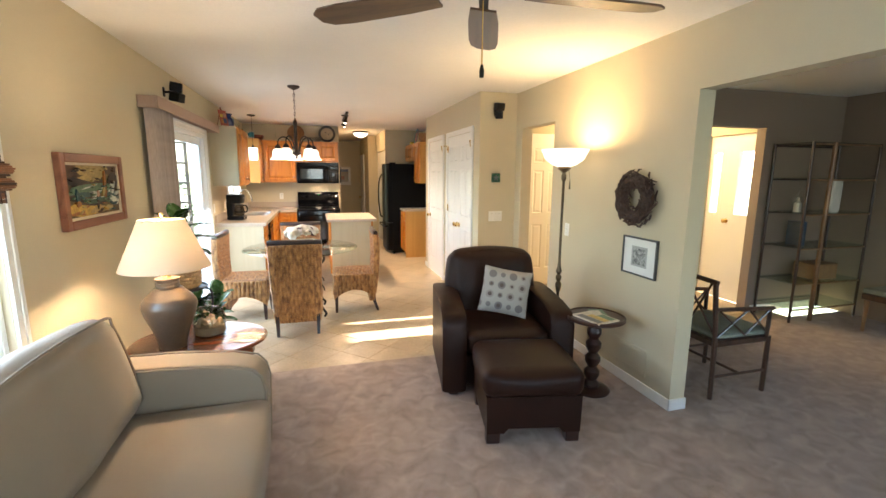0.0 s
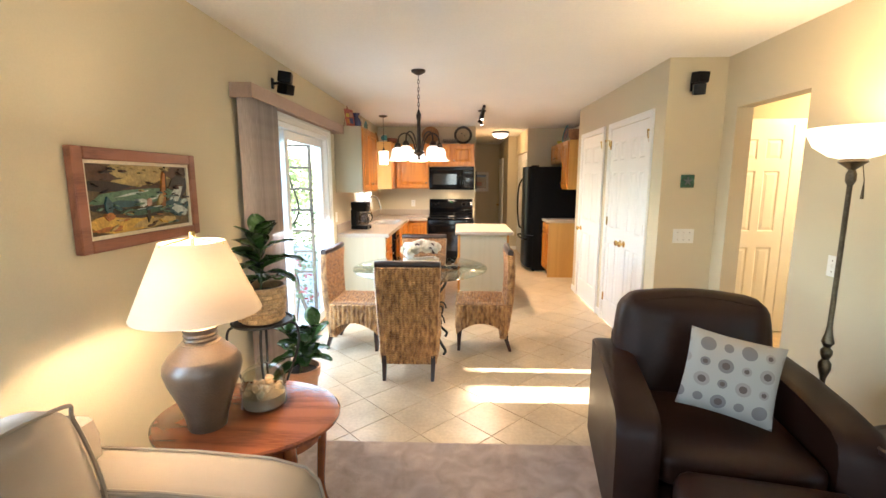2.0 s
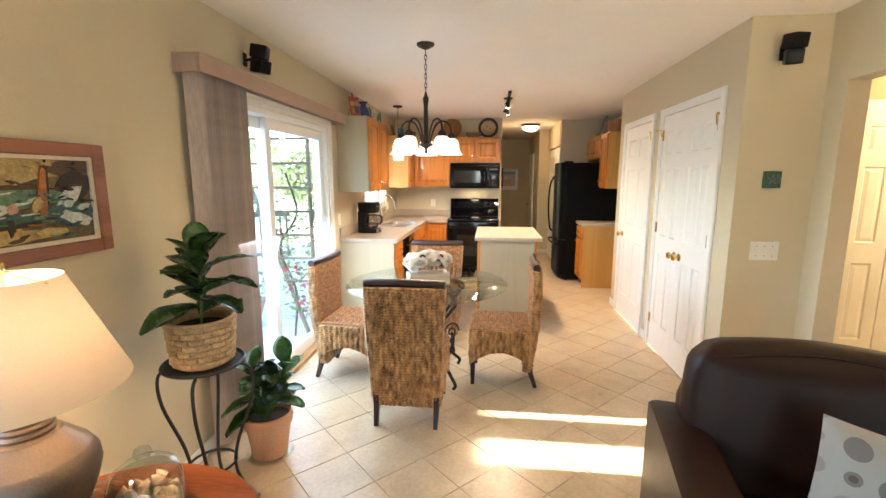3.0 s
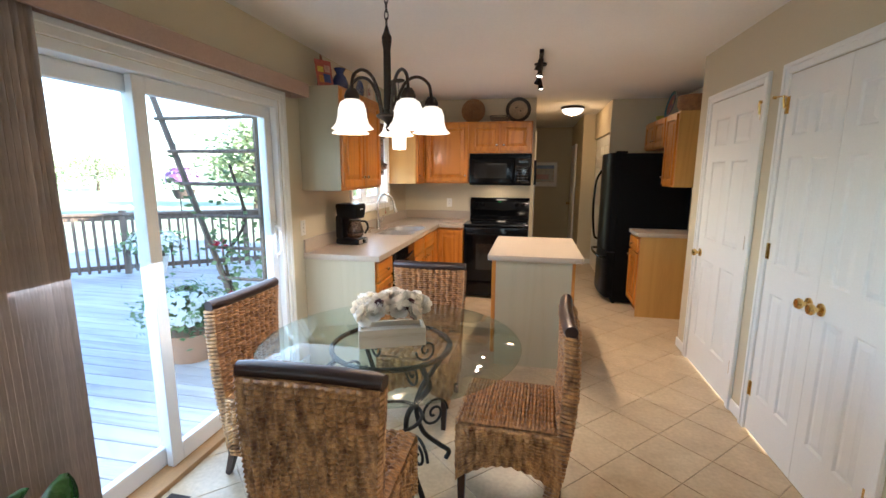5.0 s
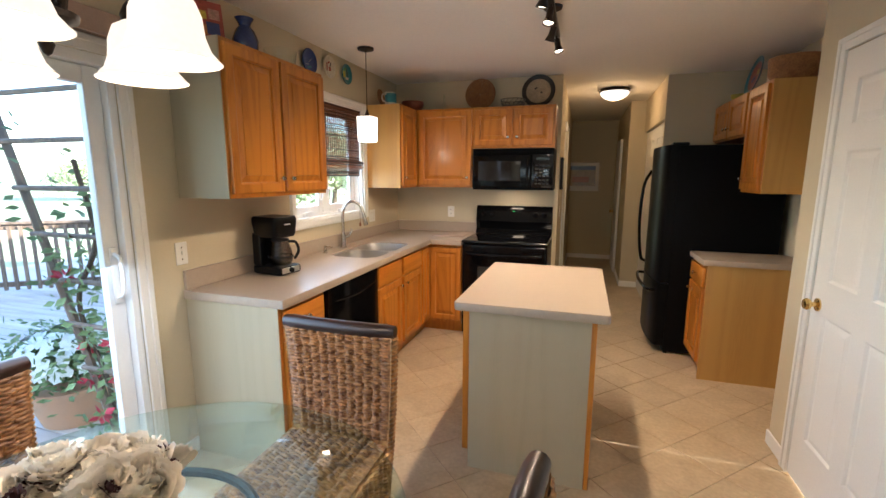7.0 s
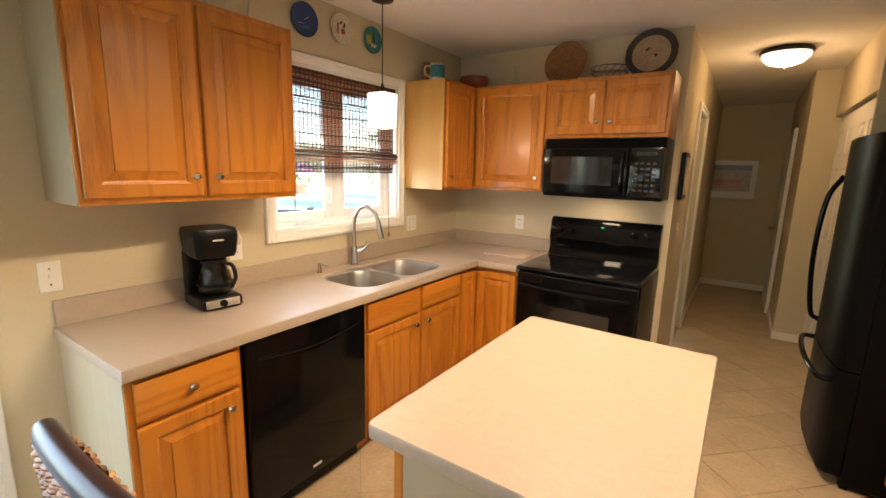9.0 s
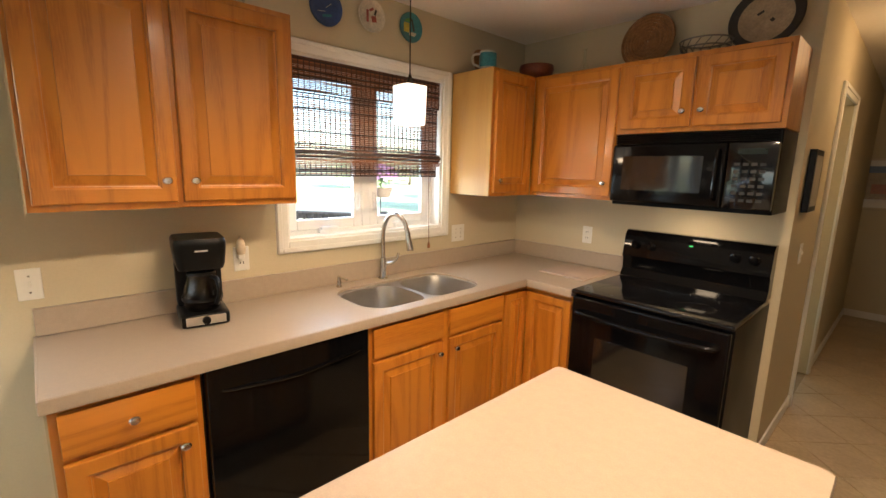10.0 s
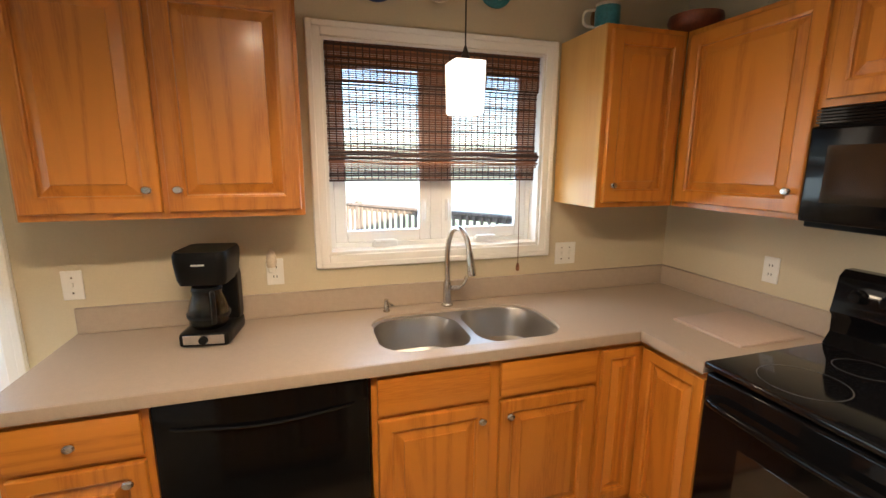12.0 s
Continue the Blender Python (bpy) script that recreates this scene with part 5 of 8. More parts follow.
def leafy(parent, stems, leaves, size, seed, spread=1.0):
    """Large leaves set round upright stems; each leaf is a part."""
    rnd = random.Random(seed)
    shapes = []
    for k in range(3):
        shapes.append((leaf_mesh(size * (0.85 + 0.15 * k), size * (0.66 + 0.06 * k), 0.25 + 0.2 * k, k)))
    meshes = []
    for bm in shapes:
        me = bpy.data.meshes.new("leaf")
        bm.to_mesh(me)
        bm.free()
        me.materials.append(LEAF)
        me.polygons.foreach_set("use_smooth", [True] * len(me.polygons))
        meshes.append(me)
    for s in stems:
        path = bow(s, 6)
        part("stem", tube(path, 0.006, 7), STEM, parent)
        for k in range(leaves):
            t = 0.22 + 0.78 * (k + 0.5) / leaves
            p = path[min(len(path) - 1, int(t * (len(path) - 1)))]
            yaw = k * 137.5 + rnd.uniform(-20, 20)
            lift = 12 + 62 * t ** 1.6 + rnd.uniform(-10, 10)
            lf = new("leaf", meshes[rnd.randrange(3)])
            lf.parent = parent
            sc = (0.8 + 0.35 * rnd.random()) * (1.05 - 0.2 * t)
            lf.matrix_basis = Matrix.Translation(p) @ pose(0, 0, 0, 0, 0, yaw) @ pose(0, 0, 0, lift, rnd.uniform(-14, 14), 0) @ Matrix.Scale(sc, 4)
    return meshes


SX, SY = -0.735, 3.63
ps = thing("plant_stand", "black wrought iron plant stand with curved legs", "plant stand", (SX, SY, 0))
part("top_ring", tube([(0.165 * math.cos(a), 0.165 * math.sin(a), 0.715) for a in (2 * math.pi * k / 36 for k in range(36))], 0.008, 8, True), IRON, ps)
part("plate", lathe([(0, 0.708), (0.16, 0.708), (0.16, 0.713), (0, 0.713)], 32), IRON, ps)
for a in (20, 110, 200, 290):
    c, s = math.cos(radians(a)), math.sin(radians(a))
    part("leg", tube(bow([(c * 0.13, s * 0.13, 0.70), (c * 0.19, s * 0.19, 0.66), (c * 0.185, s * 0.185, 0.52), (c * 0.11, s * 0.11, 0.30), (c * 0.10, s * 0.10, 0.16), (c * 0.17, s * 0.17, 0.02), (c * 0.19, s * 0.19, 0.016)], 6), 0.0075, 8), IRON, ps)
part("lower_ring", tube([(0.10 * math.cos(a), 0.10 * math.sin(a), 0.22) for a in (2 * math.pi * k / 28 for k in range(28))], 0.006, 6, True), IRON, ps)
BASKET = mat("woven_split_cane", (0.50, 0.33, 0.16), 0.55, var=0.3, scale=30, fine=120, bump=0.2, rand=0.18)
RIM = mat("cane_rim", (0.42, 0.28, 0.14), 0.55, var=0.3, scale=40, bump=0.2)
pb = thing("potted_plant", "fiddle-leaf fig in a woven cane basket pot", "potted plant", (SX, SY, 0.7165))
part("pot", lathe([(0, 0.001), (0.112, 0.001), (0.118, 0.02), (0.132, 0.2), (0.128, 0.205), (0.122, 0.19), (0.11, 0.03), (0, 0.03)], 32), RIM, pb, "basket liner")
for r in range(7):
    z, rr = 0.012 + r * 0.027, 0.119 + 0.0022 * r
    for k in range(14):
        a0 = 2 * math.pi * (k + 0.5 * (r % 2)) / 14
        bm = bmesh.new()
        pts = []
        for i in range(5):
            a = a0 + (2 * math.pi / 14) * (0.04 + 0.92 * i / 4)
            out = rr + 0.002 + 0.007 * math.sin(math.pi * i / 4)
            pts.append((out, a))
        loft(bm, [[((o + d) * math.cos(a), (o + d) * math.sin(a), z + h) for d, h in ((0.0, 0.002), (0.004, 0.005), (0.004, 0.020), (0.0, 0.024))] for o, a in pts], True, True)
        part("weave", bm, BASKET, pb)
part("rim", tube([(0.134 * math.cos(a), 0.134 * math.sin(a), 0.203) for a in (2 * math.pi * k / 36 for k in range(36))], 0.009, 8, True), RIM, pb, "rolled cane rim")
part("soil", lathe([(0, 0.172), (0.11, 0.168), (0.124, 0.165)], 24), SOIL, pb)
leafy(pb, [[(0, 0, 0.165), (0.008, 0.01, 0.33), (-0.015, 0.02, 0.50)]], 17, 0.215, 5)
TERRA = mat("terracotta", (0.52, 0.27, 0.15), 0.8, var=0.14, scale=9, bump=0.1, second=(0.46, 0.27, 0.17))
pa = thing("potted_plant", "leafy rubber plant in a terracotta pot on the floor", "potted plant", (-0.675, 4.03, 0.0))
part("saucer", lathe([(0, 0.001), (0.115, 0.001), (0.13, 0.018), (0.124, 0.018), (0.11, 0.006), (0, 0.006)], 28), CLEAR, pa)
part("pot", lathe([(0, 0.007), (0.088, 0.007), (0.092, 0.012), (0.118, 0.19), (0.127, 0.192), (0.134, 0.255), (0.122, 0.257), (0.112, 0.19), (0.085, 0.03), (0, 0.03)], 32), TERRA, pa)
part("soil", lathe([(0, 0.225), (0.10, 0.222), (0.117, 0.22)], 22), SOIL, pa)
leafy(pa, [[(0.01, 0, 0.22), (-0.03, -0.02, 0.38), (-0.06, -0.03, 0.52)], [(-0.02, 0.02, 0.22), (0.05, 0.03, 0.38), (0.11, 0.05, 0.54)], [(0, -0.02, 0.22), (0.03, -0.04, 0.33), (0.09, -0.07, 0.43)]], 9, 0.19, 9)

# framed seascape painting: broad daubs of paint
FRAMEWOOD = wood("redwood_frame", (0.27, 0.10, 0.05), (0.15, 0.05, 0.025), 1, 0.4, 0.2)
pt = thing("painting", "framed oil painting of boats on a rocky shore", "painting", (XL, 2.753, 1.245))
PW, PH = 0.745, 0.405


def frame_bars(bm, w, h, bar, x0, x1):
    for q in ((0, 0, bar, h), (w - bar, 0, w, h), (bar, 0, w - bar, bar), (bar, h - bar, w - bar, h)):
        add_box(bm, x0, q[0], q[1], x1, q[2], q[3], 0.004)
    return bm


part("frame", frame_bars(bmesh.new(), PW, PH, 0.048, 0.001, 0.035), FRAMEWOOD, pt)
bm = bmesh.new()
for q in ((0.048, 0.048, 0.062, PH - 0.048), (PW - 0.062, 0.048, PW - 0.048, PH - 0.048), (0.062, 0.048, PW - 0.062, 0.062), (0.062, PH - 0.062, PW - 0.062, PH - 0.048)):
    add_box(bm, 0.002, q[0], q[1], 0.024, q[2], q[3])
part("liner", bm, mat("cream_liner", (0.68, 0.60, 0.45), 0.7, bump=0.05), pt, "cream inner liner")
part("canvas", box(0.002, 0.062, 0.062, 0.014, PW - 0.062, PH - 0.062), mat("dark_olive_paint", (0.06, 0.04, 0.02), 0.5, var=0.5, scale=14, fine=60, bump=0.3, second=(0.15, 0.10, 0.035)), pt)
PAINTS = {n: mat("paint_" + n, c, 0.45, var=0.4, scale=26, fine=90, bump=0.3) for n, c in (
    ("gold", (0.46, 0.34, 0.12)), ("brown", (0.09, 0.04, 0.018)), ("sea", (0.13, 0.23, 0.13)), ("foam", (0.58, 0.62, 0.56)), ("umber", (0.022, 0.012, 0.010)),
    ("sand", (0.60, 0.38, 0.06)), ("teal", (0.035, 0.10, 0.11)), ("pink", (0.52, 0.30, 0.22)), ("rust", (0.40, 0.14, 0.025)), ("hull", (0.03, 0.10, 0.06)))}


def daub(c, y, z, w, h, turn=0, lift=0.0150, seed=0):
    rd = random.Random(seed * 7 + int(1000 * y))
    k = 14
    bm = bmesh.new()
    pts = []
    for i in range(k):
        a = 2 * math.pi * i / k
        r = 1 + rd.uniform(-0.22, 0.22)
        u, v = r * w / 2 * math.cos(a), r * h / 2 * math.sin(a)
        yy = min(PW - 0.063, max(0.063, y + u * math.cos(turn) - v * math.sin(turn)))
        zz = min(PH - 0.063, max(0.063, z + u * math.sin(turn) + v * math.cos(turn)))
        pts.append((yy, zz))
    loft(bm, [[(0.0141, a, b) for a, b in pts], [(lift, a, b) for a, b in pts]], True)
    part("paint_daub", bm, PAINTS[c], pt)


# sky, hills, sea, surf, beach, boat; places as shares of the canvas
for k, (c, u, v, w, h, turn) in enumerate((
        ("gold", 0.52, 0.90, 0.80, 0.22, 0), ("gold", 0.45, 0.76, 0.62, 0.14, 0.05), ("brown", 0.08, 0.88, 0.28, 0.30, -0.2), ("brown", 0.90, 0.92, 0.30, 0.24, 0.2),
        ("umber", 0.18, 0.68, 0.50, 0.15, -0.05), ("brown", 0.50, 0.66, 0.42, 0.07, 0.08), ("umber", 0.90, 0.66, 0.26, 0.36, 0.5), ("sea", 0.44, 0.50, 0.90, 0.24, 0.05),
        ("foam", 0.40, 0.57, 0.34, 0.035, 0.12), ("teal", 0.30, 0.42, 0.40, 0.10, 0), ("foam", 0.62, 0.50, 0.24, 0.05, 0.25), ("foam", 0.86, 0.54, 0.20, 0.20, 0.6),
        ("teal", 0.86, 0.32, 0.28, 0.28, 0), ("foam", 0.88, 0.26, 0.20, 0.16, -0.3), ("umber", 0.16, 0.36, 0.34, 0.12, -0.15), ("sand", 0.26, 0.14, 0.60, 0.26, 0),
        ("gold", 0.58, 0.10, 0.50, 0.14, 0.03), ("rust", 0.14, 0.08, 0.26, 0.07, 0.05), ("brown", 0.30, 0.24, 0.34, 0.05, -0.1), ("umber", 0.55, 0.24, 0.40, 0.10, 0.08),
        ("hull", 0.54, 0.29, 0.36, 0.09, 0.06), ("foam", 0.56, 0.34, 0.30, 0.015, 0.06), ("rust", 0.70, 0.60, 0.05, 0.62, -0.12), ("gold", 0.66, 0.46, 0.05, 0.22, -0.35),
        ("umber", 0.73, 0.72, 0.012, 0.50, -0.05), ("foam", 0.47, 0.42, 0.07, 0.14, 0), ("pink", 0.53, 0.42, 0.05, 0.12, 0), ("umber", 0.51, 0.22, 0.04, 0.20, 0),
        ("teal", 0.15, 0.40, 0.06, 0.24, 0), ("rust", 0.15, 0.26, 0.08, 0.12, 0), ("foam", 0.84, 0.46, 0.06, 0.10, 0.4), ("foam", 0.93, 0.40, 0.08, 0.08, 0.2))):
    daub(c, 0.062 + 0.621 * u, 0.062 + 0.281 * v, 0.621 * w, 0.281 * h, turn, 0.0150 + 0.0004 * k, k)

rd = random.Random(77)
for k in range(70):
    u, v = rd.uniform(0.04, 0.96), rd.uniform(0.04, 0.96)
    if v < 0.24:
        c = rd.choice(("sand", "gold", "rust", "brown")) if u < 0.72 else rd.choice(("foam", "teal", "sea"))
    elif v < 0.60:
        c = rd.choice(("sea", "teal", "foam", "sea")) if u < 0.78 else rd.choice(("foam", "teal", "umber"))
    else:
        c = rd.choice(("gold", "gold", "brown")) if 0.2 < u < 0.8 else rd.choice(("brown", "umber"))
    daub(c, 0.062 + 0.621 * u, 0.062 + 0.281 * v, rd.uniform(0.02, 0.06), rd.uniform(0.004, 0.011), rd.uniform(-0.4, 0.4), 0.0285 + 0.00006 * k, k + 40)

# twig wreath and framed print on the east wall
TWIG = mat("dark_twigs", (0.075, 0.042, 0.028), 0.8, var=0.4, scale=20, bump=0.3, rand=0.2)
wr = thing("wreath", "dark brown twig wreath hung on the wall", "wreath", (XR, 2.69, 1.395))
rd = random.Random(11)
twigs = []
for k in range(8):
    bm = bmesh.new()
    ln = 0.034 + 0.006 * k
    add_tube(bm, [(0, 0, -ln * 0.5), (-0.006 - 0.001 * k, 0.003, 0), (0, 0, ln * 0.5)], [0.005, 0.0075, 0.003], 5)
    me = bpy.data.meshes.new("twig")
    bm.to_mesh(me)
    bm.free()
    me.materials.append(TWIG)
    twigs.append(me)
for k in range(290):
    a = k * 2.39996
    off = max(-0.062, min(0.062, rd.gauss(0, 0.04)))
    d = -0.028 - 0.045 * math.sqrt(max(0.0, 1 - (off / 0.064) ** 2)) - rd.uniform(0, 0.012)
    q = new("twig", twigs[rd.randrange(8)])
    q.parent = wr
    r = 0.132 + off
    q.matrix_basis = pose(d, r * math.cos(a), r * math.sin(a), math.degrees(a) + rd.uniform(-42, 42), rd.uniform(-22, 22), 0)
part("hoop", tube([(-0.05, 0.132 * math.cos(a), 0.132 * math.sin(a)) for a in (2 * math.pi * k / 40 for k in range(40))], 0.037, 12, True), TWIG, wr)
fp = thing("framed_print", "small grey framed print with a wide white mat", "framed print", (XR, 2.475, 0.845))
DARKFRAME = mat("pewter_frame", (0.10, 0.10, 0.10), 0.4, 0.5, var=0.2)
W, HH = 0.345, 0.275
bm = bmesh.new()
for q in ((0, 0, 0.012, HH), (W - 0.012, 0, W, HH), (0.012, 0, W - 0.012, 0.012), (0.012, HH - 0.012, W - 0.012, HH)):
    add_box(bm, -0.022, q[0], q[1], -0.001, q[2], q[3], 0.002)
part("frame", bm, DARKFRAME, fp)
part("mat_board", box(-0.012, 0.012, 0.012, -0.002, W - 0.012, HH - 0.012), mat("white_mat_board", (0.75, 0.75, 0.72), 0.8, var=0.03, bump=0.02), fp, "white mat board")
part("inner_mat", box(-0.0135, 0.095, 0.065, -0.0121, W - 0.095, HH - 0.065), mat("grey_mat", (0.40, 0.40, 0.38), 0.8, bump=0), fp)
part("print", box(-0.015, 0.11, 0.08, -0.0136, W - 0.11, HH - 0.08), mat("etching", (0.42, 0.42, 0.39), 0.8, var=0.7, scale=45, fine=160, bump=0, second=(0.08, 0.08, 0.08)), fp)

# speakers, plaque, switches
def speaker(at, rz, label):
    sp = thing("speaker", label, "speaker", at, rz)
    part("bracket", tube([(0, 0.001, 0.0), (0, -0.03, 0.0), (0, -0.06, 0.005)], 0.010, 8), PLASTIC, sp)
    part("wall_plate", box(-0.018, -0.012, -0.04, 0.018, 0, 0.04, 0.004), PLASTIC, sp)
    for z, ang, yaw in ((0.042, 8, 10), (-0.042, 12, -22)):
        c = part("speaker_cube", pad(-0.042, -0.05, -0.04, 0.042, 0.05, 0.04, 0.008, 0.0, 6), PLASTIC, sp)
        c.matrix_basis = pose(0, -0.105, z, ang, 0, yaw)


speaker((XL, 4.64, 2.25), 90, "black twin-cube speaker mounted on the wall")
speaker((2.19, 4.775, 2.235), 0, "black twin-cube speaker mounted on the wall")
pq = thing("tile_plaque", "small green glazed tile plaque on the wall", "wall plaque", (2.21, 4.775, 1.516))
part("tile", box(-0.052, -0.014, -0.05, 0.052, -0.001, 0.05, 0.004), mat("green_glaze", (0.05, 0.14, 0.09), 0.25, var=0.4, scale=30, bump=0.1), pq)
for a in range(5):
    bm = box(-0.006, -0.0165, 0.0, 0.006, -0.0142, 0.034, 0.001)
    q = part("relief", bm, INK[1], pq)
    q.matrix_basis = pose(0, 0, 0, 0, a * 72, 0)


def plate(name, label, at, rz, w, h, kind, n=1):
    ob = thing(name, label, "light switch" if kind == "switch" else "power outlet", at, rz)
    part("plate", box(-w / 2, -0.006, -h / 2, w / 2, -0.0005, h / 2, 0.002), WHITE_PL, ob)
    for k in range(n):
        x = (k - (n - 1) / 2) * 0.046
        if kind == "switch":
            part("toggle", box(x - 0.005, -0.014, -0.006, x + 0.005, -0.0062, 0.012, 0.0015), WHITE_PL, ob)
            bm = box(x - 0.003, -0.0072, 0.027, x + 0.003, -0.0062, 0.033)
            add_box(bm, x - 0.003, -0.0072, -0.033, x + 0.003, -0.0062, -0.027)
            part("screw", bm, NICKEL, ob)
        else:
            for z in (-0.02, 0.02):
                part("socket", box(x - 0.016, -0.0075, z - 0.014, x + 0.016, -0.0062, z + 0.014, 0.003), WHITE_PL, ob)
                bm = box(x - 0.008, -0.0082, z - 0.005, x - 0.005, -0.0076, z + 0.006)
                add_box(bm, x + 0.005, -0.0082, z - 0.005, x + 0.008, -0.0076, z + 0.006)
                part("slot", bm, PLASTIC, ob)
    return ob


plate("light_switch", "white triple light switch plate on the wall", (2.215, 4.775, 1.08), 0, 0.165, 0.115, "switch", 3)
plate("light_switch", "white single light switch plate on the wall", (XR, 3.62, 1.06), -90, 0.07, 0.115, "switch")
plate("power_outlet", "white outlet with a black plug and cord", (XL, 2.62, 0.36), 90, 0.07, 0.115, "outlet")
plate("light_switch", "white single light switch plate above the worktop", (XL, 6.265, 1.10), 90, 0.07, 0.115, "switch")
plate("power_outlet", "white outlet with a plugged-in night light", (XL, 6.995, 1.105), 90, 0.07, 0.115, "outlet")
plate("light_switch", "white double switch plate beside the window", (XL, 8.425, 1.11), 90, 0.12, 0.115, "switch", 2)
plate("power_outlet", "white outlet above the worktop", (-0.40, YK, 1.118), 0, 0.07, 0.115, "outlet")
plate("light_switch", "white light switch plate at the passage", (0.70, 9.42, 1.12), 90, 0.07, 0.115, "switch")
pg = thing("lamp_plug", "black plug with a trailing cord in the outlet", "plug", (XL + 0.0085, 2.62, 0.38))
part("plug", pad(0, -0.014, -0.012, 0.03, 0.014, 0.012, 0.006, 0, 5), PLASTIC, pg)
part("cord", tube(bow([(0.03, 0, 0), (0.05, 0.03, -0.06), (0.05, 0.09, -0.22), (0.05, 0.13, -0.36)], 5), 0.004, 6), PLASTIC, pg)
nl = thing("night_light", "cream shell-shaped night light in the outlet", "night light", (XL + 0.0085, 6.985, 1.128))
part("shade", lathe([(0, 0), (0.018, 0.005), (0.022, 0.03), (0.016, 0.065), (0, 0.09)], 14, (0.024, 0, 0)), mat("cream_shell", (0.65, 0.55, 0.40), 0.5, var=0.1, bump=0.1), nl)
part("plug", box(0, -0.014, -0.02, 0.03, 0.014, 0.008, 0.004), WHITE_PL, nl)
wg = thing("wall_vent", "white return air grille low on the wall", "vent", (XR, 2.86, 0.13), -90)
part("frame", box(0, -0.008, 0, 0.36, -0.0005, 0.2, 0.003), WALL, wg)
for k in range(9):
    part("slat", box(0.02, -0.0115, 0.022 + k * 0.018, 0.34, -0.0085, 0.034 + k * 0.018), WALL, wg)

# ceiling fan
BLADE = wood("walnut_blade", (0.10, 0.055, 0.03), (0.05, 0.026, 0.014), 0, 0.35, 0.3)
cf = thing("ceiling_fan", "dark bronze ceiling fan with five wooden blades", "ceiling fan", (0.82, 1.59, 0))
part("canopy", lathe([(0.0, 2.444), (0.075, 2.444), (0.07, 2.41), (0.03, 2.385), (0.014, 2.38), (0.014, 2.31)], 24), BRONZE, cf)
part("motor", lathe([(0.014, 2.315), (0.09, 2.31), (0.125, 2.28), (0.125, 2.22), (0.09, 2.195), (0.06, 2.19), (0.055, 2.17), (0, 2.165)], 28), BRONZE, cf)
for k in range(5):
    a = 69 + 72 * k
    bm = bmesh.new()
    out = [(0.17, -0.05), (0.30, -0.062), (0.56, -0.068), (0.65, -0.06), (0.69, -0.03), (0.69, 0.03), (0.65, 0.06), (0.56, 0.068), (0.30, 0.062), (0.17, 0.05)]
    loft(bm, [[(x, y, z) for x, y in out] for z in (-0.004, 0.004)], True, True)
    b = part("blade", bm, BLADE, cf)
    b.matrix_basis = pose(0, 0, 2.165, 0, 0, a) @ pose(0, 0, 0, 9, 0, 0)
    bm = box(0.08, -0.018, -0.006, 0.22, 0.018, 0.0, 0.002)
    q = part("blade_iron", bm, BRONZE, b)
    q.location = (0, 0, 0.012)
part("pull_chain", tube([(0.0, 0.0, 2.17), (0, 0, 1.93)], 0.0022, 6), BRASS, cf)
part("pull_knob", lathe([(0, 1.885), (0.008, 1.888), (0.009, 1.91), (0.004, 1.93), (0, 1.932)], 10), PLASTIC, cf)

# woven shade at the living room window
def woven_shade(name, label, x, y0, y1, top, bottom, seed, folds=(), gap=False):
    """A woven wood shade: each reed a part, tied with upright threads."""
    rd = random.Random(seed)
    ob = thing(name, label, "window shade", (x, 0, 0))
    part("headrail", box(-0.03, y0, top - 0.03, 0.0, y1, top, 0.003), REED, ob)
    meshes = []
    for k in range(4):
        bm = bmesh.new()
        r = 0.0038 + 0.0007 * k
        pts = [(0.0010 * math.sin(7 * i + k), y0 + (y1 - y0) * i / 10, 0.0006 * math.sin(5 * i + 2 * k)) for i in range(11)]
        add_tube(bm, pts, r, 5)
        me = bpy.data.meshes.new("reed")
        bm.to_mesh(me)
        bm.free()
        me.materials.append(REED if k != 2 else REED_D)
        meshes.append(me)
    z = top - 0.004
    val = top - 0.16
    while z > bottom:
        q = new("reed", meshes[rd.randrange(4) if not gap else rd.choice((0, 0, 1, 2))])
        q.parent = ob
        dx = 0.020 if z > val else 0.0
        for f in folds:
            if abs(z - f) < 0.03:
                dx = 0.045 * (1 - abs(z - f) / 0.03) ** 0.5
        q.location = (dx, rd.uniform(-0.002, 0.002), z)
        dense = z > val or any(abs(z - f) < 0.028 for f in folds)
        z -= 0.0085 if dense or not gap else 0.0102
    n = int((y1 - y0) / 0.030)
    for k in range(n + 1):
        y = y0 + 0.008 + (y1 - y0 - 0.016) * k / n
        part("thread", tube([(0.024, y, top - 0.002), (0.024, y, val), (0.004, y, val - 0.003), (0.005, y, bottom + 0.002)], 0.0026, 5), REED_D, ob)
    return ob


REED = mat("brown_reed", (0.26, 0.10, 0.040), 0.55, var=0.4, scale=12, bump=0.15, stretch=(4, 0.6, 4), rand=0.35)
REED_D = mat("dark_reed", (0.05, 0.022, 0.014), 0.6, var=0.4, scale=20, bump=0.1)
woven_shade("woven_shade", "brown woven reed shade drawn half up at the living window", XL + 0.03, LW0 - 0.02, LW1 + 0.02, LWT + 0.02, 1.42, 21, (1.50, 1.56))


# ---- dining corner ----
# pale and dark strand tones, with glints and gap shade put into the colour
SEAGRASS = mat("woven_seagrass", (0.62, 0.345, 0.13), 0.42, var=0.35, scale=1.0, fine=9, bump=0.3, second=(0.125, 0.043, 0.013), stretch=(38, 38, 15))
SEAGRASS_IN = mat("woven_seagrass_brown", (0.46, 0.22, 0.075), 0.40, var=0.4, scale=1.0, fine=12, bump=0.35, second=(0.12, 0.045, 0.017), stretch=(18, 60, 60))


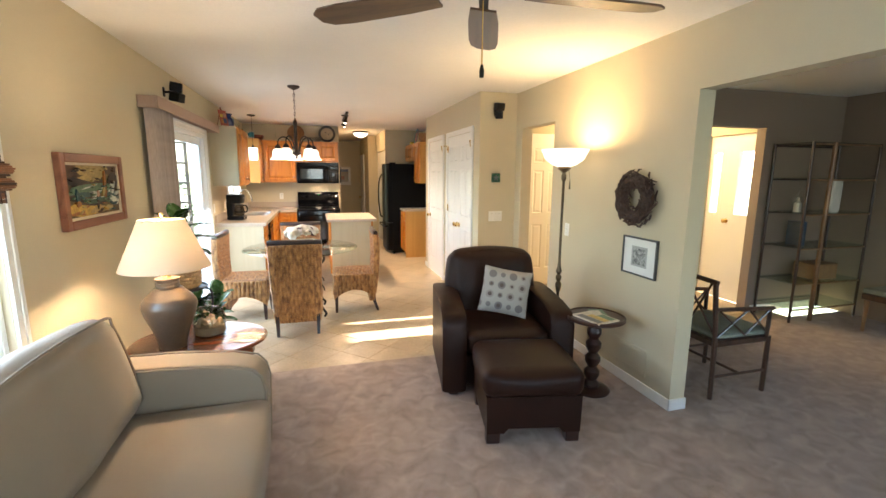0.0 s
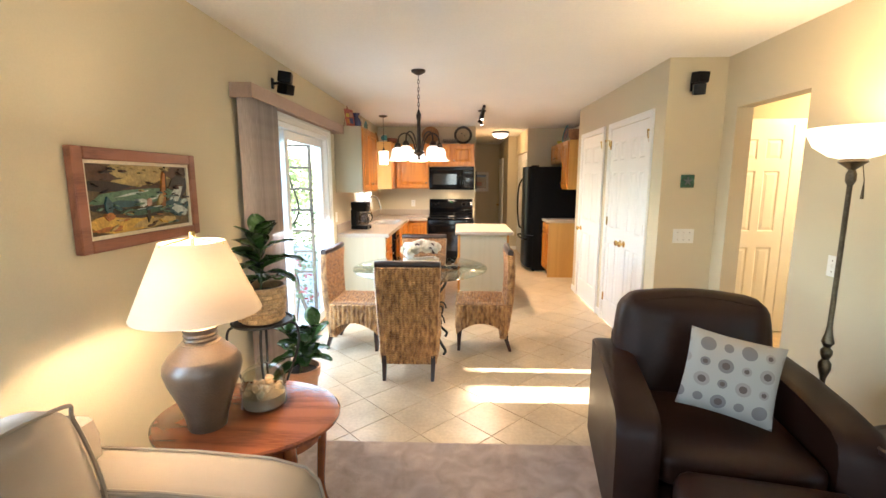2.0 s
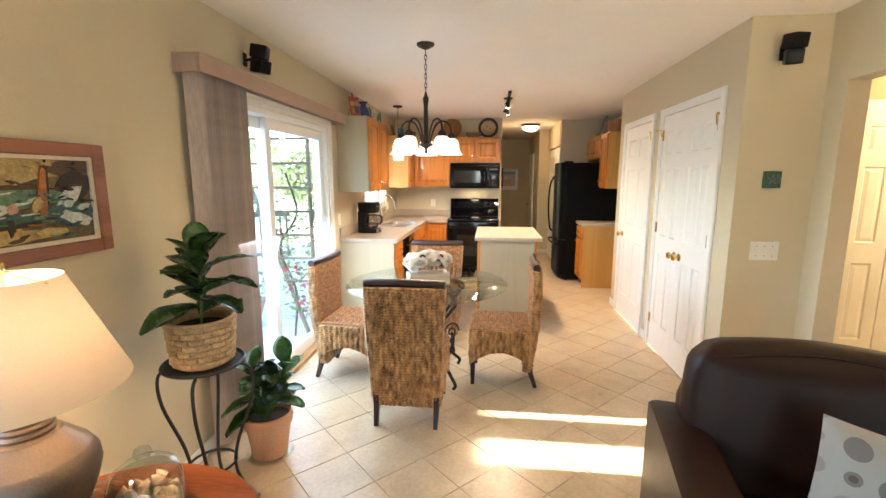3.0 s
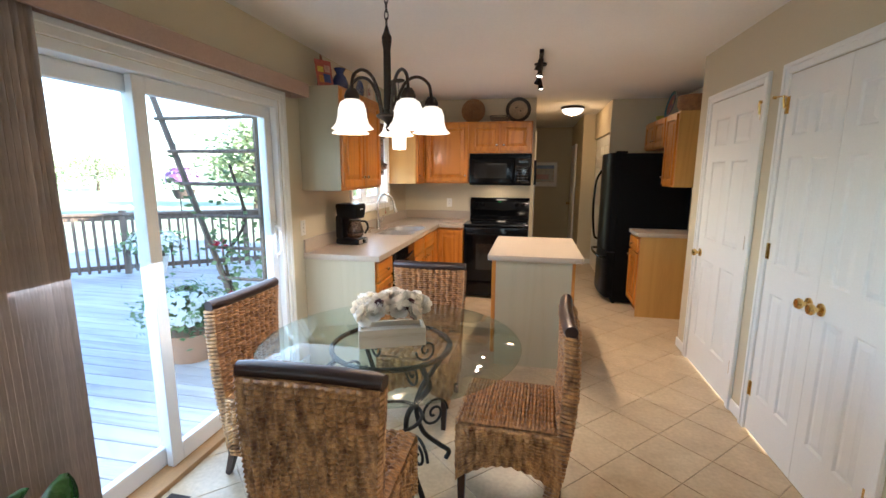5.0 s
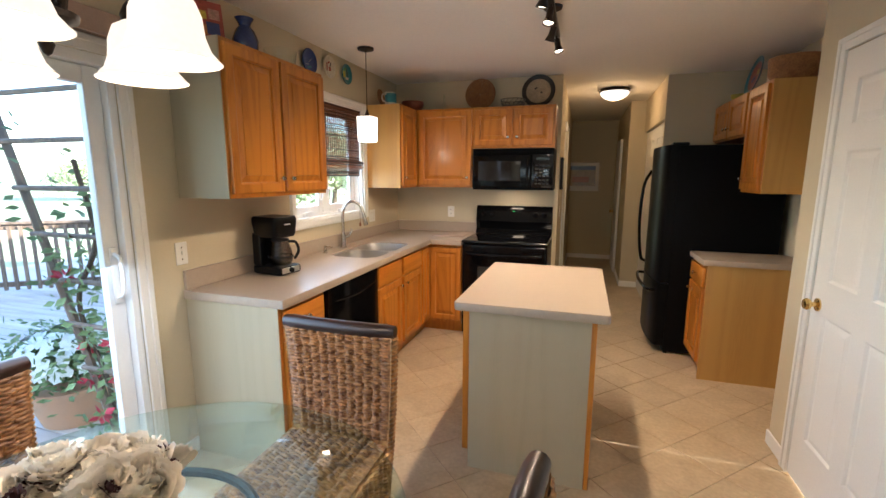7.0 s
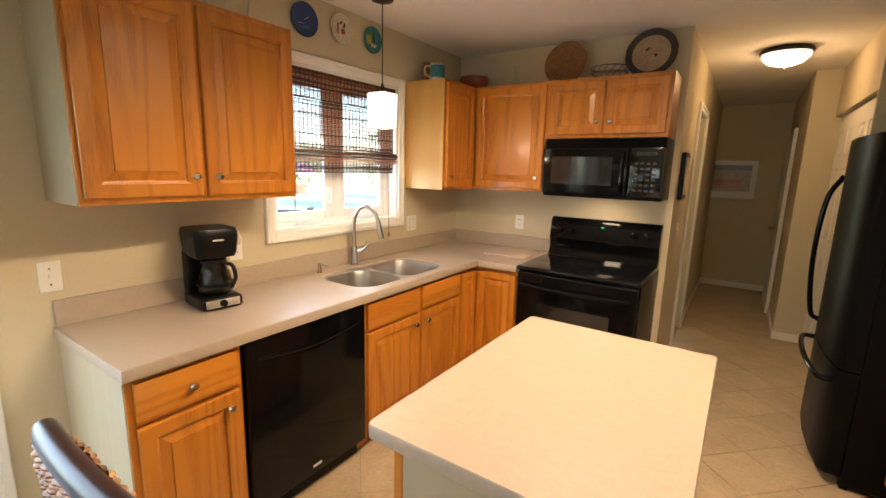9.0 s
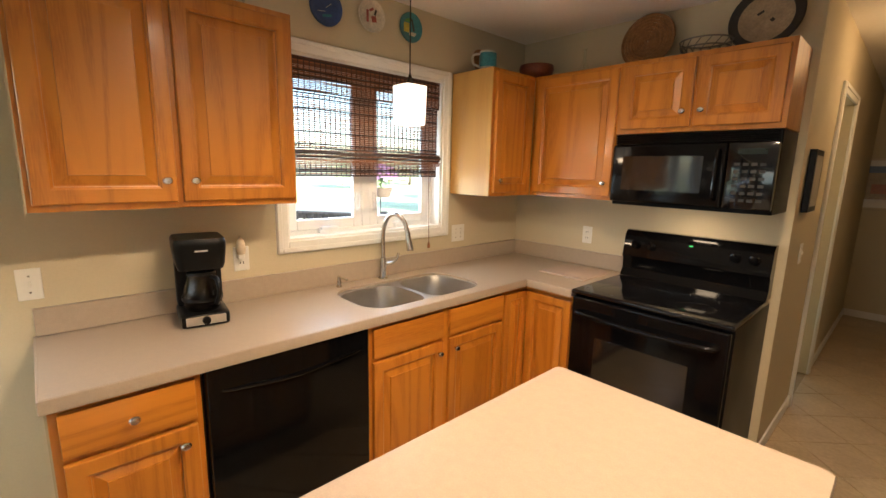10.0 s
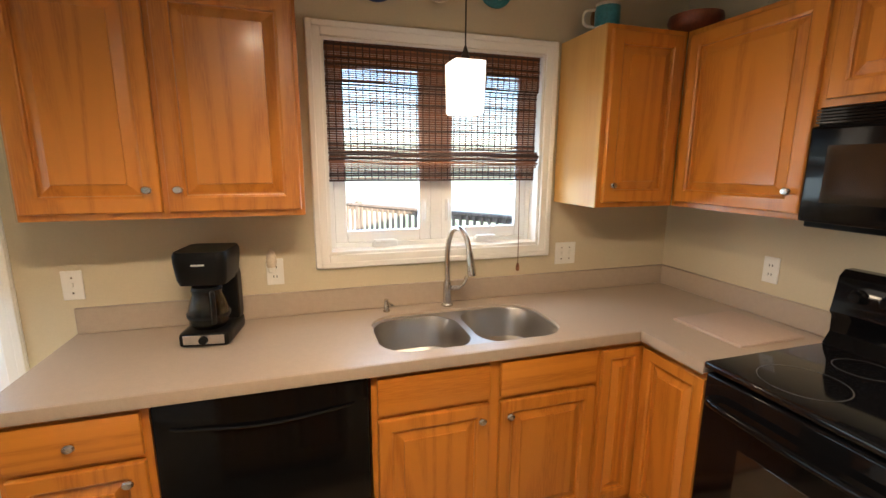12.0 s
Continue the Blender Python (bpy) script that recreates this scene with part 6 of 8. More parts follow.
def weave(bm, fn, du=11, dv=40, amp=0.017):
    """A woven face: flat strands pass over and under upright stakes. fn(u, v) gives place and normal."""
    nu, nv = du * 5, dv * 3
    rows = []
    for j in range(nv + 1):
        row = []
        for i in range(nu + 1):
            u, v = i / nu, j / nv
            p, n = fn(u, v)
            k = int(v * dv * 0.9999)
            wob = 0.25 * noise.noise(Vector((u * 9, k * 1.7, 3.0)))
            over = abs(math.sin(math.pi * (u * du + 0.12 * (k % 2) + wob))) ** 0.7
            lip = abs(math.sin(math.pi * (v * dv))) ** 0.6
            h = (0.3 + 0.7 * lip) * over + 0.35 * noise.noise(Vector((u * du * 1.3, k * 0.9, 1.0)))
            row.append(bm.verts.new(Vector(p) + Vector(n) * amp * h * min(1.0, 0.15 + 9 * u * (1 - u))))
        rows.append(row)
    for a, b in zip(rows, rows[1:]):
        for i in range(nu):
            bm.faces.new((a[i], a[i + 1], b[i + 1], b[i]))
    return bm


def back_y(z):
    t = (z - 0.12) / 0.78
    return 0.03 - 0.05 * t + 0.06 * (2 * t - 1) ** 2 * 0.5


def half_w(z):
    return 0.205 + 0.035 * max(0, (z - 0.12) / 0.78)


dc = thing("dining_chair", "woven seagrass high-back dining chair with dark wood rail", "chair", (0.03, 4.37, 0), 0, "chairs round the dining table")
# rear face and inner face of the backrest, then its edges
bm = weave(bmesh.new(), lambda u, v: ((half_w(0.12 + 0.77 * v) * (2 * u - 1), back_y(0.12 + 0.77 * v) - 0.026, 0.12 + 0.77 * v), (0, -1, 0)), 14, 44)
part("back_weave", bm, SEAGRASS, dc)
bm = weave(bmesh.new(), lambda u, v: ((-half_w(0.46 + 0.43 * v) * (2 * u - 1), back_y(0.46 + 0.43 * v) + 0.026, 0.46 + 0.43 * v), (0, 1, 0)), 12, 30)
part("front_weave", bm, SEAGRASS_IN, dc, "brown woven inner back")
bm = bmesh.new()
loft(bm, [[(s * (half_w(z) - 0.002), back_y(z) + d, z) for s, d in ((-1, -0.025), (1, -0.025), (1, 0.025), (-1, 0.025))] for z in [0.12 + 0.77 * k / 14 for k in range(15)]], True, True)
for s in (-1, 1):
    for k in range(40):
        z = 0.13 + 0.76 * k / 40
        add_tube(bm, [(s * (half_w(z) - 0.003), back_y(z) - 0.028, z), (s * (half_w(z) + 0.005), back_y(z) - 0.012, z + 0.004), (s * (half_w(z) + 0.005), back_y(z) + 0.012, z + 0.008), (s * (half_w(z) - 0.003), back_y(z) + 0.028, z + 0.01)], 0.0085, 5)
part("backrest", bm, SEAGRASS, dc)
y = back_y(0.905)
bm = tube([(x, y + 0.012 * (1 - (x / 0.24) ** 2), 0.905) for x in [-0.245 + 0.49 * k / 12 for k in range(13)]], [0.026] + [0.030] * 11 + [0.026], 14)
part("top_rail", bm, DARKWOOD, dc, "dark rolled wooden top rail")
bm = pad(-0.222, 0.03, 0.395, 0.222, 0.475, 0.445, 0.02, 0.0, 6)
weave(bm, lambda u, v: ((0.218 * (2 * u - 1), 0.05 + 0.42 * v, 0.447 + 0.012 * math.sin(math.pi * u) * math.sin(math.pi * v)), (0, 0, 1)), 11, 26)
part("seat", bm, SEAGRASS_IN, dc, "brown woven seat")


def skirt(u):
    return 0.155 + 0.11 * math.sin(math.pi * u) ** 0.8


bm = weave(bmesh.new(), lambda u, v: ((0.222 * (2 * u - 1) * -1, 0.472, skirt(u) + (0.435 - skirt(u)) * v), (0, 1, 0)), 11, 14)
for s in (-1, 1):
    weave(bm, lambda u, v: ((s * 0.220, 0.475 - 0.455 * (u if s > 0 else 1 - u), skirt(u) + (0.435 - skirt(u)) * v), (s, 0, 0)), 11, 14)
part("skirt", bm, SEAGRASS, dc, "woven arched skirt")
for s in (-1, 1):
    part("leg", tube([(s * 0.190, 0.45, 0.40), (s * 0.190, 0.45, 0.15), (s * 0.187, 0.452, 0.001)], [0.026, 0.024, 0.018], 4), DARKWOOD, dc)
    part("leg", tube([(s * 0.190, 0.035, 0.30), (s * 0.188, 0.030, 0.12), (s * 0.185, -0.01, 0.001)], [0.024, 0.024, 0.018], 4), DARKWOOD, dc)
copy_thing(dc, pose(0.875, 5.17, 0, 0, 0, 88))
copy_thing(dc, pose(-0.76, 5.17, 0, 0, 0, -94))
copy_thing(dc, pose(0.03, 6.04, 0, 0, 0, 180))

TX, TY = 0.065, 5.09
dt = thing("dining_table", "round glass dining table on a scrolled wrought iron base", "dining table", (TX, TY, 0))
part("tabletop", lathe([(0, 0.738), (0.594, 0.738), (0.60, 0.741), (0.60, 0.747), (0.594, 0.750), (0, 0.750)], 96), TABLE_GLASS, dt, "round bevelled clear glass top").visible_shadow = False
part("ring", tube([(0.275 * math.cos(a), 0.275 * math.sin(a), 0.725) for a in (2 * math.pi * k / 48 for k in range(48))], 0.0115, 8, True), IRON, dt)
part("lower_ring", tube([(0.14 * math.cos(a), 0.14 * math.sin(a), 0.36) for a in (2 * math.pi * k / 36 for k in range(36))], 0.009, 8, True), IRON, dt)
for k in range(4):
    a = radians(45 + 90 * k)
    c, s = math.cos(a), math.sin(a)
    pts = bow([(r * c, r * s, z) for r, z in ((0.27, 0.72), (0.33, 0.66), (0.27, 0.58), (0.16, 0.46), (0.13, 0.36), (0.17, 0.22), (0.27, 0.11), (0.33, 0.05), (0.31, 0.012))], 6)
    part("leg", tube(pts, 0.0125, 8), IRON, dt)
    sp = []
    for i in range(28):
        t = i / 27 * 3.6 * math.pi
        r = 0.085 * (1 - i / 30)
        sp.append(((0.235 + r * math.cos(t)) * c, (0.235 + r * math.cos(t)) * s, 0.30 + r * math.sin(t)))
    part("scroll", tube(sp, 0.007, 7), IRON, dt)
    sp = []
    for i in range(22):
        t = math.pi + i / 21 * 3.0 * math.pi
        r = 0.06 * (1 - i / 24)
        sp.append(((0.19 + r * math.cos(t)) * c, (0.19 + r * math.cos(t)) * s, 0.655 + r * math.sin(t)))
    part("scroll", tube(sp, 0.006, 7), IRON, dt)

# wooden box of dried flowers
FLOWER = mat("cream_petals", (0.84, 0.77, 0.66), 0.75, var=0.1, scale=30, bump=0.1, rand=0.10)
DRIED = mat("burgundy_dried_flower", (0.10, 0.035, 0.035), 0.8, var=0.4, scale=40, bump=0.3, rand=0.3)
BOXW = wood("whitewashed_box", (0.58, 0.50, 0.38), (0.46, 0.38, 0.27), 0, 0.7, 0.0)
fb = thing("flower_box", "cream dried flowers in a whitewashed wooden box", "flower arrangement", (0.075, 5.06, 0.7505), 22)
bm = bmesh.new()
for q in ((-0.15, -0.065, -0.138, 0.065), (0.138, -0.065, 0.15, 0.065), (-0.138, -0.065, 0.138, -0.053), (-0.138, 0.053, 0.138, 0.065)):
    add_box(bm, q[0], q[1], 0.0, q[2], q[3], 0.085, 0.002)
add_box(bm, -0.138, -0.053, 0.0, 0.138, 0.053, 0.06)
part("box", bm, BOXW, fb)


def blossom(r, petals, layers, seed):
    rd = random.Random(seed)
    bm = bmesh.new()
    for ly in range(layers):
        for k in range(petals):
            a = 2 * math.pi * (k + 0.5 * ly) / petals + rd.uniform(-0.15, 0.15)
            el = radians(8 + 70 * ly / layers + rd.uniform(-8, 8))
            w = r * 0.42
            row = []
            for i in range(4):
                t = i / 3
                d = r * (0.12 + 0.88 * t * (1 - 0.35 * ly / layers))
                z = math.sin(el) * d + r * 0.12 * t * t
                x = math.cos(el) * d
                ww = w * math.sin(math.pi * (0.15 + 0.7 * t))
                row.append([bm.verts.new((x * math.cos(a) - s * ww * math.sin(a), x * math.sin(a) + s * ww * math.cos(a), z + abs(s) * r * 0.08)) for s in (-1, 0, 1)])
            for p, q in zip(row, row[1:]):
                for i in range(2):
                    bm.faces.new((p[i], p[i + 1], q[i + 1], q[i]))
    me = bpy.data.meshes.new("blossom")
    bm.to_mesh(me)
    bm.free()
    me.polygons.foreach_set("use_smooth", [True] * len(me.polygons))
    return me


rd = random.Random(3)
pale = [blossom(0.048, 8, 4, k) for k in range(3)]
small = [blossom(0.024, 6, 3, k + 9) for k in range(2)]
for q in pale:
    q.materials.append(FLOWER)
for q in small:
    q.materials.append(DRIED)
for k in range(64):
    u, v = rd.uniform(-1, 1), rd.uniform(-1, 1)
    z = 0.085 + 0.128 * math.sqrt(max(0, 1 - (u * u + v * v) * 0.48)) * rd.uniform(0.75, 1.0)
    f = new("blossom", pale[k % 3] if k % 6 else small[k % 2])
    f.parent = fb
    f.matrix_basis = pose(u * 0.145, v * 0.085, z, -v * 55 + rd.uniform(-15, 15), u * 50 + rd.uniform(-15, 15), rd.uniform(0, 360))
for k in range(14):
    a = rd.uniform(0, 6.28)
    f = new("dried_flower", small[k % 2])
    f.parent = fb
    f.matrix_basis = pose(0.125 * math.cos(a), 0.085 * math.sin(a), rd.uniform(0.13, 0.21), rd.uniform(-60, 60), rd.uniform(-60, 60), 0)

# chandelier
BELL_ON = mat("lit_frosted_bell", (0.9, 0.82, 0.7), 0.4, var=0.05, bump=0, emit=(1.0, 0.80, 0.56), power=0.15)
chn = thing("chandelier", "dark bronze five-arm chandelier with lit frosted bell shades", "chandelier", (0.06, 5.10, 0))
part("canopy", lathe([(0, 2.444), (0.062, 2.444), (0.06, 2.43), (0.03, 2.412), (0.008, 2.405), (0, 2.40)], 24), BRONZE, chn)
bm = bmesh.new()
for k in range(9):
    z = 2.395 - k * 0.031
    cyc = [(0.008 * math.cos(a) * (1 if k % 2 else 0), 0.008 * math.cos(a) * (0 if k % 2 else 1), z - 0.012 + 0.02 * math.sin(a)) for a in (2 * math.pi * i / 12 for i in range(12))]
    add_tube(bm, cyc, 0.0024, 5, True)
part("chain", bm, BRONZE, chn)
part("column", lathe([(0, 1.695), (0.006, 1.70), (0.012, 1.715), (0.006, 1.725), (0.02, 1.74), (0.048, 1.755), (0.05, 1.765), (0.03, 1.775), (0.017, 1.79), (0.015, 2.03), (0.02, 2.06), (0.021, 2.08), (0.012, 2.10), (0.005, 2.125), (0, 2.126)], 18), BRONZE, chn)
for k in range(5):
    a = radians(25 + 72 * k)
    c, s = math.cos(a), math.sin(a)
    R = 0.192
    arm = part("arm", tube(bow([(r * c, r * s, z) for r, z in ((0.03, 1.765), (0.05, 1.85), (0.085, 1.91), (0.135, 1.928), (0.18, 1.90), (R, 1.842))], 6), 0.0068, 8), BRONZE, chn)
    part("socket", lathe([(0, 1.848), (0.016, 1.848), (0.024, 1.836), (0.031, 1.82), (0.028, 1.805), (0, 1.805)], 16, (R * c, R * s, 0)), BRONZE, arm)
    sh = lathe([(0.028, 1.807), (0.046, 1.795), (0.055, 1.771), (0.058, 1.738), (0.066, 1.714), (0.080, 1.697), (0.084, 1.694), (0.081, 1.693), (0.063, 1.715), (0.055, 1.739), (0.052, 1.77), (0.043, 1.793)], 28, (R * c, R * s, 0))
    part("shade", sh, BELL_ON, arm, "lit frosted glass bell")
    lamp("chandelier_bulb", "POINT", (0.06 + R * c, 5.10 + R * s, 1.745), CHANDELIER, WARM, 0.035)

# pelmet and stacked upright blinds at the sliding door
PELMET = mat("rose_taupe_pelmet", (0.42, 0.285, 0.215), 0.6, var=0.08, scale=5, bump=0.05)
VANE = mat("taupe_vane_fabric", (0.52, 0.415, 0.35), 0.75, var=0.2, scale=8, fine=160, bump=0.15, stretch=(1, 1, 0.1), rand=0.12)
vb = thing("vertical_blind", "taupe vertical blind stacked open beside the sliding door", "window blind", (0, 0, 0))
part("pelmet", box(XL + 0.001, 3.98, 2.032, XL + 0.012, 6.19, 2.122), PELMET, vb)
part("pelmet", box(-0.885, 3.98, 2.032, -0.873, 6.19, 2.122, 0.002), PELMET, vb, "rose-taupe pelmet front")
for y in (3.98, 6.178):
    part("pelmet", box(XL + 0.0125, y, 2.032, -0.8855, y + 0.012, 2.122, 0.002), PELMET, vb)
part("pelmet_top", box(XL + 0.0125, 3.9925, 2.11, -0.8855, 6.1775, 2.121), PELMET, vb)
part("track", box(-0.965, 4.0, 2.085, -0.925, 6.17, 2.109), VINYL, vb)
bm = bmesh.new()
loft(bm, [[(x, 0.006 * (1 - (x / 0.045) ** 2) + d, z) for x, d in [(-0.0445 + 0.089 * k / 6, 0.0) for k in range(7)] + [(0.0445 - 0.089 * k / 6, 0.0012) for k in range(7)]] for z in (0.03, 2.08)], True, True)
first = part("vane", bm, VANE, vb)
rd = random.Random(8)
for k in range(19):
    q = first if k == 0 else new("vane", first.data)
    q.parent = vb
    q.matrix_basis = pose(-0.945 + rd.uniform(-0.004, 0.004), 4.03 + k * 0.0215, 0, 0, 0, 36 + rd.uniform(-3, 3))
vent = thing("floor_vent", "brown metal floor register near the sliding door", "vent", (-0.90, 4.66, 0.0))
part("frame", box(-0.055, -0.14, 0.0005, 0.055, 0.14, 0.003, 0.001), BRONZE, vent)
for k in range(14):
    part("slat", box(-0.045, -0.125 + k * 0.018, 0.0032, 0.045, -0.117 + k * 0.018, 0.006), BRONZE, vent)

# ---- kitchen small things ----
SMOKE = glass("smoky_carafe_glass", (0.70, 0.68, 0.66))
cm = thing("coffee_maker", "black drip coffee maker with a glass carafe", "coffee maker", (-0.845, 6.775, CT + 0.0005), 82)
part("base", pad(-0.088, -0.12, 0.0, 0.088, 0.10, 0.055, 0.015, 0, 8), PLASTIC, cm)
part("panel", box(-0.07, -0.1225, 0.012, 0.07, -0.1195, 0.046, 0.001), STEEL, cm, "brushed steel front panel")
part("dial", lathe([(0, 0), (0.016, 0), (0.014, 0.012), (0, 0.012)], 16, m=Matrix.Translation((0, -0.1226, 0.029)) @ Matrix.Rotation(radians(90), 4, "X")), PLASTIC, cm)
part("tower", pad(-0.085, 0.03, 0.05, 0.085, 0.10, 0.25, 0.012, 0, 8), PLASTIC, cm)
bm = bmesh.new()
loft(bm, [[(x * s, y * s - 0.01, z) for x, y in rounded(-0.092, -0.10, 0.092, 0.11, 0.03, 4)] for z, s in ((0.225, 0.86), (0.245, 0.93), (0.31, 1.0), (0.335, 1.0), (0.348, 0.94))], True, True)
part("reservoir", bm, PLASTIC, cm)
part("emblem", box(-0.022, -0.1115, 0.30, 0.022, -0.1085, 0.306), WHITE_PL, cm)
car = part("carafe", lathe([(0, 0.058), (0.055, 0.058), (0.068, 0.075), (0.072, 0.11), (0.062, 0.155), (0.05, 0.185), (0.054, 0.20), (0.05, 0.20), (0.046, 0.186), (0.058, 0.155), (0.068, 0.11), (0.064, 0.078), (0.05, 0.063), (0, 0.063)], 28, (0, -0.045, 0)), SMOKE, cm, "dark tinted glass carafe")
part("lid", lathe([(0, 0.201), (0.053, 0.201), (0.05, 0.212), (0, 0.216)], 20, (0, -0.045, 0)), PLASTIC, car)
part("handle", tube(bow([(0.03, -0.085, 0.195), (0.045, -0.125, 0.19), (0.05, -0.14, 0.14), (0.04, -0.115, 0.09)], 5), 0.009, 8), PLASTIC, car)
part("band", lathe([(0.0735, 0.10), (0.0745, 0.10), (0.0745, 0.112), (0.0735, 0.112)], 28, (0, -0.045, 0)), PLASTIC, car)

bdd = single("cutting_board", box(-0.158, -0.165, 0, 0.158, 0.165, 0.011, 0.003, 2), mat("pink_beige_board", (0.52, 0.40, 0.32), 0.5, var=0.06, scale=8, bump=0.03), "flat beige cutting board on the worktop", "cutting board", (-0.318, 8.80, CT + 0.0005))
woven_shade("woven_shade", "brown woven reed roman shade over the sink window", XL - 0.02, KW0 + 0.015, KW1 - 0.03, KWT - 0.014, 1.49, 31, (1.575, 1.60), True)
cd = thing("shade_cord", "brown shade cord with a small wooden tassel", "cord", (XL + 0.01, 8.14, 0))
part("cord", tube([(0, 0, 1.55), (0.012, 0.0, 1.30), (0.014, 0.002, 1.075)], 0.0018, 6), REED, cd)
part("tassel", lathe([(0, 1.035), (0.008, 1.04), (0.01, 1.055), (0.005, 1.075), (0, 1.078)], 10, (0.014, 0.002, 0)), REED, cd)

PEND_ON = mat("lit_white_glass", (0.9, 0.88, 0.82), 0.3, var=0.02, bump=0, emit=(1.0, 0.82, 0.60), power=0.31)
pn = thing("pendant_light", "lit square white glass pendant over the sink", "pendant lamp", (-0.69, 7.738, 0))
part("canopy", lathe([(0, 2.444), (0.062, 2.444), (0.06, 2.43), (0.02, 2.418), (0, 2.418)], 24), BRONZE, pn)
part("cord", tube([(0, 0, 2.42), (0, 0, 1.99)], 0.003, 6), PLASTIC, pn)
part("socket", lathe([(0.004, 2.0), (0.01, 1.98), (0.022, 1.95), (0.026, 1.944), (0, 1.944)], 16), BRONZE, pn)
bm = bmesh.new()
loft(bm, [[(x, y, z) for x, y in rounded(-q, -q, q, q, 0.008, 3)] for z, q in ((1.943, 0.056), (1.94, 0.062), (1.76, 0.058), (1.753, 0.054))], True, True)
part("shade", bm, PEND_ON, pn, "lit square white glass shade")

tr = thing("track_light", "bronze ceiling track with four small spotlights", "track light", (0.715, 7.30, 0))
part("track", box(-0.016, -0.52, 2.405, 0.016, 0.52, 2.432, 0.003), BRONZE, tr)
part("canopy", lathe([(0, 2.444), (0.055, 2.444), (0.05, 2.43), (0, 2.43)], 20), BRONZE, tr)
BULB_ON = mat("lit_spot_bulb", (1, 0.95, 0.85), 0.3, bump=0, emit=(1.0, 0.78, 0.52), power=1.6)
for k, y in enumerate((-0.42, -0.15, 0.15, 0.42)):
    tilt, lean = (8, -12, 14, -8)[k], (15, 6, 18, -12)[k]
    h = part("spotlight", lathe([(0, 0.0), (0.018, 0.0), (0.02, -0.012), (0.02, -0.05), (0.032, -0.085), (0.03, -0.085), (0.017, -0.05), (0.012, -0.045)], 18), BRONZE, tr)
    h.matrix_basis = pose(0, y, 2.385, tilt, lean, 0)
    b = part("bulb", lathe([(0, -0.082), (0.02, -0.08), (0.027, -0.074), (0.018, -0.05), (0, -0.049)], 14), BULB_ON, h)
    j = part("stem", tube([(0, 0, 0.0), (0, 0, 0.02)], 0.006, 8), BRONZE, h)
    m = pose(0.715, 7.30 + y, 2.385, tilt, lean, 0)
    e = m @ Vector((0, 0, -0.095))
    lamp("track_bulb", "SPOT", tuple(e), TRACK, WARM, 0.03, tuple(m @ Vector((0, 0, -1))), cone=136)

dm = thing("ceiling_light", "lit frosted dome ceiling light with a bronze rim", "ceiling light", (1.21, 9.97, 0))
part("rim", lathe([(0, 2.444), (0.155, 2.444), (0.165, 2.43), (0.16, 2.412), (0.15, 2.41), (0, 2.412)], 32), BRONZE, dm)
part("diffuser", lathe([(0.15, 2.411), (0.145, 2.385), (0.11, 2.35), (0.05, 2.33), (0.0, 2.327)], 32), PEND_ON, dm, "lit frosted dome")
part("finial", lathe([(0.0, 2.31), (0.008, 2.315), (0.008, 2.327)], 10), BRONZE, dm)

# things on top of the wall cabinets
def disc_plate(name, label, at, m, r, base, rim, depth=0.018, extra=()):
    ob = thing(name, label, "plate", at)
    ob.matrix_world = Matrix.Translation(at) @ m
    part("dish", lathe([(0, 0.0), (r * 0.62, 0.0), (r * 0.66, 0.004), (r, depth), (r * 0.995, depth + 0.004), (r * 0.64, 0.010), (0, 0.007)], 36), base, ob)
    part("rim", lathe([(r * 0.74, depth * 0.3 + 0.0068), (r * 0.99, depth + 0.0048), (r * 1.008, depth + 0.001), (r * 0.99, depth + 0.0062), (r * 0.74, depth * 0.3 + 0.0088)], 36), rim, ob)
    for c, x, y, w, h, t in extra:
        q = part("motif", box(-w / 2, -h / 2, 0, w / 2, h / 2, 0.0012), c, ob)
        q.matrix_basis = pose(x, y, 0.0088, 0, 0, t)
    return ob


def flat(c, n):
    return mat(n, c, 0.3, var=0.25, scale=18, bump=0.03)


COB, CREAMG, RED, YEL, TEAL, DK = flat((0.03, 0.06, 0.20), "cobalt_glaze"), flat((0.66, 0.60, 0.48), "cream_glaze"), flat((0.35, 0.07, 0.05), "red_glaze"), flat((0.55, 0.45, 0.06), "yellow_glaze"), flat((0.03, 0.20, 0.24), "teal_glaze"), flat((0.03, 0.025, 0.02), "dark_glaze")
WALLP = Matrix.Rotation(radians(90), 4, "Y") @ Matrix.Rotation(radians(90), 4, "Z")
disc_plate("wall_plate", "cobalt blue ceramic plate hung on the wall", (XL + 0.002, 7.455, 2.305), WALLP, 0.088, COB, COB, extra=((CREAMG, 0.02, 0.012, 0.035, 0.002, 40), (CREAMG, -0.02, -0.02, 0.04, 0.002, 8), (TEAL, 0.01, -0.035, 0.05, 0.012, 12)))
disc_plate("wall_plate", "cream ceramic plate with red figures hung on the wall", (XL + 0.002, 7.72, 2.325), WALLP, 0.083, CREAMG, CREAMG, extra=((RED, -0.02, 0.0, 0.014, 0.06, 0), (RED, 0.02, -0.01, 0.03, 0.03, 10), (RED, 0.005, 0.035, 0.03, 0.012, 30), (DK, 0.03, 0.025, 0.012, 0.03, -20)))
disc_plate("wall_plate", "teal and yellow painted plate hung on the wall", (XL + 0.002, 7.985, 2.325), WALLP, 0.080, TEAL, TEAL, extra=((YEL, -0.025, 0.0, 0.04, 0.05, 0), (DK, 0.02, 0.02, 0.012, 0.07, 15), (CREAMG, 0.02, -0.03, 0.05, 0.02, 0), (flat((0.1, 0.3, 0.06), "green_glaze"), -0.02, 0.04, 0.05, 0.02, 0)))
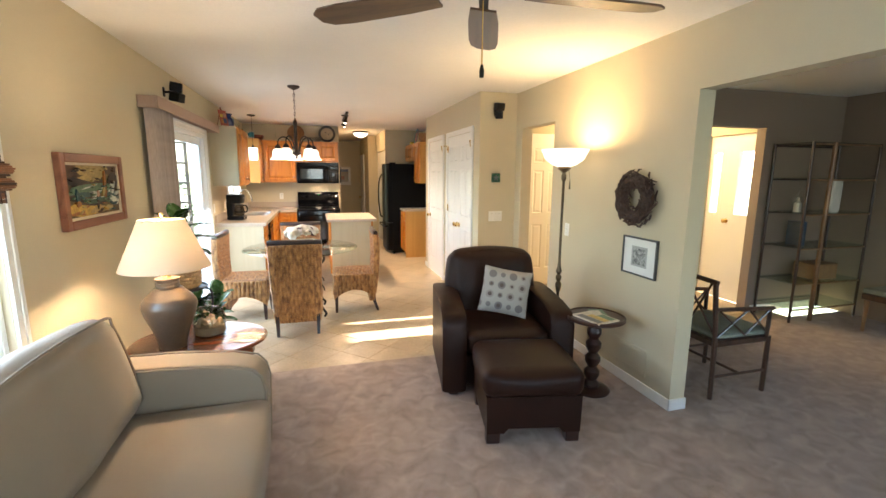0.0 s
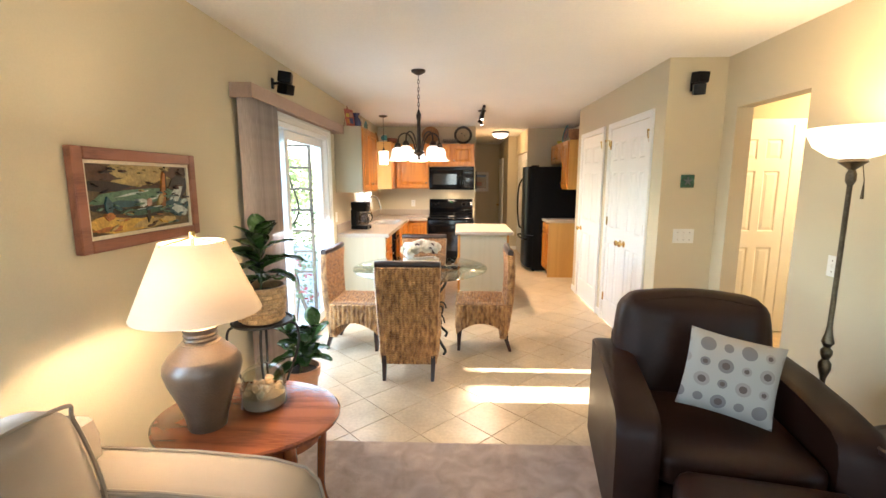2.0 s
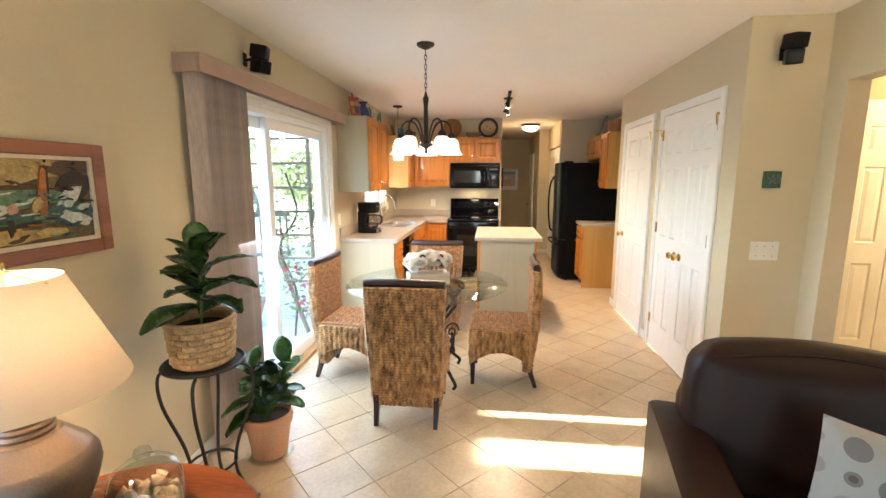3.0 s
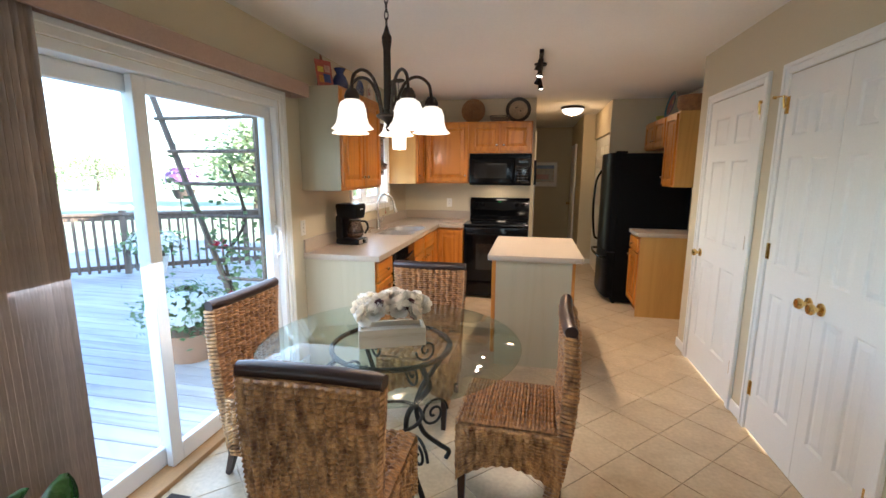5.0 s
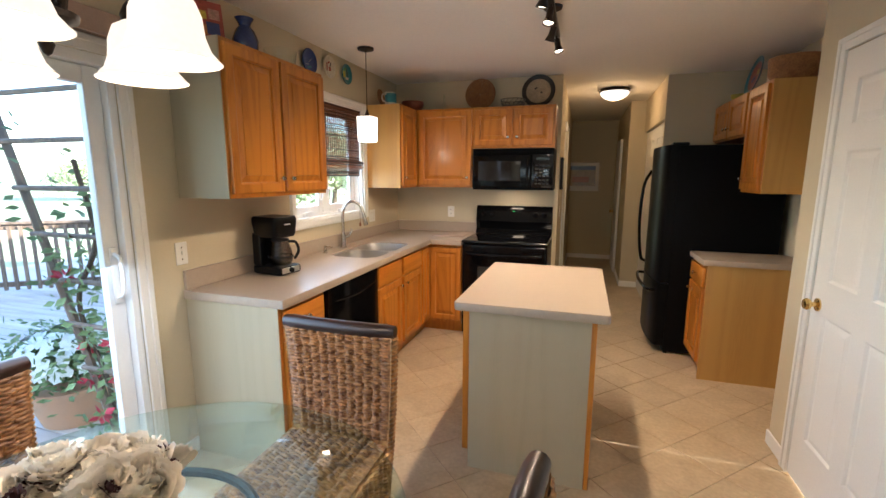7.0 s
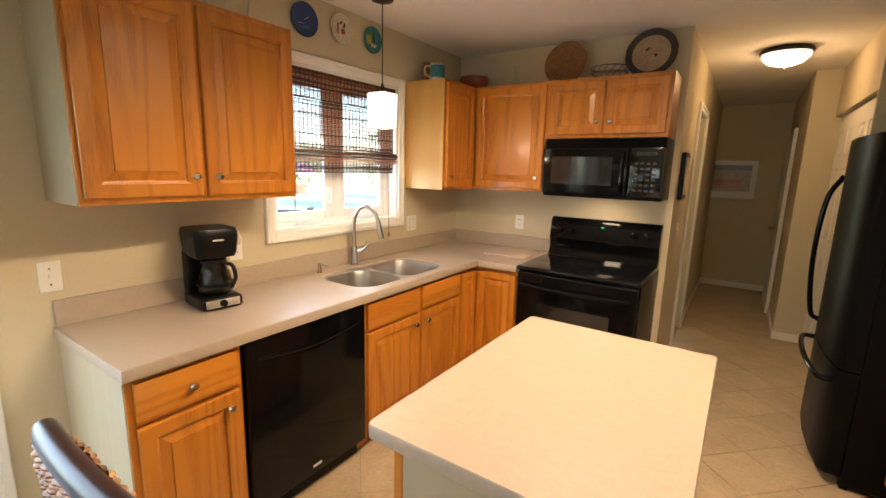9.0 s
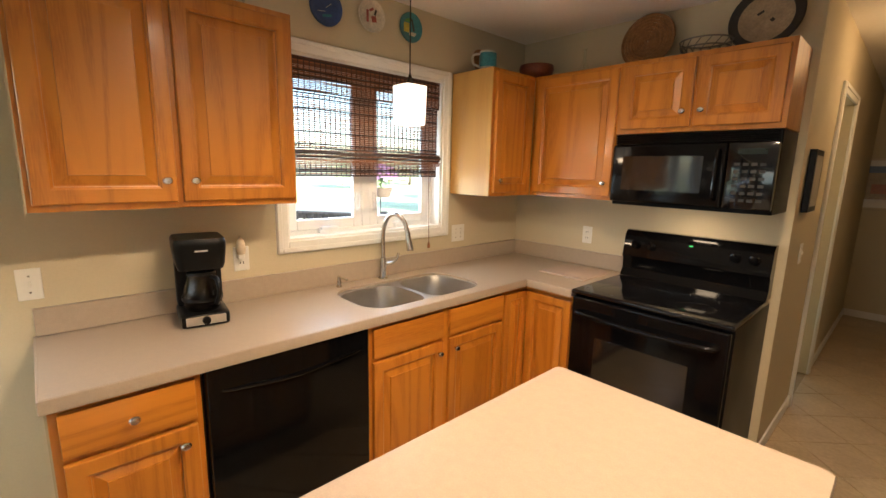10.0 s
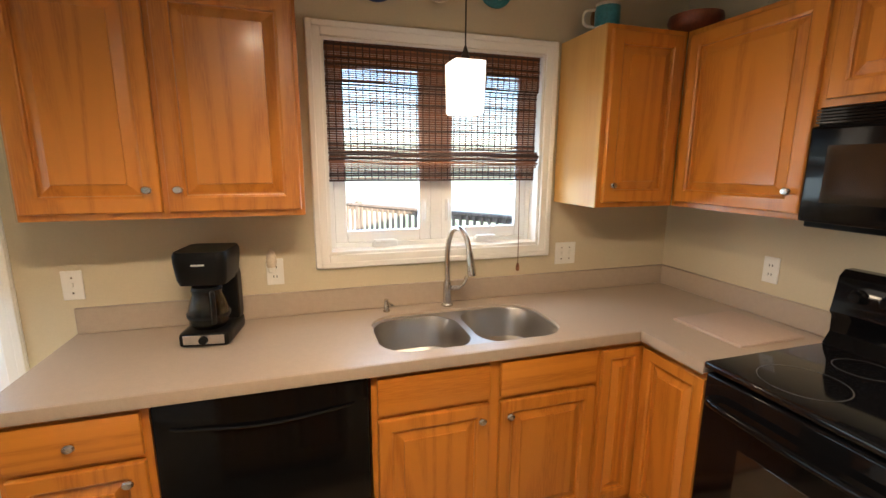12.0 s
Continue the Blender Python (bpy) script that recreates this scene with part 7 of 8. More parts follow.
LEAN = Matrix.Rotation(radians(90), 4, "X") @ Matrix.Rotation(radians(0), 4, "Z")
STRAW = mat("coiled_straw", (0.33, 0.16, 0.06), 0.7, var=0.3, scale=30, bump=0.3)
bt = thing("coiled_basket", "round coiled straw basket tray leaning on the wall", "basket", (-0.085, 9.0, UT + 0.157))
bt.matrix_world = Matrix.Translation((-0.085, 8.998, UT + 0.158)) @ Matrix.Rotation(radians(82), 4, "X")
for k in range(9):
    r = 0.012 + k * 0.0165
    part("coil", tube([(r * math.cos(a), r * math.sin(a), 0.010 * (k / 9) ** 3) for a in (2 * math.pi * i / 36 for i in range(36))], 0.0088, 6, True), STRAW, bt)
WIRE = mat("grey_wire", (0.20, 0.18, 0.16), 0.35, 0.8, var=0.2, scale=30, bump=0.05)
wb = thing("wire_bowl", "grey twisted wire bowl on the cabinet", "bowl", (0.255, 8.90, UT + 0.0005))
for r, z in ((0.085, 0.006), (0.11, 0.04), (0.118, 0.075)):
    part("hoop", tube([(r * math.cos(a), r * math.sin(a), z) for a in (2 * math.pi * i / 32 for i in range(32))], 0.004, 6, True), WIRE, wb)
for k in range(16):
    a = 2 * math.pi * k / 16
    part("wire", tube([(0.085 * math.cos(a), 0.085 * math.sin(a), 0.006), (0.112 * math.cos(a + 0.3), 0.112 * math.sin(a + 0.3), 0.04), (0.118 * math.cos(a + 0.55), 0.118 * math.sin(a + 0.55), 0.075)], 0.0024, 5), WIRE, wb)
disc_plate("display_plate", "large cream plate with a dark rim leaning on the wall", (0.48, 9.0, UT + 0.158), Matrix.Rotation(radians(80), 4, "X"), 0.155, flat((0.42, 0.32, 0.20), "tan_glaze"), DK, 0.02, extra=((DK, -0.025, 0.03, 0.03, 0.012, 30), (DK, 0.028, -0.012, 0.016, 0.018, 45)))
single("bud_vase", lathe([(0, 0.001), (0.03, 0.001), (0.034, 0.02), (0.03, 0.05), (0.012, 0.09), (0.010, 0.15), (0.014, 0.165), (0.010, 0.165), (0.008, 0.15), (0.009, 0.09), (0, 0.05)], 18), CLEAR, "clear glass bud vase on the cabinet", "vase", (-0.44, 8.93, UT))
single("wooden_bowl", lathe([(0, 0.001), (0.06, 0.001), (0.10, 0.03), (0.115, 0.07), (0.11, 0.095), (0.10, 0.095), (0.09, 0.05), (0, 0.02)], 30), mat("dark_red_bowl", (0.20, 0.05, 0.022), 0.35, var=0.3, scale=12, bump=0.05), "dark red-brown round bowl on the cabinet", "bowl", (-0.75, 8.86, UT))
mg = thing("mug", "white ceramic mug with a blue-green band", "mug", (-0.80, 8.43, UT + 0.0005), 0)
mg.scale = (1.15, 1.15, 1.15)
part("cup", lathe([(0, 0), (0.038, 0), (0.044, 0.01), (0.045, 0.10), (0.041, 0.10), (0.040, 0.012), (0, 0.012)], 24), CREAMG, mg)
part("band", lathe([(0.0455, 0.02), (0.0462, 0.03), (0.0462, 0.085), (0.0455, 0.09)], 24), TEAL, mg, "teal painted band")
part("handle", tube(bow([(-0.02, -0.04, 0.085), (-0.035, -0.075, 0.075), (-0.035, -0.075, 0.035), (-0.02, -0.042, 0.02)], 5), 0.006, 8), CREAMG, mg)
bk2 = thing("oval_basket", "small brown oval basket leaning behind the mug", "basket", (-0.90, 8.50, UT + 0.081))
bk2.matrix_world = Matrix.Translation((-0.925, 8.50, UT + 0.083)) @ Matrix.Rotation(radians(78), 4, "Y")
for k in range(5):
    part("coil", tube([((0.012 + k * 0.016) * math.cos(a), (0.012 + k * 0.012) * math.sin(a), 0.0) for a in (2 * math.pi * i / 28 for i in range(28))], 0.0085, 6, True), STRAW, bk2)
BLUE = mat("cobalt_glass", (0.025, 0.045, 0.16), 0.15, var=0.2, bump=0, coat=0.5)
single("vase", lathe([(0, 0.001), (0.045, 0.001), (0.062, 0.035), (0.066, 0.075), (0.05, 0.12), (0.03, 0.145), (0.03, 0.155), (0.048, 0.185), (0.045, 0.187), (0.026, 0.156), (0.026, 0.143), (0.045, 0.118), (0.06, 0.075), (0, 0.02)], 28), BLUE, "cobalt blue vase on the cabinet", "vase", (-0.83, 6.62, UT))
single("glass_bowl", lathe([(0, 0.002), (0.06, 0.002), (0.085, 0.03), (0.095, 0.10), (0.092, 0.10), (0.08, 0.03), (0, 0.008)], 28), CLEAR, "clear glass bowl on the cabinet", "bowl", (-0.84, 6.92, UT))
ea = thing("display_card", "colourful card standing on a small wooden easel", "card", (-0.86, 6.40, UT + 0.0005), 62)
bm = tube([(-0.05, -0.01, 0.0), (0.0, 0.03, 0.24)], 0.006, 6)
add_tube(bm, [(0.05, -0.01, 0.0), (0.0, 0.03, 0.24)], 0.006, 6)
add_tube(bm, [(0.0, 0.09, 0.0), (0.0, 0.03, 0.22)], 0.005, 6)
part("easel", bm, FRAMEWOOD, ea)
card = part("card", box(-0.07, -0.006, 0, 0.07, 0, 0.19), RED, ea)
card.matrix_basis = pose(0, -0.02, 0.012, -10, 0, 0)
for c, x, z, w, h in ((YEL, -0.03, 0.12, 0.05, 0.04), (COB, 0.02, 0.06, 0.06, 0.06), (PAINTS["pink"], 0.03, 0.13, 0.05, 0.05), (flat((0.5, 0.2, 0.03), "orange_glaze"), -0.03, 0.05, 0.04, 0.05)):
    part("motif", box(x - w / 2, -0.0075, z - h / 2, x + w / 2, -0.0062, z + h / 2), c, card)
disc_plate("display_plate", "red and blue painted platter on the fridge cabinet", (2.20, 8.80, UT + 0.15), Matrix.Rotation(radians(-78), 4, "Y") @ Matrix.Rotation(radians(90), 4, "Z"), 0.15, RED, TEAL, 0.02, extra=((COB, 0.03, 0.02, 0.06, 0.03, 30), (YEL, -0.03, -0.03, 0.04, 0.04, 0)))
single("round_basket", lathe([(0, 0.001), (0.11, 0.001), (0.15, 0.06), (0.155, 0.17), (0.145, 0.17), (0.13, 0.06), (0, 0.02)], 28), STRAW, "large brown woven basket on the cabinet", "basket", (2.27, 8.30, UT))
rk = thing("shaker", "small ceramic figurine bowl on the fridge cabinet", "bowl", (2.17, 9.08, UT + 0.0005))
part("bowl", lathe([(0, 0), (0.03, 0), (0.06, 0.03), (0.065, 0.06), (0.06, 0.06), (0.05, 0.03), (0, 0.015)], 20), YEL, rk)
plate("power_outlet", "white outlet beside the fridge", (2.45, 8.25, 1.1), -90, 0.07, 0.115, "outlet")

# passage: pictures, closet doors
ph = thing("framed_print", "framed beach print in a pale wooden frame", "framed print", (0.60, YH, 1.20))
bm = bmesh.new()
W, HH = 0.62, 0.56
for q in ((0, 0, 0.03, HH), (W - 0.03, 0, W, HH), (0.03, 0, W - 0.03, 0.03), (0.03, HH - 0.03, W - 0.03, HH)):
    add_box(bm, q[0], -0.025, q[1], q[2], -0.001, q[3], 0.002)
part("frame", bm, BOXW, ph)
part("mat_board", box(0.03, -0.012, 0.03, W - 0.03, -0.002, HH - 0.03), WHITE_PL, ph)
part("print", box(0.09, -0.0145, 0.12, W - 0.09, -0.0122, HH - 0.09), flat((0.42, 0.30, 0.15), "sand_print"), ph)
part("sky_print", box(0.09, -0.0155, 0.40, W - 0.09, -0.0147, HH - 0.09), flat((0.14, 0.18, 0.24), "sky_print"), ph)
part("figures_print", box(0.14, -0.0155, 0.18, W - 0.2, -0.0147, 0.28), flat((0.45, 0.16, 0.06), "red_print"), ph)
bf = thing("framed_print", "narrow black framed picture in the passage", "framed print", (0.70, 9.20, 1.36))
part("frame", box(0.001, 0, 0, 0.03, 0.24, 0.32, 0.003), PLASTIC, bf)
part("print", box(0.0302, 0.03, 0.03, 0.0315, 0.21, 0.29), CREAMG, bf)
hinged_door("door_5", "white six-panel passage door, closed", [(0.0, 0.76, 0.06)], (1.4685, 12.55, 0), -90, ())
hinged_door("door_6", "white sliding closet doors in the passage", [(0.0, 0.74, None), (0.74, 0.74, None)], (1.72, 10.88, 0), -90, ())

# ---- dining room seen through the opening ----
BAMBOO = wood("dark_bamboo", (0.055, 0.025, 0.014), (0.025, 0.012, 0.008), 2, 0.35, 0.3)
SEATF = mat("sage_seat_fabric", (0.22, 0.24, 0.19), 0.85, var=0.15, scale=20, bump=0.2)
ac = thing("lattice_armchair", "dark bamboo lattice armchair with a sage seat pad", "chair", (3.09, 2.57, 0), -90)
for sx in (-1, 1):
    part("leg", tube([(sx * 0.25, 0.235, 0.007), (sx * 0.25, 0.235, 0.43)], 0.017, 8), BAMBOO, ac)
    part("leg", tube([(sx * 0.25, -0.24, 0.007), (sx * 0.245, -0.245, 0.45), (sx * 0.25, -0.30, 0.86)], 0.017, 8), BAMBOO, ac)
    part("arm_post", tube([(sx * 0.26, 0.20, 0.43), (sx * 0.265, 0.20, 0.64)], 0.014, 8), BAMBOO, ac)
    part("armrest", tube(bow([(sx * 0.25, -0.27, 0.66), (sx * 0.28, 0.0, 0.655), (sx * 0.27, 0.22, 0.64)], 5), 0.015, 8), BAMBOO, ac)
    for p, q in (((-0.25, 0.46), (0.0, 0.65)), ((0.0, 0.46), (-0.25, 0.65)), ((0.0, 0.46), (0.2, 0.64)), ((0.2, 0.46), (0.0, 0.65))):
        part("lattice", tube([(sx * 0.258, p[0], p[1]), (sx * 0.268, q[0], q[1])], 0.008, 6), BAMBOO, ac)
    part("stretcher", tube([(sx * 0.25, -0.24, 0.17), (sx * 0.25, 0.235, 0.17)], 0.011, 8), BAMBOO, ac)
part("stretcher", tube([(-0.25, 0.0, 0.17), (0.25, 0.0, 0.17)], 0.011, 8), BAMBOO, ac)
part("top_rail", tube(bow([(-0.27, -0.30, 0.85), (0, -0.33, 0.87), (0.27, -0.30, 0.85)], 5), 0.017, 8), BAMBOO, ac)
for p, q in (((-0.24, 0.47), (0.0, 0.85)), ((0.0, 0.47), (-0.24, 0.85)), ((0.0, 0.47), (0.24, 0.85)), ((0.24, 0.47), (0.0, 0.85))):
    part("lattice", tube([(p[0], -0.25, p[1]), (q[0], -0.315, q[1])], 0.008, 6), BAMBOO, ac)
part("seat_frame", box(-0.255, -0.25, 0.385, 0.255, 0.25, 0.43, 0.008), BAMBOO, ac)
part("seat_pad", pad(-0.245, -0.235, 0.431, 0.245, 0.245, 0.485, 0.025, 0.012, 8), SEATF, ac, "sage patterned seat pad")

eg = thing("shelving_rack", "dark metal and bamboo rack with glass shelves", "shelf", (0, 0, 0))
GOLDB = wood("amber_bamboo", (0.26, 0.13, 0.05), (0.15, 0.07, 0.03), 2, 0.35, 0.3)
for x, y, m in ((5.06, 3.79, BAMBOO), (5.06, 3.40, BAMBOO), (5.36, 3.40, GOLDB), (6.03, 3.40, BAMBOO), (6.03, 3.79, BAMBOO)):
    part("post", tube([(x, y, 0.007), (x, y, 1.90)], 0.022 if m is GOLDB else 0.014, 10), m, eg)
for z in (0.14, 0.42, 0.80, 1.16, 1.52, 1.88):
    part("rail", tube([(5.06, 3.40, z), (6.03, 3.40, z)], 0.010, 8), GOLDB, eg)
    part("rail", tube([(5.06, 3.79, z), (6.03, 3.79, z)], 0.010, 8), BAMBOO, eg)
    part("shelf", box(5.05, 3.39, z + 0.0105, 6.04, 3.80, z + 0.018), TABLE_GLASS, eg)
single("wooden_box", box(-0.17, -0.12, 0, 0.17, 0.12, 0.17, 0.008), mat("tan_box", (0.30, 0.17, 0.07), 0.6, var=0.2, scale=15, bump=0.1), "tan wooden box on the rack", "box", (5.60, 3.58, 0.4385))
for k, (x, h, c) in enumerate(((5.14, 0.17, CLEAR), (5.20, 0.26, CLEAR), (5.25, 0.15, CREAMG))):
    single("bottle", lathe([(0, 0), (0.035, 0), (0.035, h * 0.6), (0.012, h * 0.75), (0.012, h), (0, h)], 16), c, "small glass bottle on the rack", "bottle", (x, 3.55 + 0.03 * k, 1.1785))
single("cloth", pad(-0.075, -0.02, 0.0, 0.075, 0.02, 0.34, 0.018, 0.01, 8, dent=0.01), mat("white_linen", (0.6, 0.58, 0.52), 0.9, var=0.1, bump=0.2), "folded white linen on the rack", "linen", (5.62, 3.5, 1.1785))
single("book", box(-0.02, -0.09, 0, 0.02, 0.09, 0.26, 0.003), flat((0.04, 0.07, 0.11), "navy_cloth"), "dark navy book standing on the rack", "book", (5.24, 3.58, 0.8185))
bn = thing("bench", "low dark bench with an olive seat", "bench", (5.75, 2.55, 0))
part("seat", pad(-0.25, -0.5, 0.40, 0.25, 0.5, 0.46, 0.02, 0, 6), SEATF, bn)
part("frame", box(-0.25, -0.5, 0.34, 0.25, 0.5, 0.399, 0.004), BAMBOO, bn)
for x in (-0.22, 0.22):
    for y in (-0.46, 0.46):
        part("leg", tube([(x, y, 0.35), (x, y, 0.007)], [0.024, 0.015], 8), GOLDB, bn)


# ---- outside: deck, railing, trellis, planters, garden ----
DECK = wood("weathered_deck", (0.50, 0.455, 0.43), (0.37, 0.325, 0.30), 0, 0.6, 0.0, 1.5, 0.12)
RAILW = wood("brown_rail_wood", (0.16, 0.11, 0.08), (0.09, 0.06, 0.04), 2, 0.6, 0.0)
GRASS = mat("lawn", (0.36, 0.38, 0.24), 0.9, var=0.3, scale=0.6, fine=30, bump=0.5, second=(0.28, 0.32, 0.17), world_space=True)
FOL = mat("tree_foliage", (0.34, 0.40, 0.22), 0.7, var=0.3, scale=3, bump=0.2, rand=0.2)
BARK = mat("bark", (0.10, 0.07, 0.05), 0.9, var=0.3, scale=10, bump=0.5)
bm = bmesh.new()
bmesh.ops.create_grid(bm, x_segments=1, y_segments=1, size=400)
gr = single("ground", bm, GRASS, "mown lawn reaching to the horizon", "ground", (0, 0, -0.9), kind="structure")
deck = single("deck", box(-8.6, 0.0, -0.9, OUT - 0.001, 12.5, -0.165), RAILW, "weathered brown plank deck behind the house", "deck", kind="structure")
A0, A1 = Vector((-8.6, 6.95, 0)), Vector((-3.6, 10.6, 0))
me = None
for k in range(85):
    y = 0.07 + k * 0.146
    q = new("plank", me) if me else part("plank", box(-8.58, -0.07, -0.164, OUT - 0.003, 0.07, -0.132, 0.004), DECK, deck)
    me = q.data
    q.parent, q.location = deck, (0, y, 0)
rl = thing("railing", "brown wooden deck railing with square balusters", "railing", (0, 0, 0))
run = A1 - A0
L = run.length
ang = math.degrees(math.atan2(run.y, run.x))
rl.matrix_world = pose(A0.x, A0.y, -0.132, 0, 0, ang)
part("top_rail", box(0, -0.07, 0.95, L, 0.07, 0.99, 0.006), RAILW, rl)
part("sub_rail", box(0, -0.02, 0.87, L, 0.02, 0.949), RAILW, rl)
part("bottom_rail", box(0, -0.02, 0.08, L, 0.02, 0.15), RAILW, rl)
base = None
n = int(L / 0.125)
for k in range(n):
    x = 0.06 + k * L / n
    if k % 14 == 0:
        part("post", box(x - 0.045, -0.045, 0, x + 0.045, 0.045, 1.03, 0.006), RAILW, rl)
        continue
    q = new("baluster", base) if base else part("baluster", box(-0.018, -0.055, 0.04, 0.018, -0.0205, 0.93), RAILW, rl)
    base = q.data
    q.parent, q.location = rl, (x, 0, 0)

ty = 6.10
tre = thing("trellis", "brown fan trellis with climbing vines beside the door", "trellis", (0, ty, -0.132))
part("rail", tube([(-1.24, 0, 0.001), (-1.25, 0, 2.75)], 0.022, 6), RAILW, tre)
part("rail", tube([(-1.30, 0, 0.001), (-2.27, 0, 2.75)], 0.022, 6), RAILW, tre)
for k in range(9):
    z = 0.62 + 0.235 * k
    part("rung", tube([(-1.22, -0.02, z), (-1.33 - 0.355 * z, -0.02, z)], 0.014, 6), RAILW, tre)
part("beam", box(-2.6, -0.05, 2.32, -1.2, 0.05, 2.40), RAILW, tre)
LEAF_OUT = mat("sunlit_vine_leaf", (0.26, 0.37, 0.15), 0.5, var=0.25, scale=12, bump=0.05, rand=0.3)
ROSE = mat("red_bloom", (0.55, 0.03, 0.07), 0.6, var=0.2, bump=0.05)
WHITEB = mat("white_bloom", (0.80, 0.80, 0.76), 0.7, var=0.06, bump=0.05)
PURP = mat("purple_bloom", (0.30, 0.12, 0.30), 0.6, var=0.25, bump=0.05)
rd = random.Random(17)


def card_leaf(bm, p, d, up, ln, w):
    s = d.cross(up).normalized() * w
    v = [bm.verts.new(q) for q in (p, p + d * ln * 0.45 + s, p + d * ln, p + d * ln * 0.45 - s)]
    mid = bm.verts.new(p + d * ln * 0.5 + up * w * 0.35)
    for a, b in ((0, 1), (1, 2), (2, 3), (3, 0)):
        bm.faces.new((v[a], v[b], mid))


def rand_dir(r):
    return Vector((r.gauss(0, 1), r.gauss(0, 1), r.gauss(0, 0.7))).normalized()


def clump(name, label, category, at, spread, leaves, size, material, blooms=0, bloom=None, pot=None, br=0.03, stuff=True):
    ob = thing(name, label, category, at)
    bm = bmesh.new()
    for k in range(leaves):
        p = Vector([rd.gauss(0, 0.42) * s for s in spread]) + Vector((0, 0, spread[2]))
        d = rand_dir(rd)
        card_leaf(bm, p, d, d.orthogonal().normalized(), size * rd.uniform(0.6, 1.3), size * 0.28)
    part("foliage", bm, material, ob)
    if blooms:
        b = bmesh.new()
        for k in range(blooms):
            a, e = rd.uniform(0, 6.28), rd.uniform(-0.3, 1.2)
            p = Vector((spread[0] * 0.85 * math.cos(a) * math.cos(e), spread[1] * 0.85 * math.sin(a) * math.cos(e), spread[2] + spread[2] * 0.85 * math.sin(e)))
            nrm = Vector((math.cos(a) * math.cos(e), math.sin(a) * math.cos(e), math.sin(e) + 0.3)).normalized()
            o = nrm.orthogonal().normalized()
            s = nrm.cross(o)
            c = b.verts.new(p)
            ring = [b.verts.new(p + nrm * 0.008 + br * rd.uniform(0.8, 1.1) * (0.75 + 0.25 * (i % 2)) * (math.cos(i * 0.628) * o + math.sin(i * 0.628) * s)) for i in range(10)]
            for i in range(10):
                b.faces.new((c, ring[i], ring[(i + 1) % 10]))
        part("blossoms", b, bloom, ob)
    if pot:
        part("pot", lathe([(0, -pot[1] + 0.001), (pot[0] * 0.72, -pot[1] + 0.001), (pot[0], 0.0), (pot[0] * 1.04, 0.03), (pot[0] * 0.96, 0.03), (pot[0] * 0.9, 0), (0, 0.0)], 22), pot[2], ob)
    return ob


DZ = -0.131
clump("flower_planter", "white petunias spilling from a terracotta planter", "planter", (-2.28, 6.47, DZ + 0.24), (0.38, 0.38, 0.21), 2000, 0.055, LEAF_OUT, 230, WHITEB, (0.27, 0.24, TERRA), 0.042)
clump("flower_planter", "white petunias in a pot by the railing", "planter", (-5.3, 9.2, DZ + 0.26), (0.45, 0.4, 0.24), 700, 0.09, LEAF_OUT, 170, WHITEB, (0.2, 0.26, WHITE_PL), 0.045)
hb = clump("hanging_basket", "purple flowers in a hanging basket", "hanging basket", (-7.3, 12.2, 1.05), (0.42, 0.42, 0.3), 500, 0.08, LEAF_OUT, 170, PURP, (0.24, 0.18, BARK), 0.06)
part("hanger", tube([(0, 0, 0.0), (0, 0, 1.1), (-0.2, 0.1, 1.15)], 0.006, 6), IRON, hb)
part("pole", tube([(-0.2, 0.1, 1.15), (-0.2, 0.1, -1.18 - 0.77)], 0.014, 8), IRON, hb)
vine = thing("climbing_vine", "climbing vine with red blooms on the trellis", "vine", (0, ty, DZ))
part("vine_stem", tube(bow([(-1.50, 0.06, 0.003), (-1.45, 0.03, 0.5), (-1.6, 0.03, 0.95), (-1.4, 0.02, 1.3), (-1.5, 0.03, 1.7)], 5), 0.012, 6), BARK, vine)
bm, b = bmesh.new(), bmesh.new()
for k in range(330):
    z = min(2.2, 0.25 + abs(rd.gauss(0.62, 0.42)))
    x = rd.uniform(-1.35 - 0.34 * z, -1.22)
    p = Vector((x, rd.gauss(0.0, 0.07), z))
    d = rand_dir(rd)
    card_leaf(bm, p, d, d.orthogonal().normalized(), rd.uniform(0.04, 0.075), 0.018)
    if k % 38 == 0:
        for j in range(7):
            dd = rand_dir(rd)
            card_leaf(b, p + dd * 0.01, dd, dd.orthogonal().normalized(), 0.055, 0.02)
part("foliage", bm, LEAF_OUT, vine)
part("blossoms", b, ROSE, vine)


def tree(at, h, spread, seed):
    r2 = random.Random(seed)
    ob = thing("tree", "leafy green garden tree standing on the lawn", "tree", at)
    part("trunk", tube(bow([(0, 0, 0), (0.1, 0.05, h * 0.3), (0.0, 0.1, h * 0.6), (0.1, 0.0, h * 0.85)], 4), [0.2 - 0.012 * k for k in range(13)], 9), BARK, ob)
    knots = []
    for k in range(16):
        a, z = k * 2.4, h * (0.30 + 0.042 * k)
        reach = spread * math.sin(math.pi * (0.18 + 0.74 * k / 15)) * r2.uniform(0.6, 1.0)
        e = Vector((reach * math.cos(a), reach * math.sin(a), z + h * 0.06))
        part("limb", tube([(0.04, 0.05, z * 0.85), tuple(e * 0.5 + Vector((0, 0, z * 0.45))), tuple(e)], [0.06, 0.04, 0.012], 6), BARK, ob)
        knots.append((e, r2.uniform(0.16, 0.30) * spread))
    bm = bmesh.new()
    for k in range(3600):
        c, g = knots[r2.randrange(len(knots))]
        p = c + Vector((r2.gauss(0, g), r2.gauss(0, g), r2.gauss(0, g * 0.8)))
        p.z = max(p.z, h * 0.14)
        d = rand_dir(r2)
        card_leaf(bm, p, d, d.orthogonal().normalized(), 0.26, 0.09)
    part("crown", bm, FOL, ob)


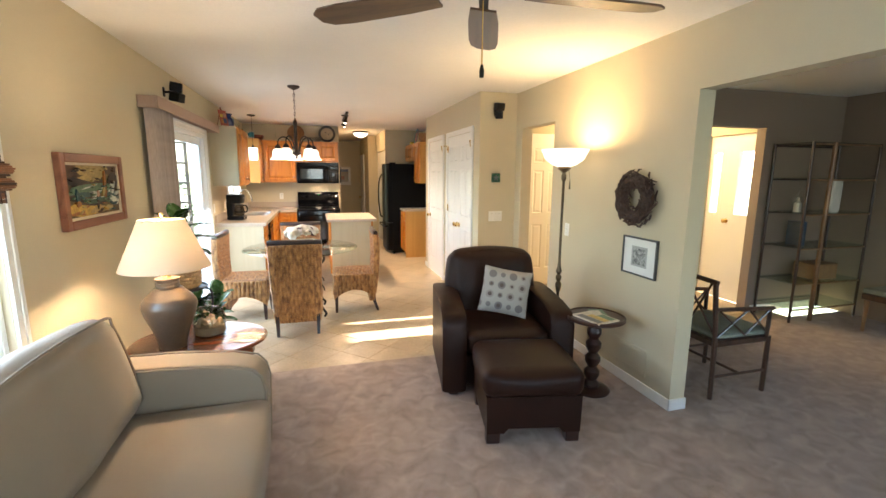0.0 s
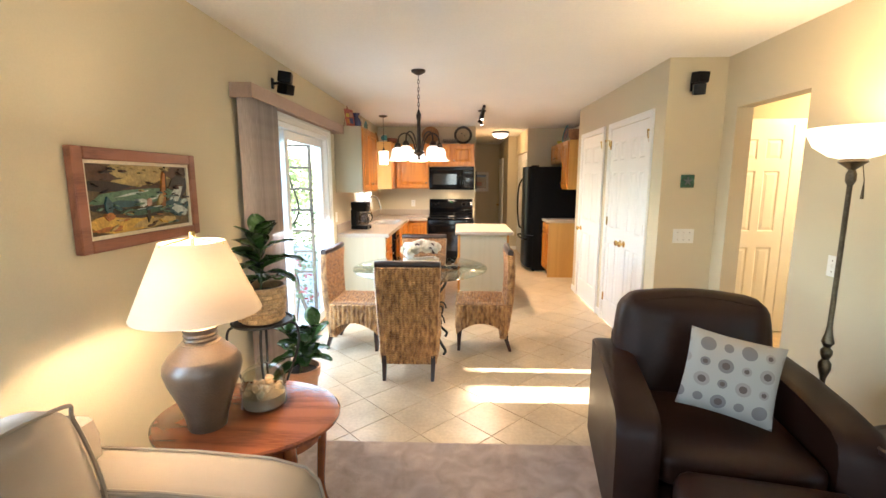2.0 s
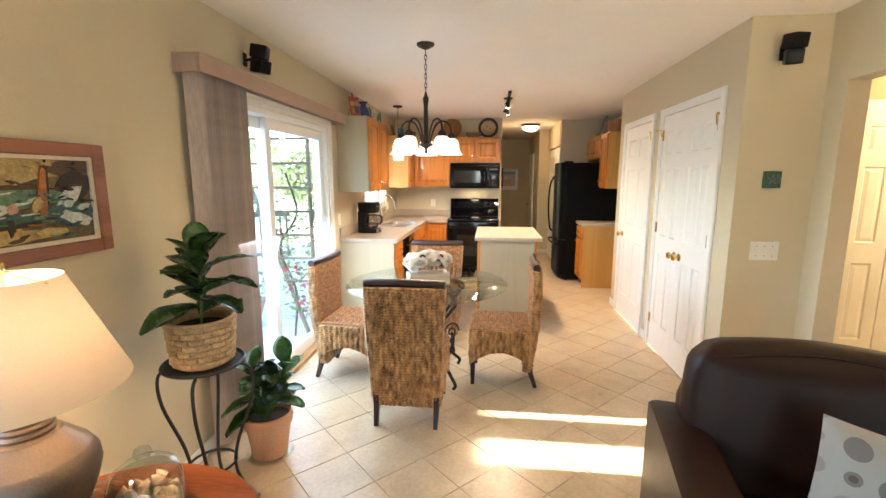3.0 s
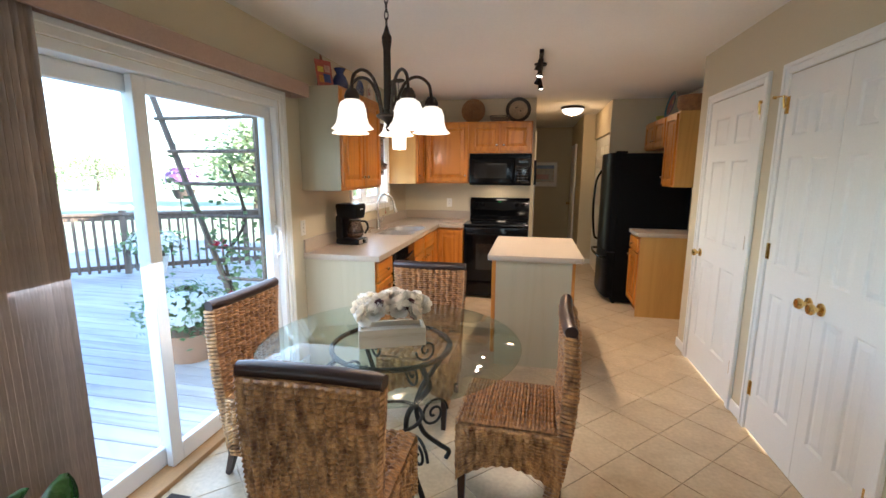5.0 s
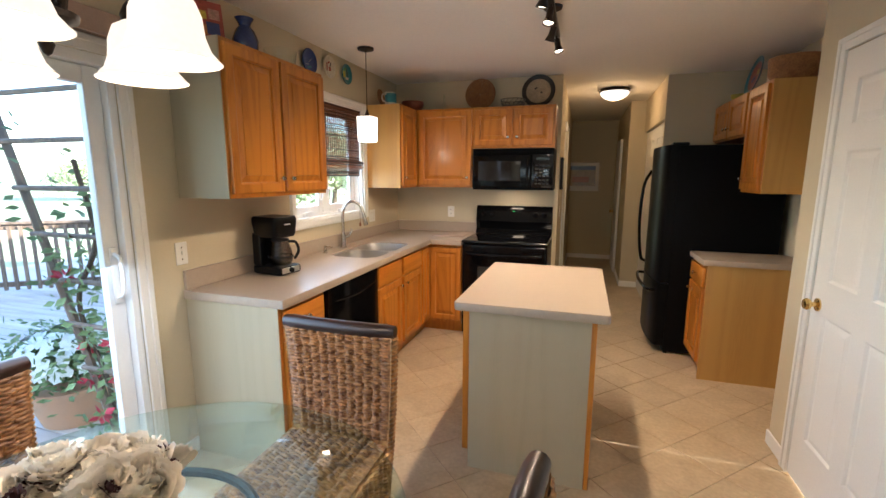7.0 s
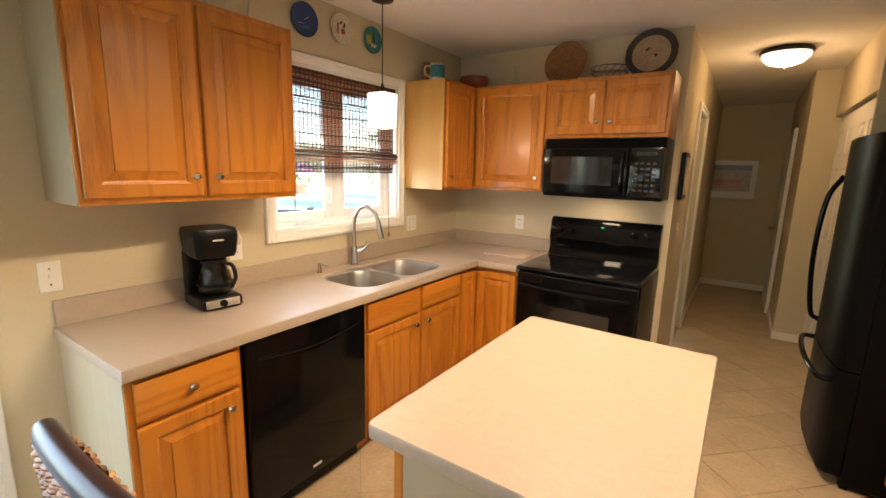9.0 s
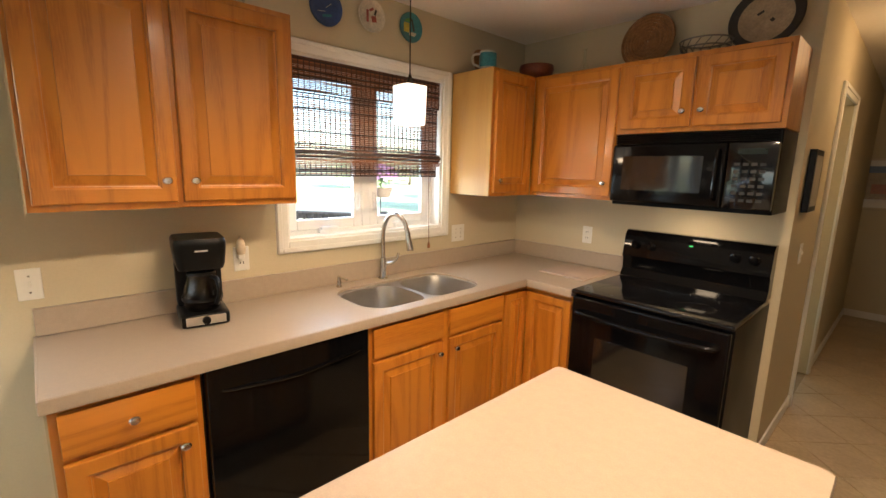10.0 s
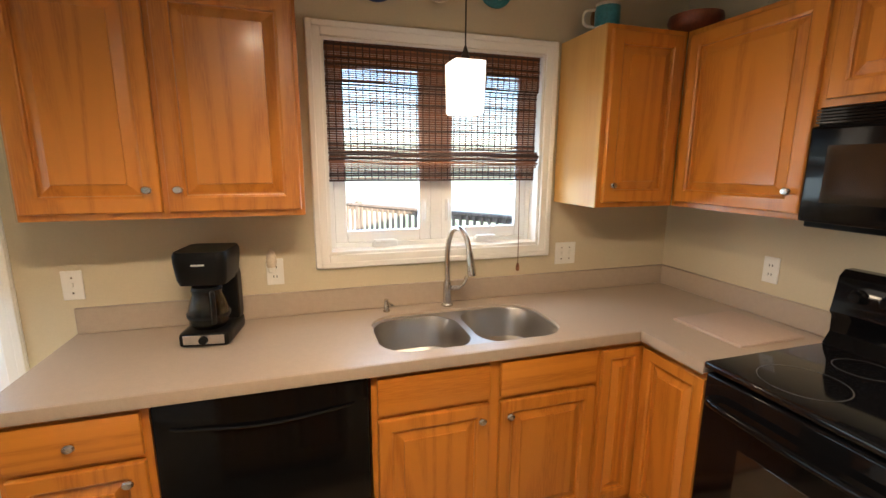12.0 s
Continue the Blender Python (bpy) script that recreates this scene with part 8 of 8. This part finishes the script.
for k, (x, y, h, s) in enumerate(((-42, 34, 3.4, 3.2), (-50, 47, 4.2, 3.6), (-36, 4, 6, 3.6), (-28, -6, 6, 3.0), (-13.5, 24.0, 4.2, 2.0), (-15.5, 31.5, 5.0, 2.4), (-9.4, 26.0, 3.6, 1.8))):
    tree((x, y, -0.9), h, s, 40 + k)


# ---- floor tiles, laid diagonally ----
SIDE, GAP = 0.305, 0.004
DG = SIDE * math.sqrt(2) / 2
RECTS = ((XL, 3.562, XR, 4.775), (XL, 4.775, XP, 7.29), (XL, 7.29, XR, YK), (0.70, YK, 1.65, 9.4), (0.70, 9.4, 2.45, 10.88), (0.70, 10.88, 1.47, YH), (XR, HA, XR + 0.12, HB), (XR + 0.12, 3.925, FD, 5.62), (4.19, 3.82, 4.94, 3.925))


def clip(poly, x0, y0, x1, y1):
    for axis, lim, sign in ((0, x0, 1), (0, x1, -1), (1, y0, 1), (1, y1, -1)):
        out = []
        for p, q in zip(poly, poly[1:] + poly[:1]):
            a, b = sign * (p[axis] - lim), sign * (q[axis] - lim)
            if a >= 0:
                out.append(p)
            if a * b < 0:
                s = a / (a - b)
                out.append((p[0] + s * (q[0] - p[0]), p[1] + s * (q[1] - p[1])))
        poly = out
        if not poly:
            break
    return poly


def slab(poly):
    bm = bmesh.new()
    c = (sum(p[0] for p in poly) / len(poly), sum(p[1] for p in poly) / len(poly))
    lp = []
    for z, s in ((-0.005, 1.0), (-0.0012, 1.0), (0.0, 0.988)):
        lp.append([(c[0] + s * (p[0] - c[0]), c[1] + s * (p[1] - c[1]), z) for p in poly])
    return loft(bm, lp)


def inside(p):
    return any(r[0] - 1e-6 <= p[0] <= r[2] + 1e-6 and r[1] - 1e-6 <= p[1] <= r[3] + 1e-6 for r in RECTS)


half = DG - GAP * 0.7
diamond = [(half, 0), (0, half), (-half, 0), (0, -half)]
whole = link("tile", slab(diamond), TILE, False)
whole.parent = floor
whole.location = (1.476, 7.099 + DG, 0)
rest = bmesh.new()
made = 1
for i in range(-16, 30):
    for j in range(-20, 32):
        if (i + j) % 2:
            continue
        cx, cy = 1.476 + i * DG, 7.099 + DG + j * DG
        if i == 0 and j == 0:
            continue
        poly = [(cx + x, cy + y) for x, y in diamond]
        if all(inside(p) for p in poly) and inside((cx, cy)):
            near = cx < 2.1 and cy < 9.2
            if near and made < 300:
                t = new("tile", whole.data)
                t.parent, t.location = floor, (cx, cy, 0)
                made += 1
            else:
                loft(rest, [[(cx + s * x, cy + s * y, z) for x, y in diamond] for z, s in ((-0.005, 1.0), (-0.0012, 1.0), (0.0, 0.988))])
            continue
        for r in RECTS:
            q = clip(poly, *r)
            if len(q) > 2:
                c = (sum(p[0] for p in q) / len(q), sum(p[1] for p in q) / len(q))
                area = abs(sum(a[0] * b[1] - b[0] * a[1] for a, b in zip(q, q[1:] + q[:1]))) / 2
                if area < 0.0006:
                    continue
                loft(rest, [[(c[0] + s * (p[0] - c[0]), c[1] + s * (p[1] - c[1]), z) for p in q] for z, s in ((-0.005, 1.0), (-0.0012, 1.0), (0.0, 0.99))])
cut = link("cut_tiles", rest, TILE, False)
cut.parent = floor
tagged(cut, kind="stuff")
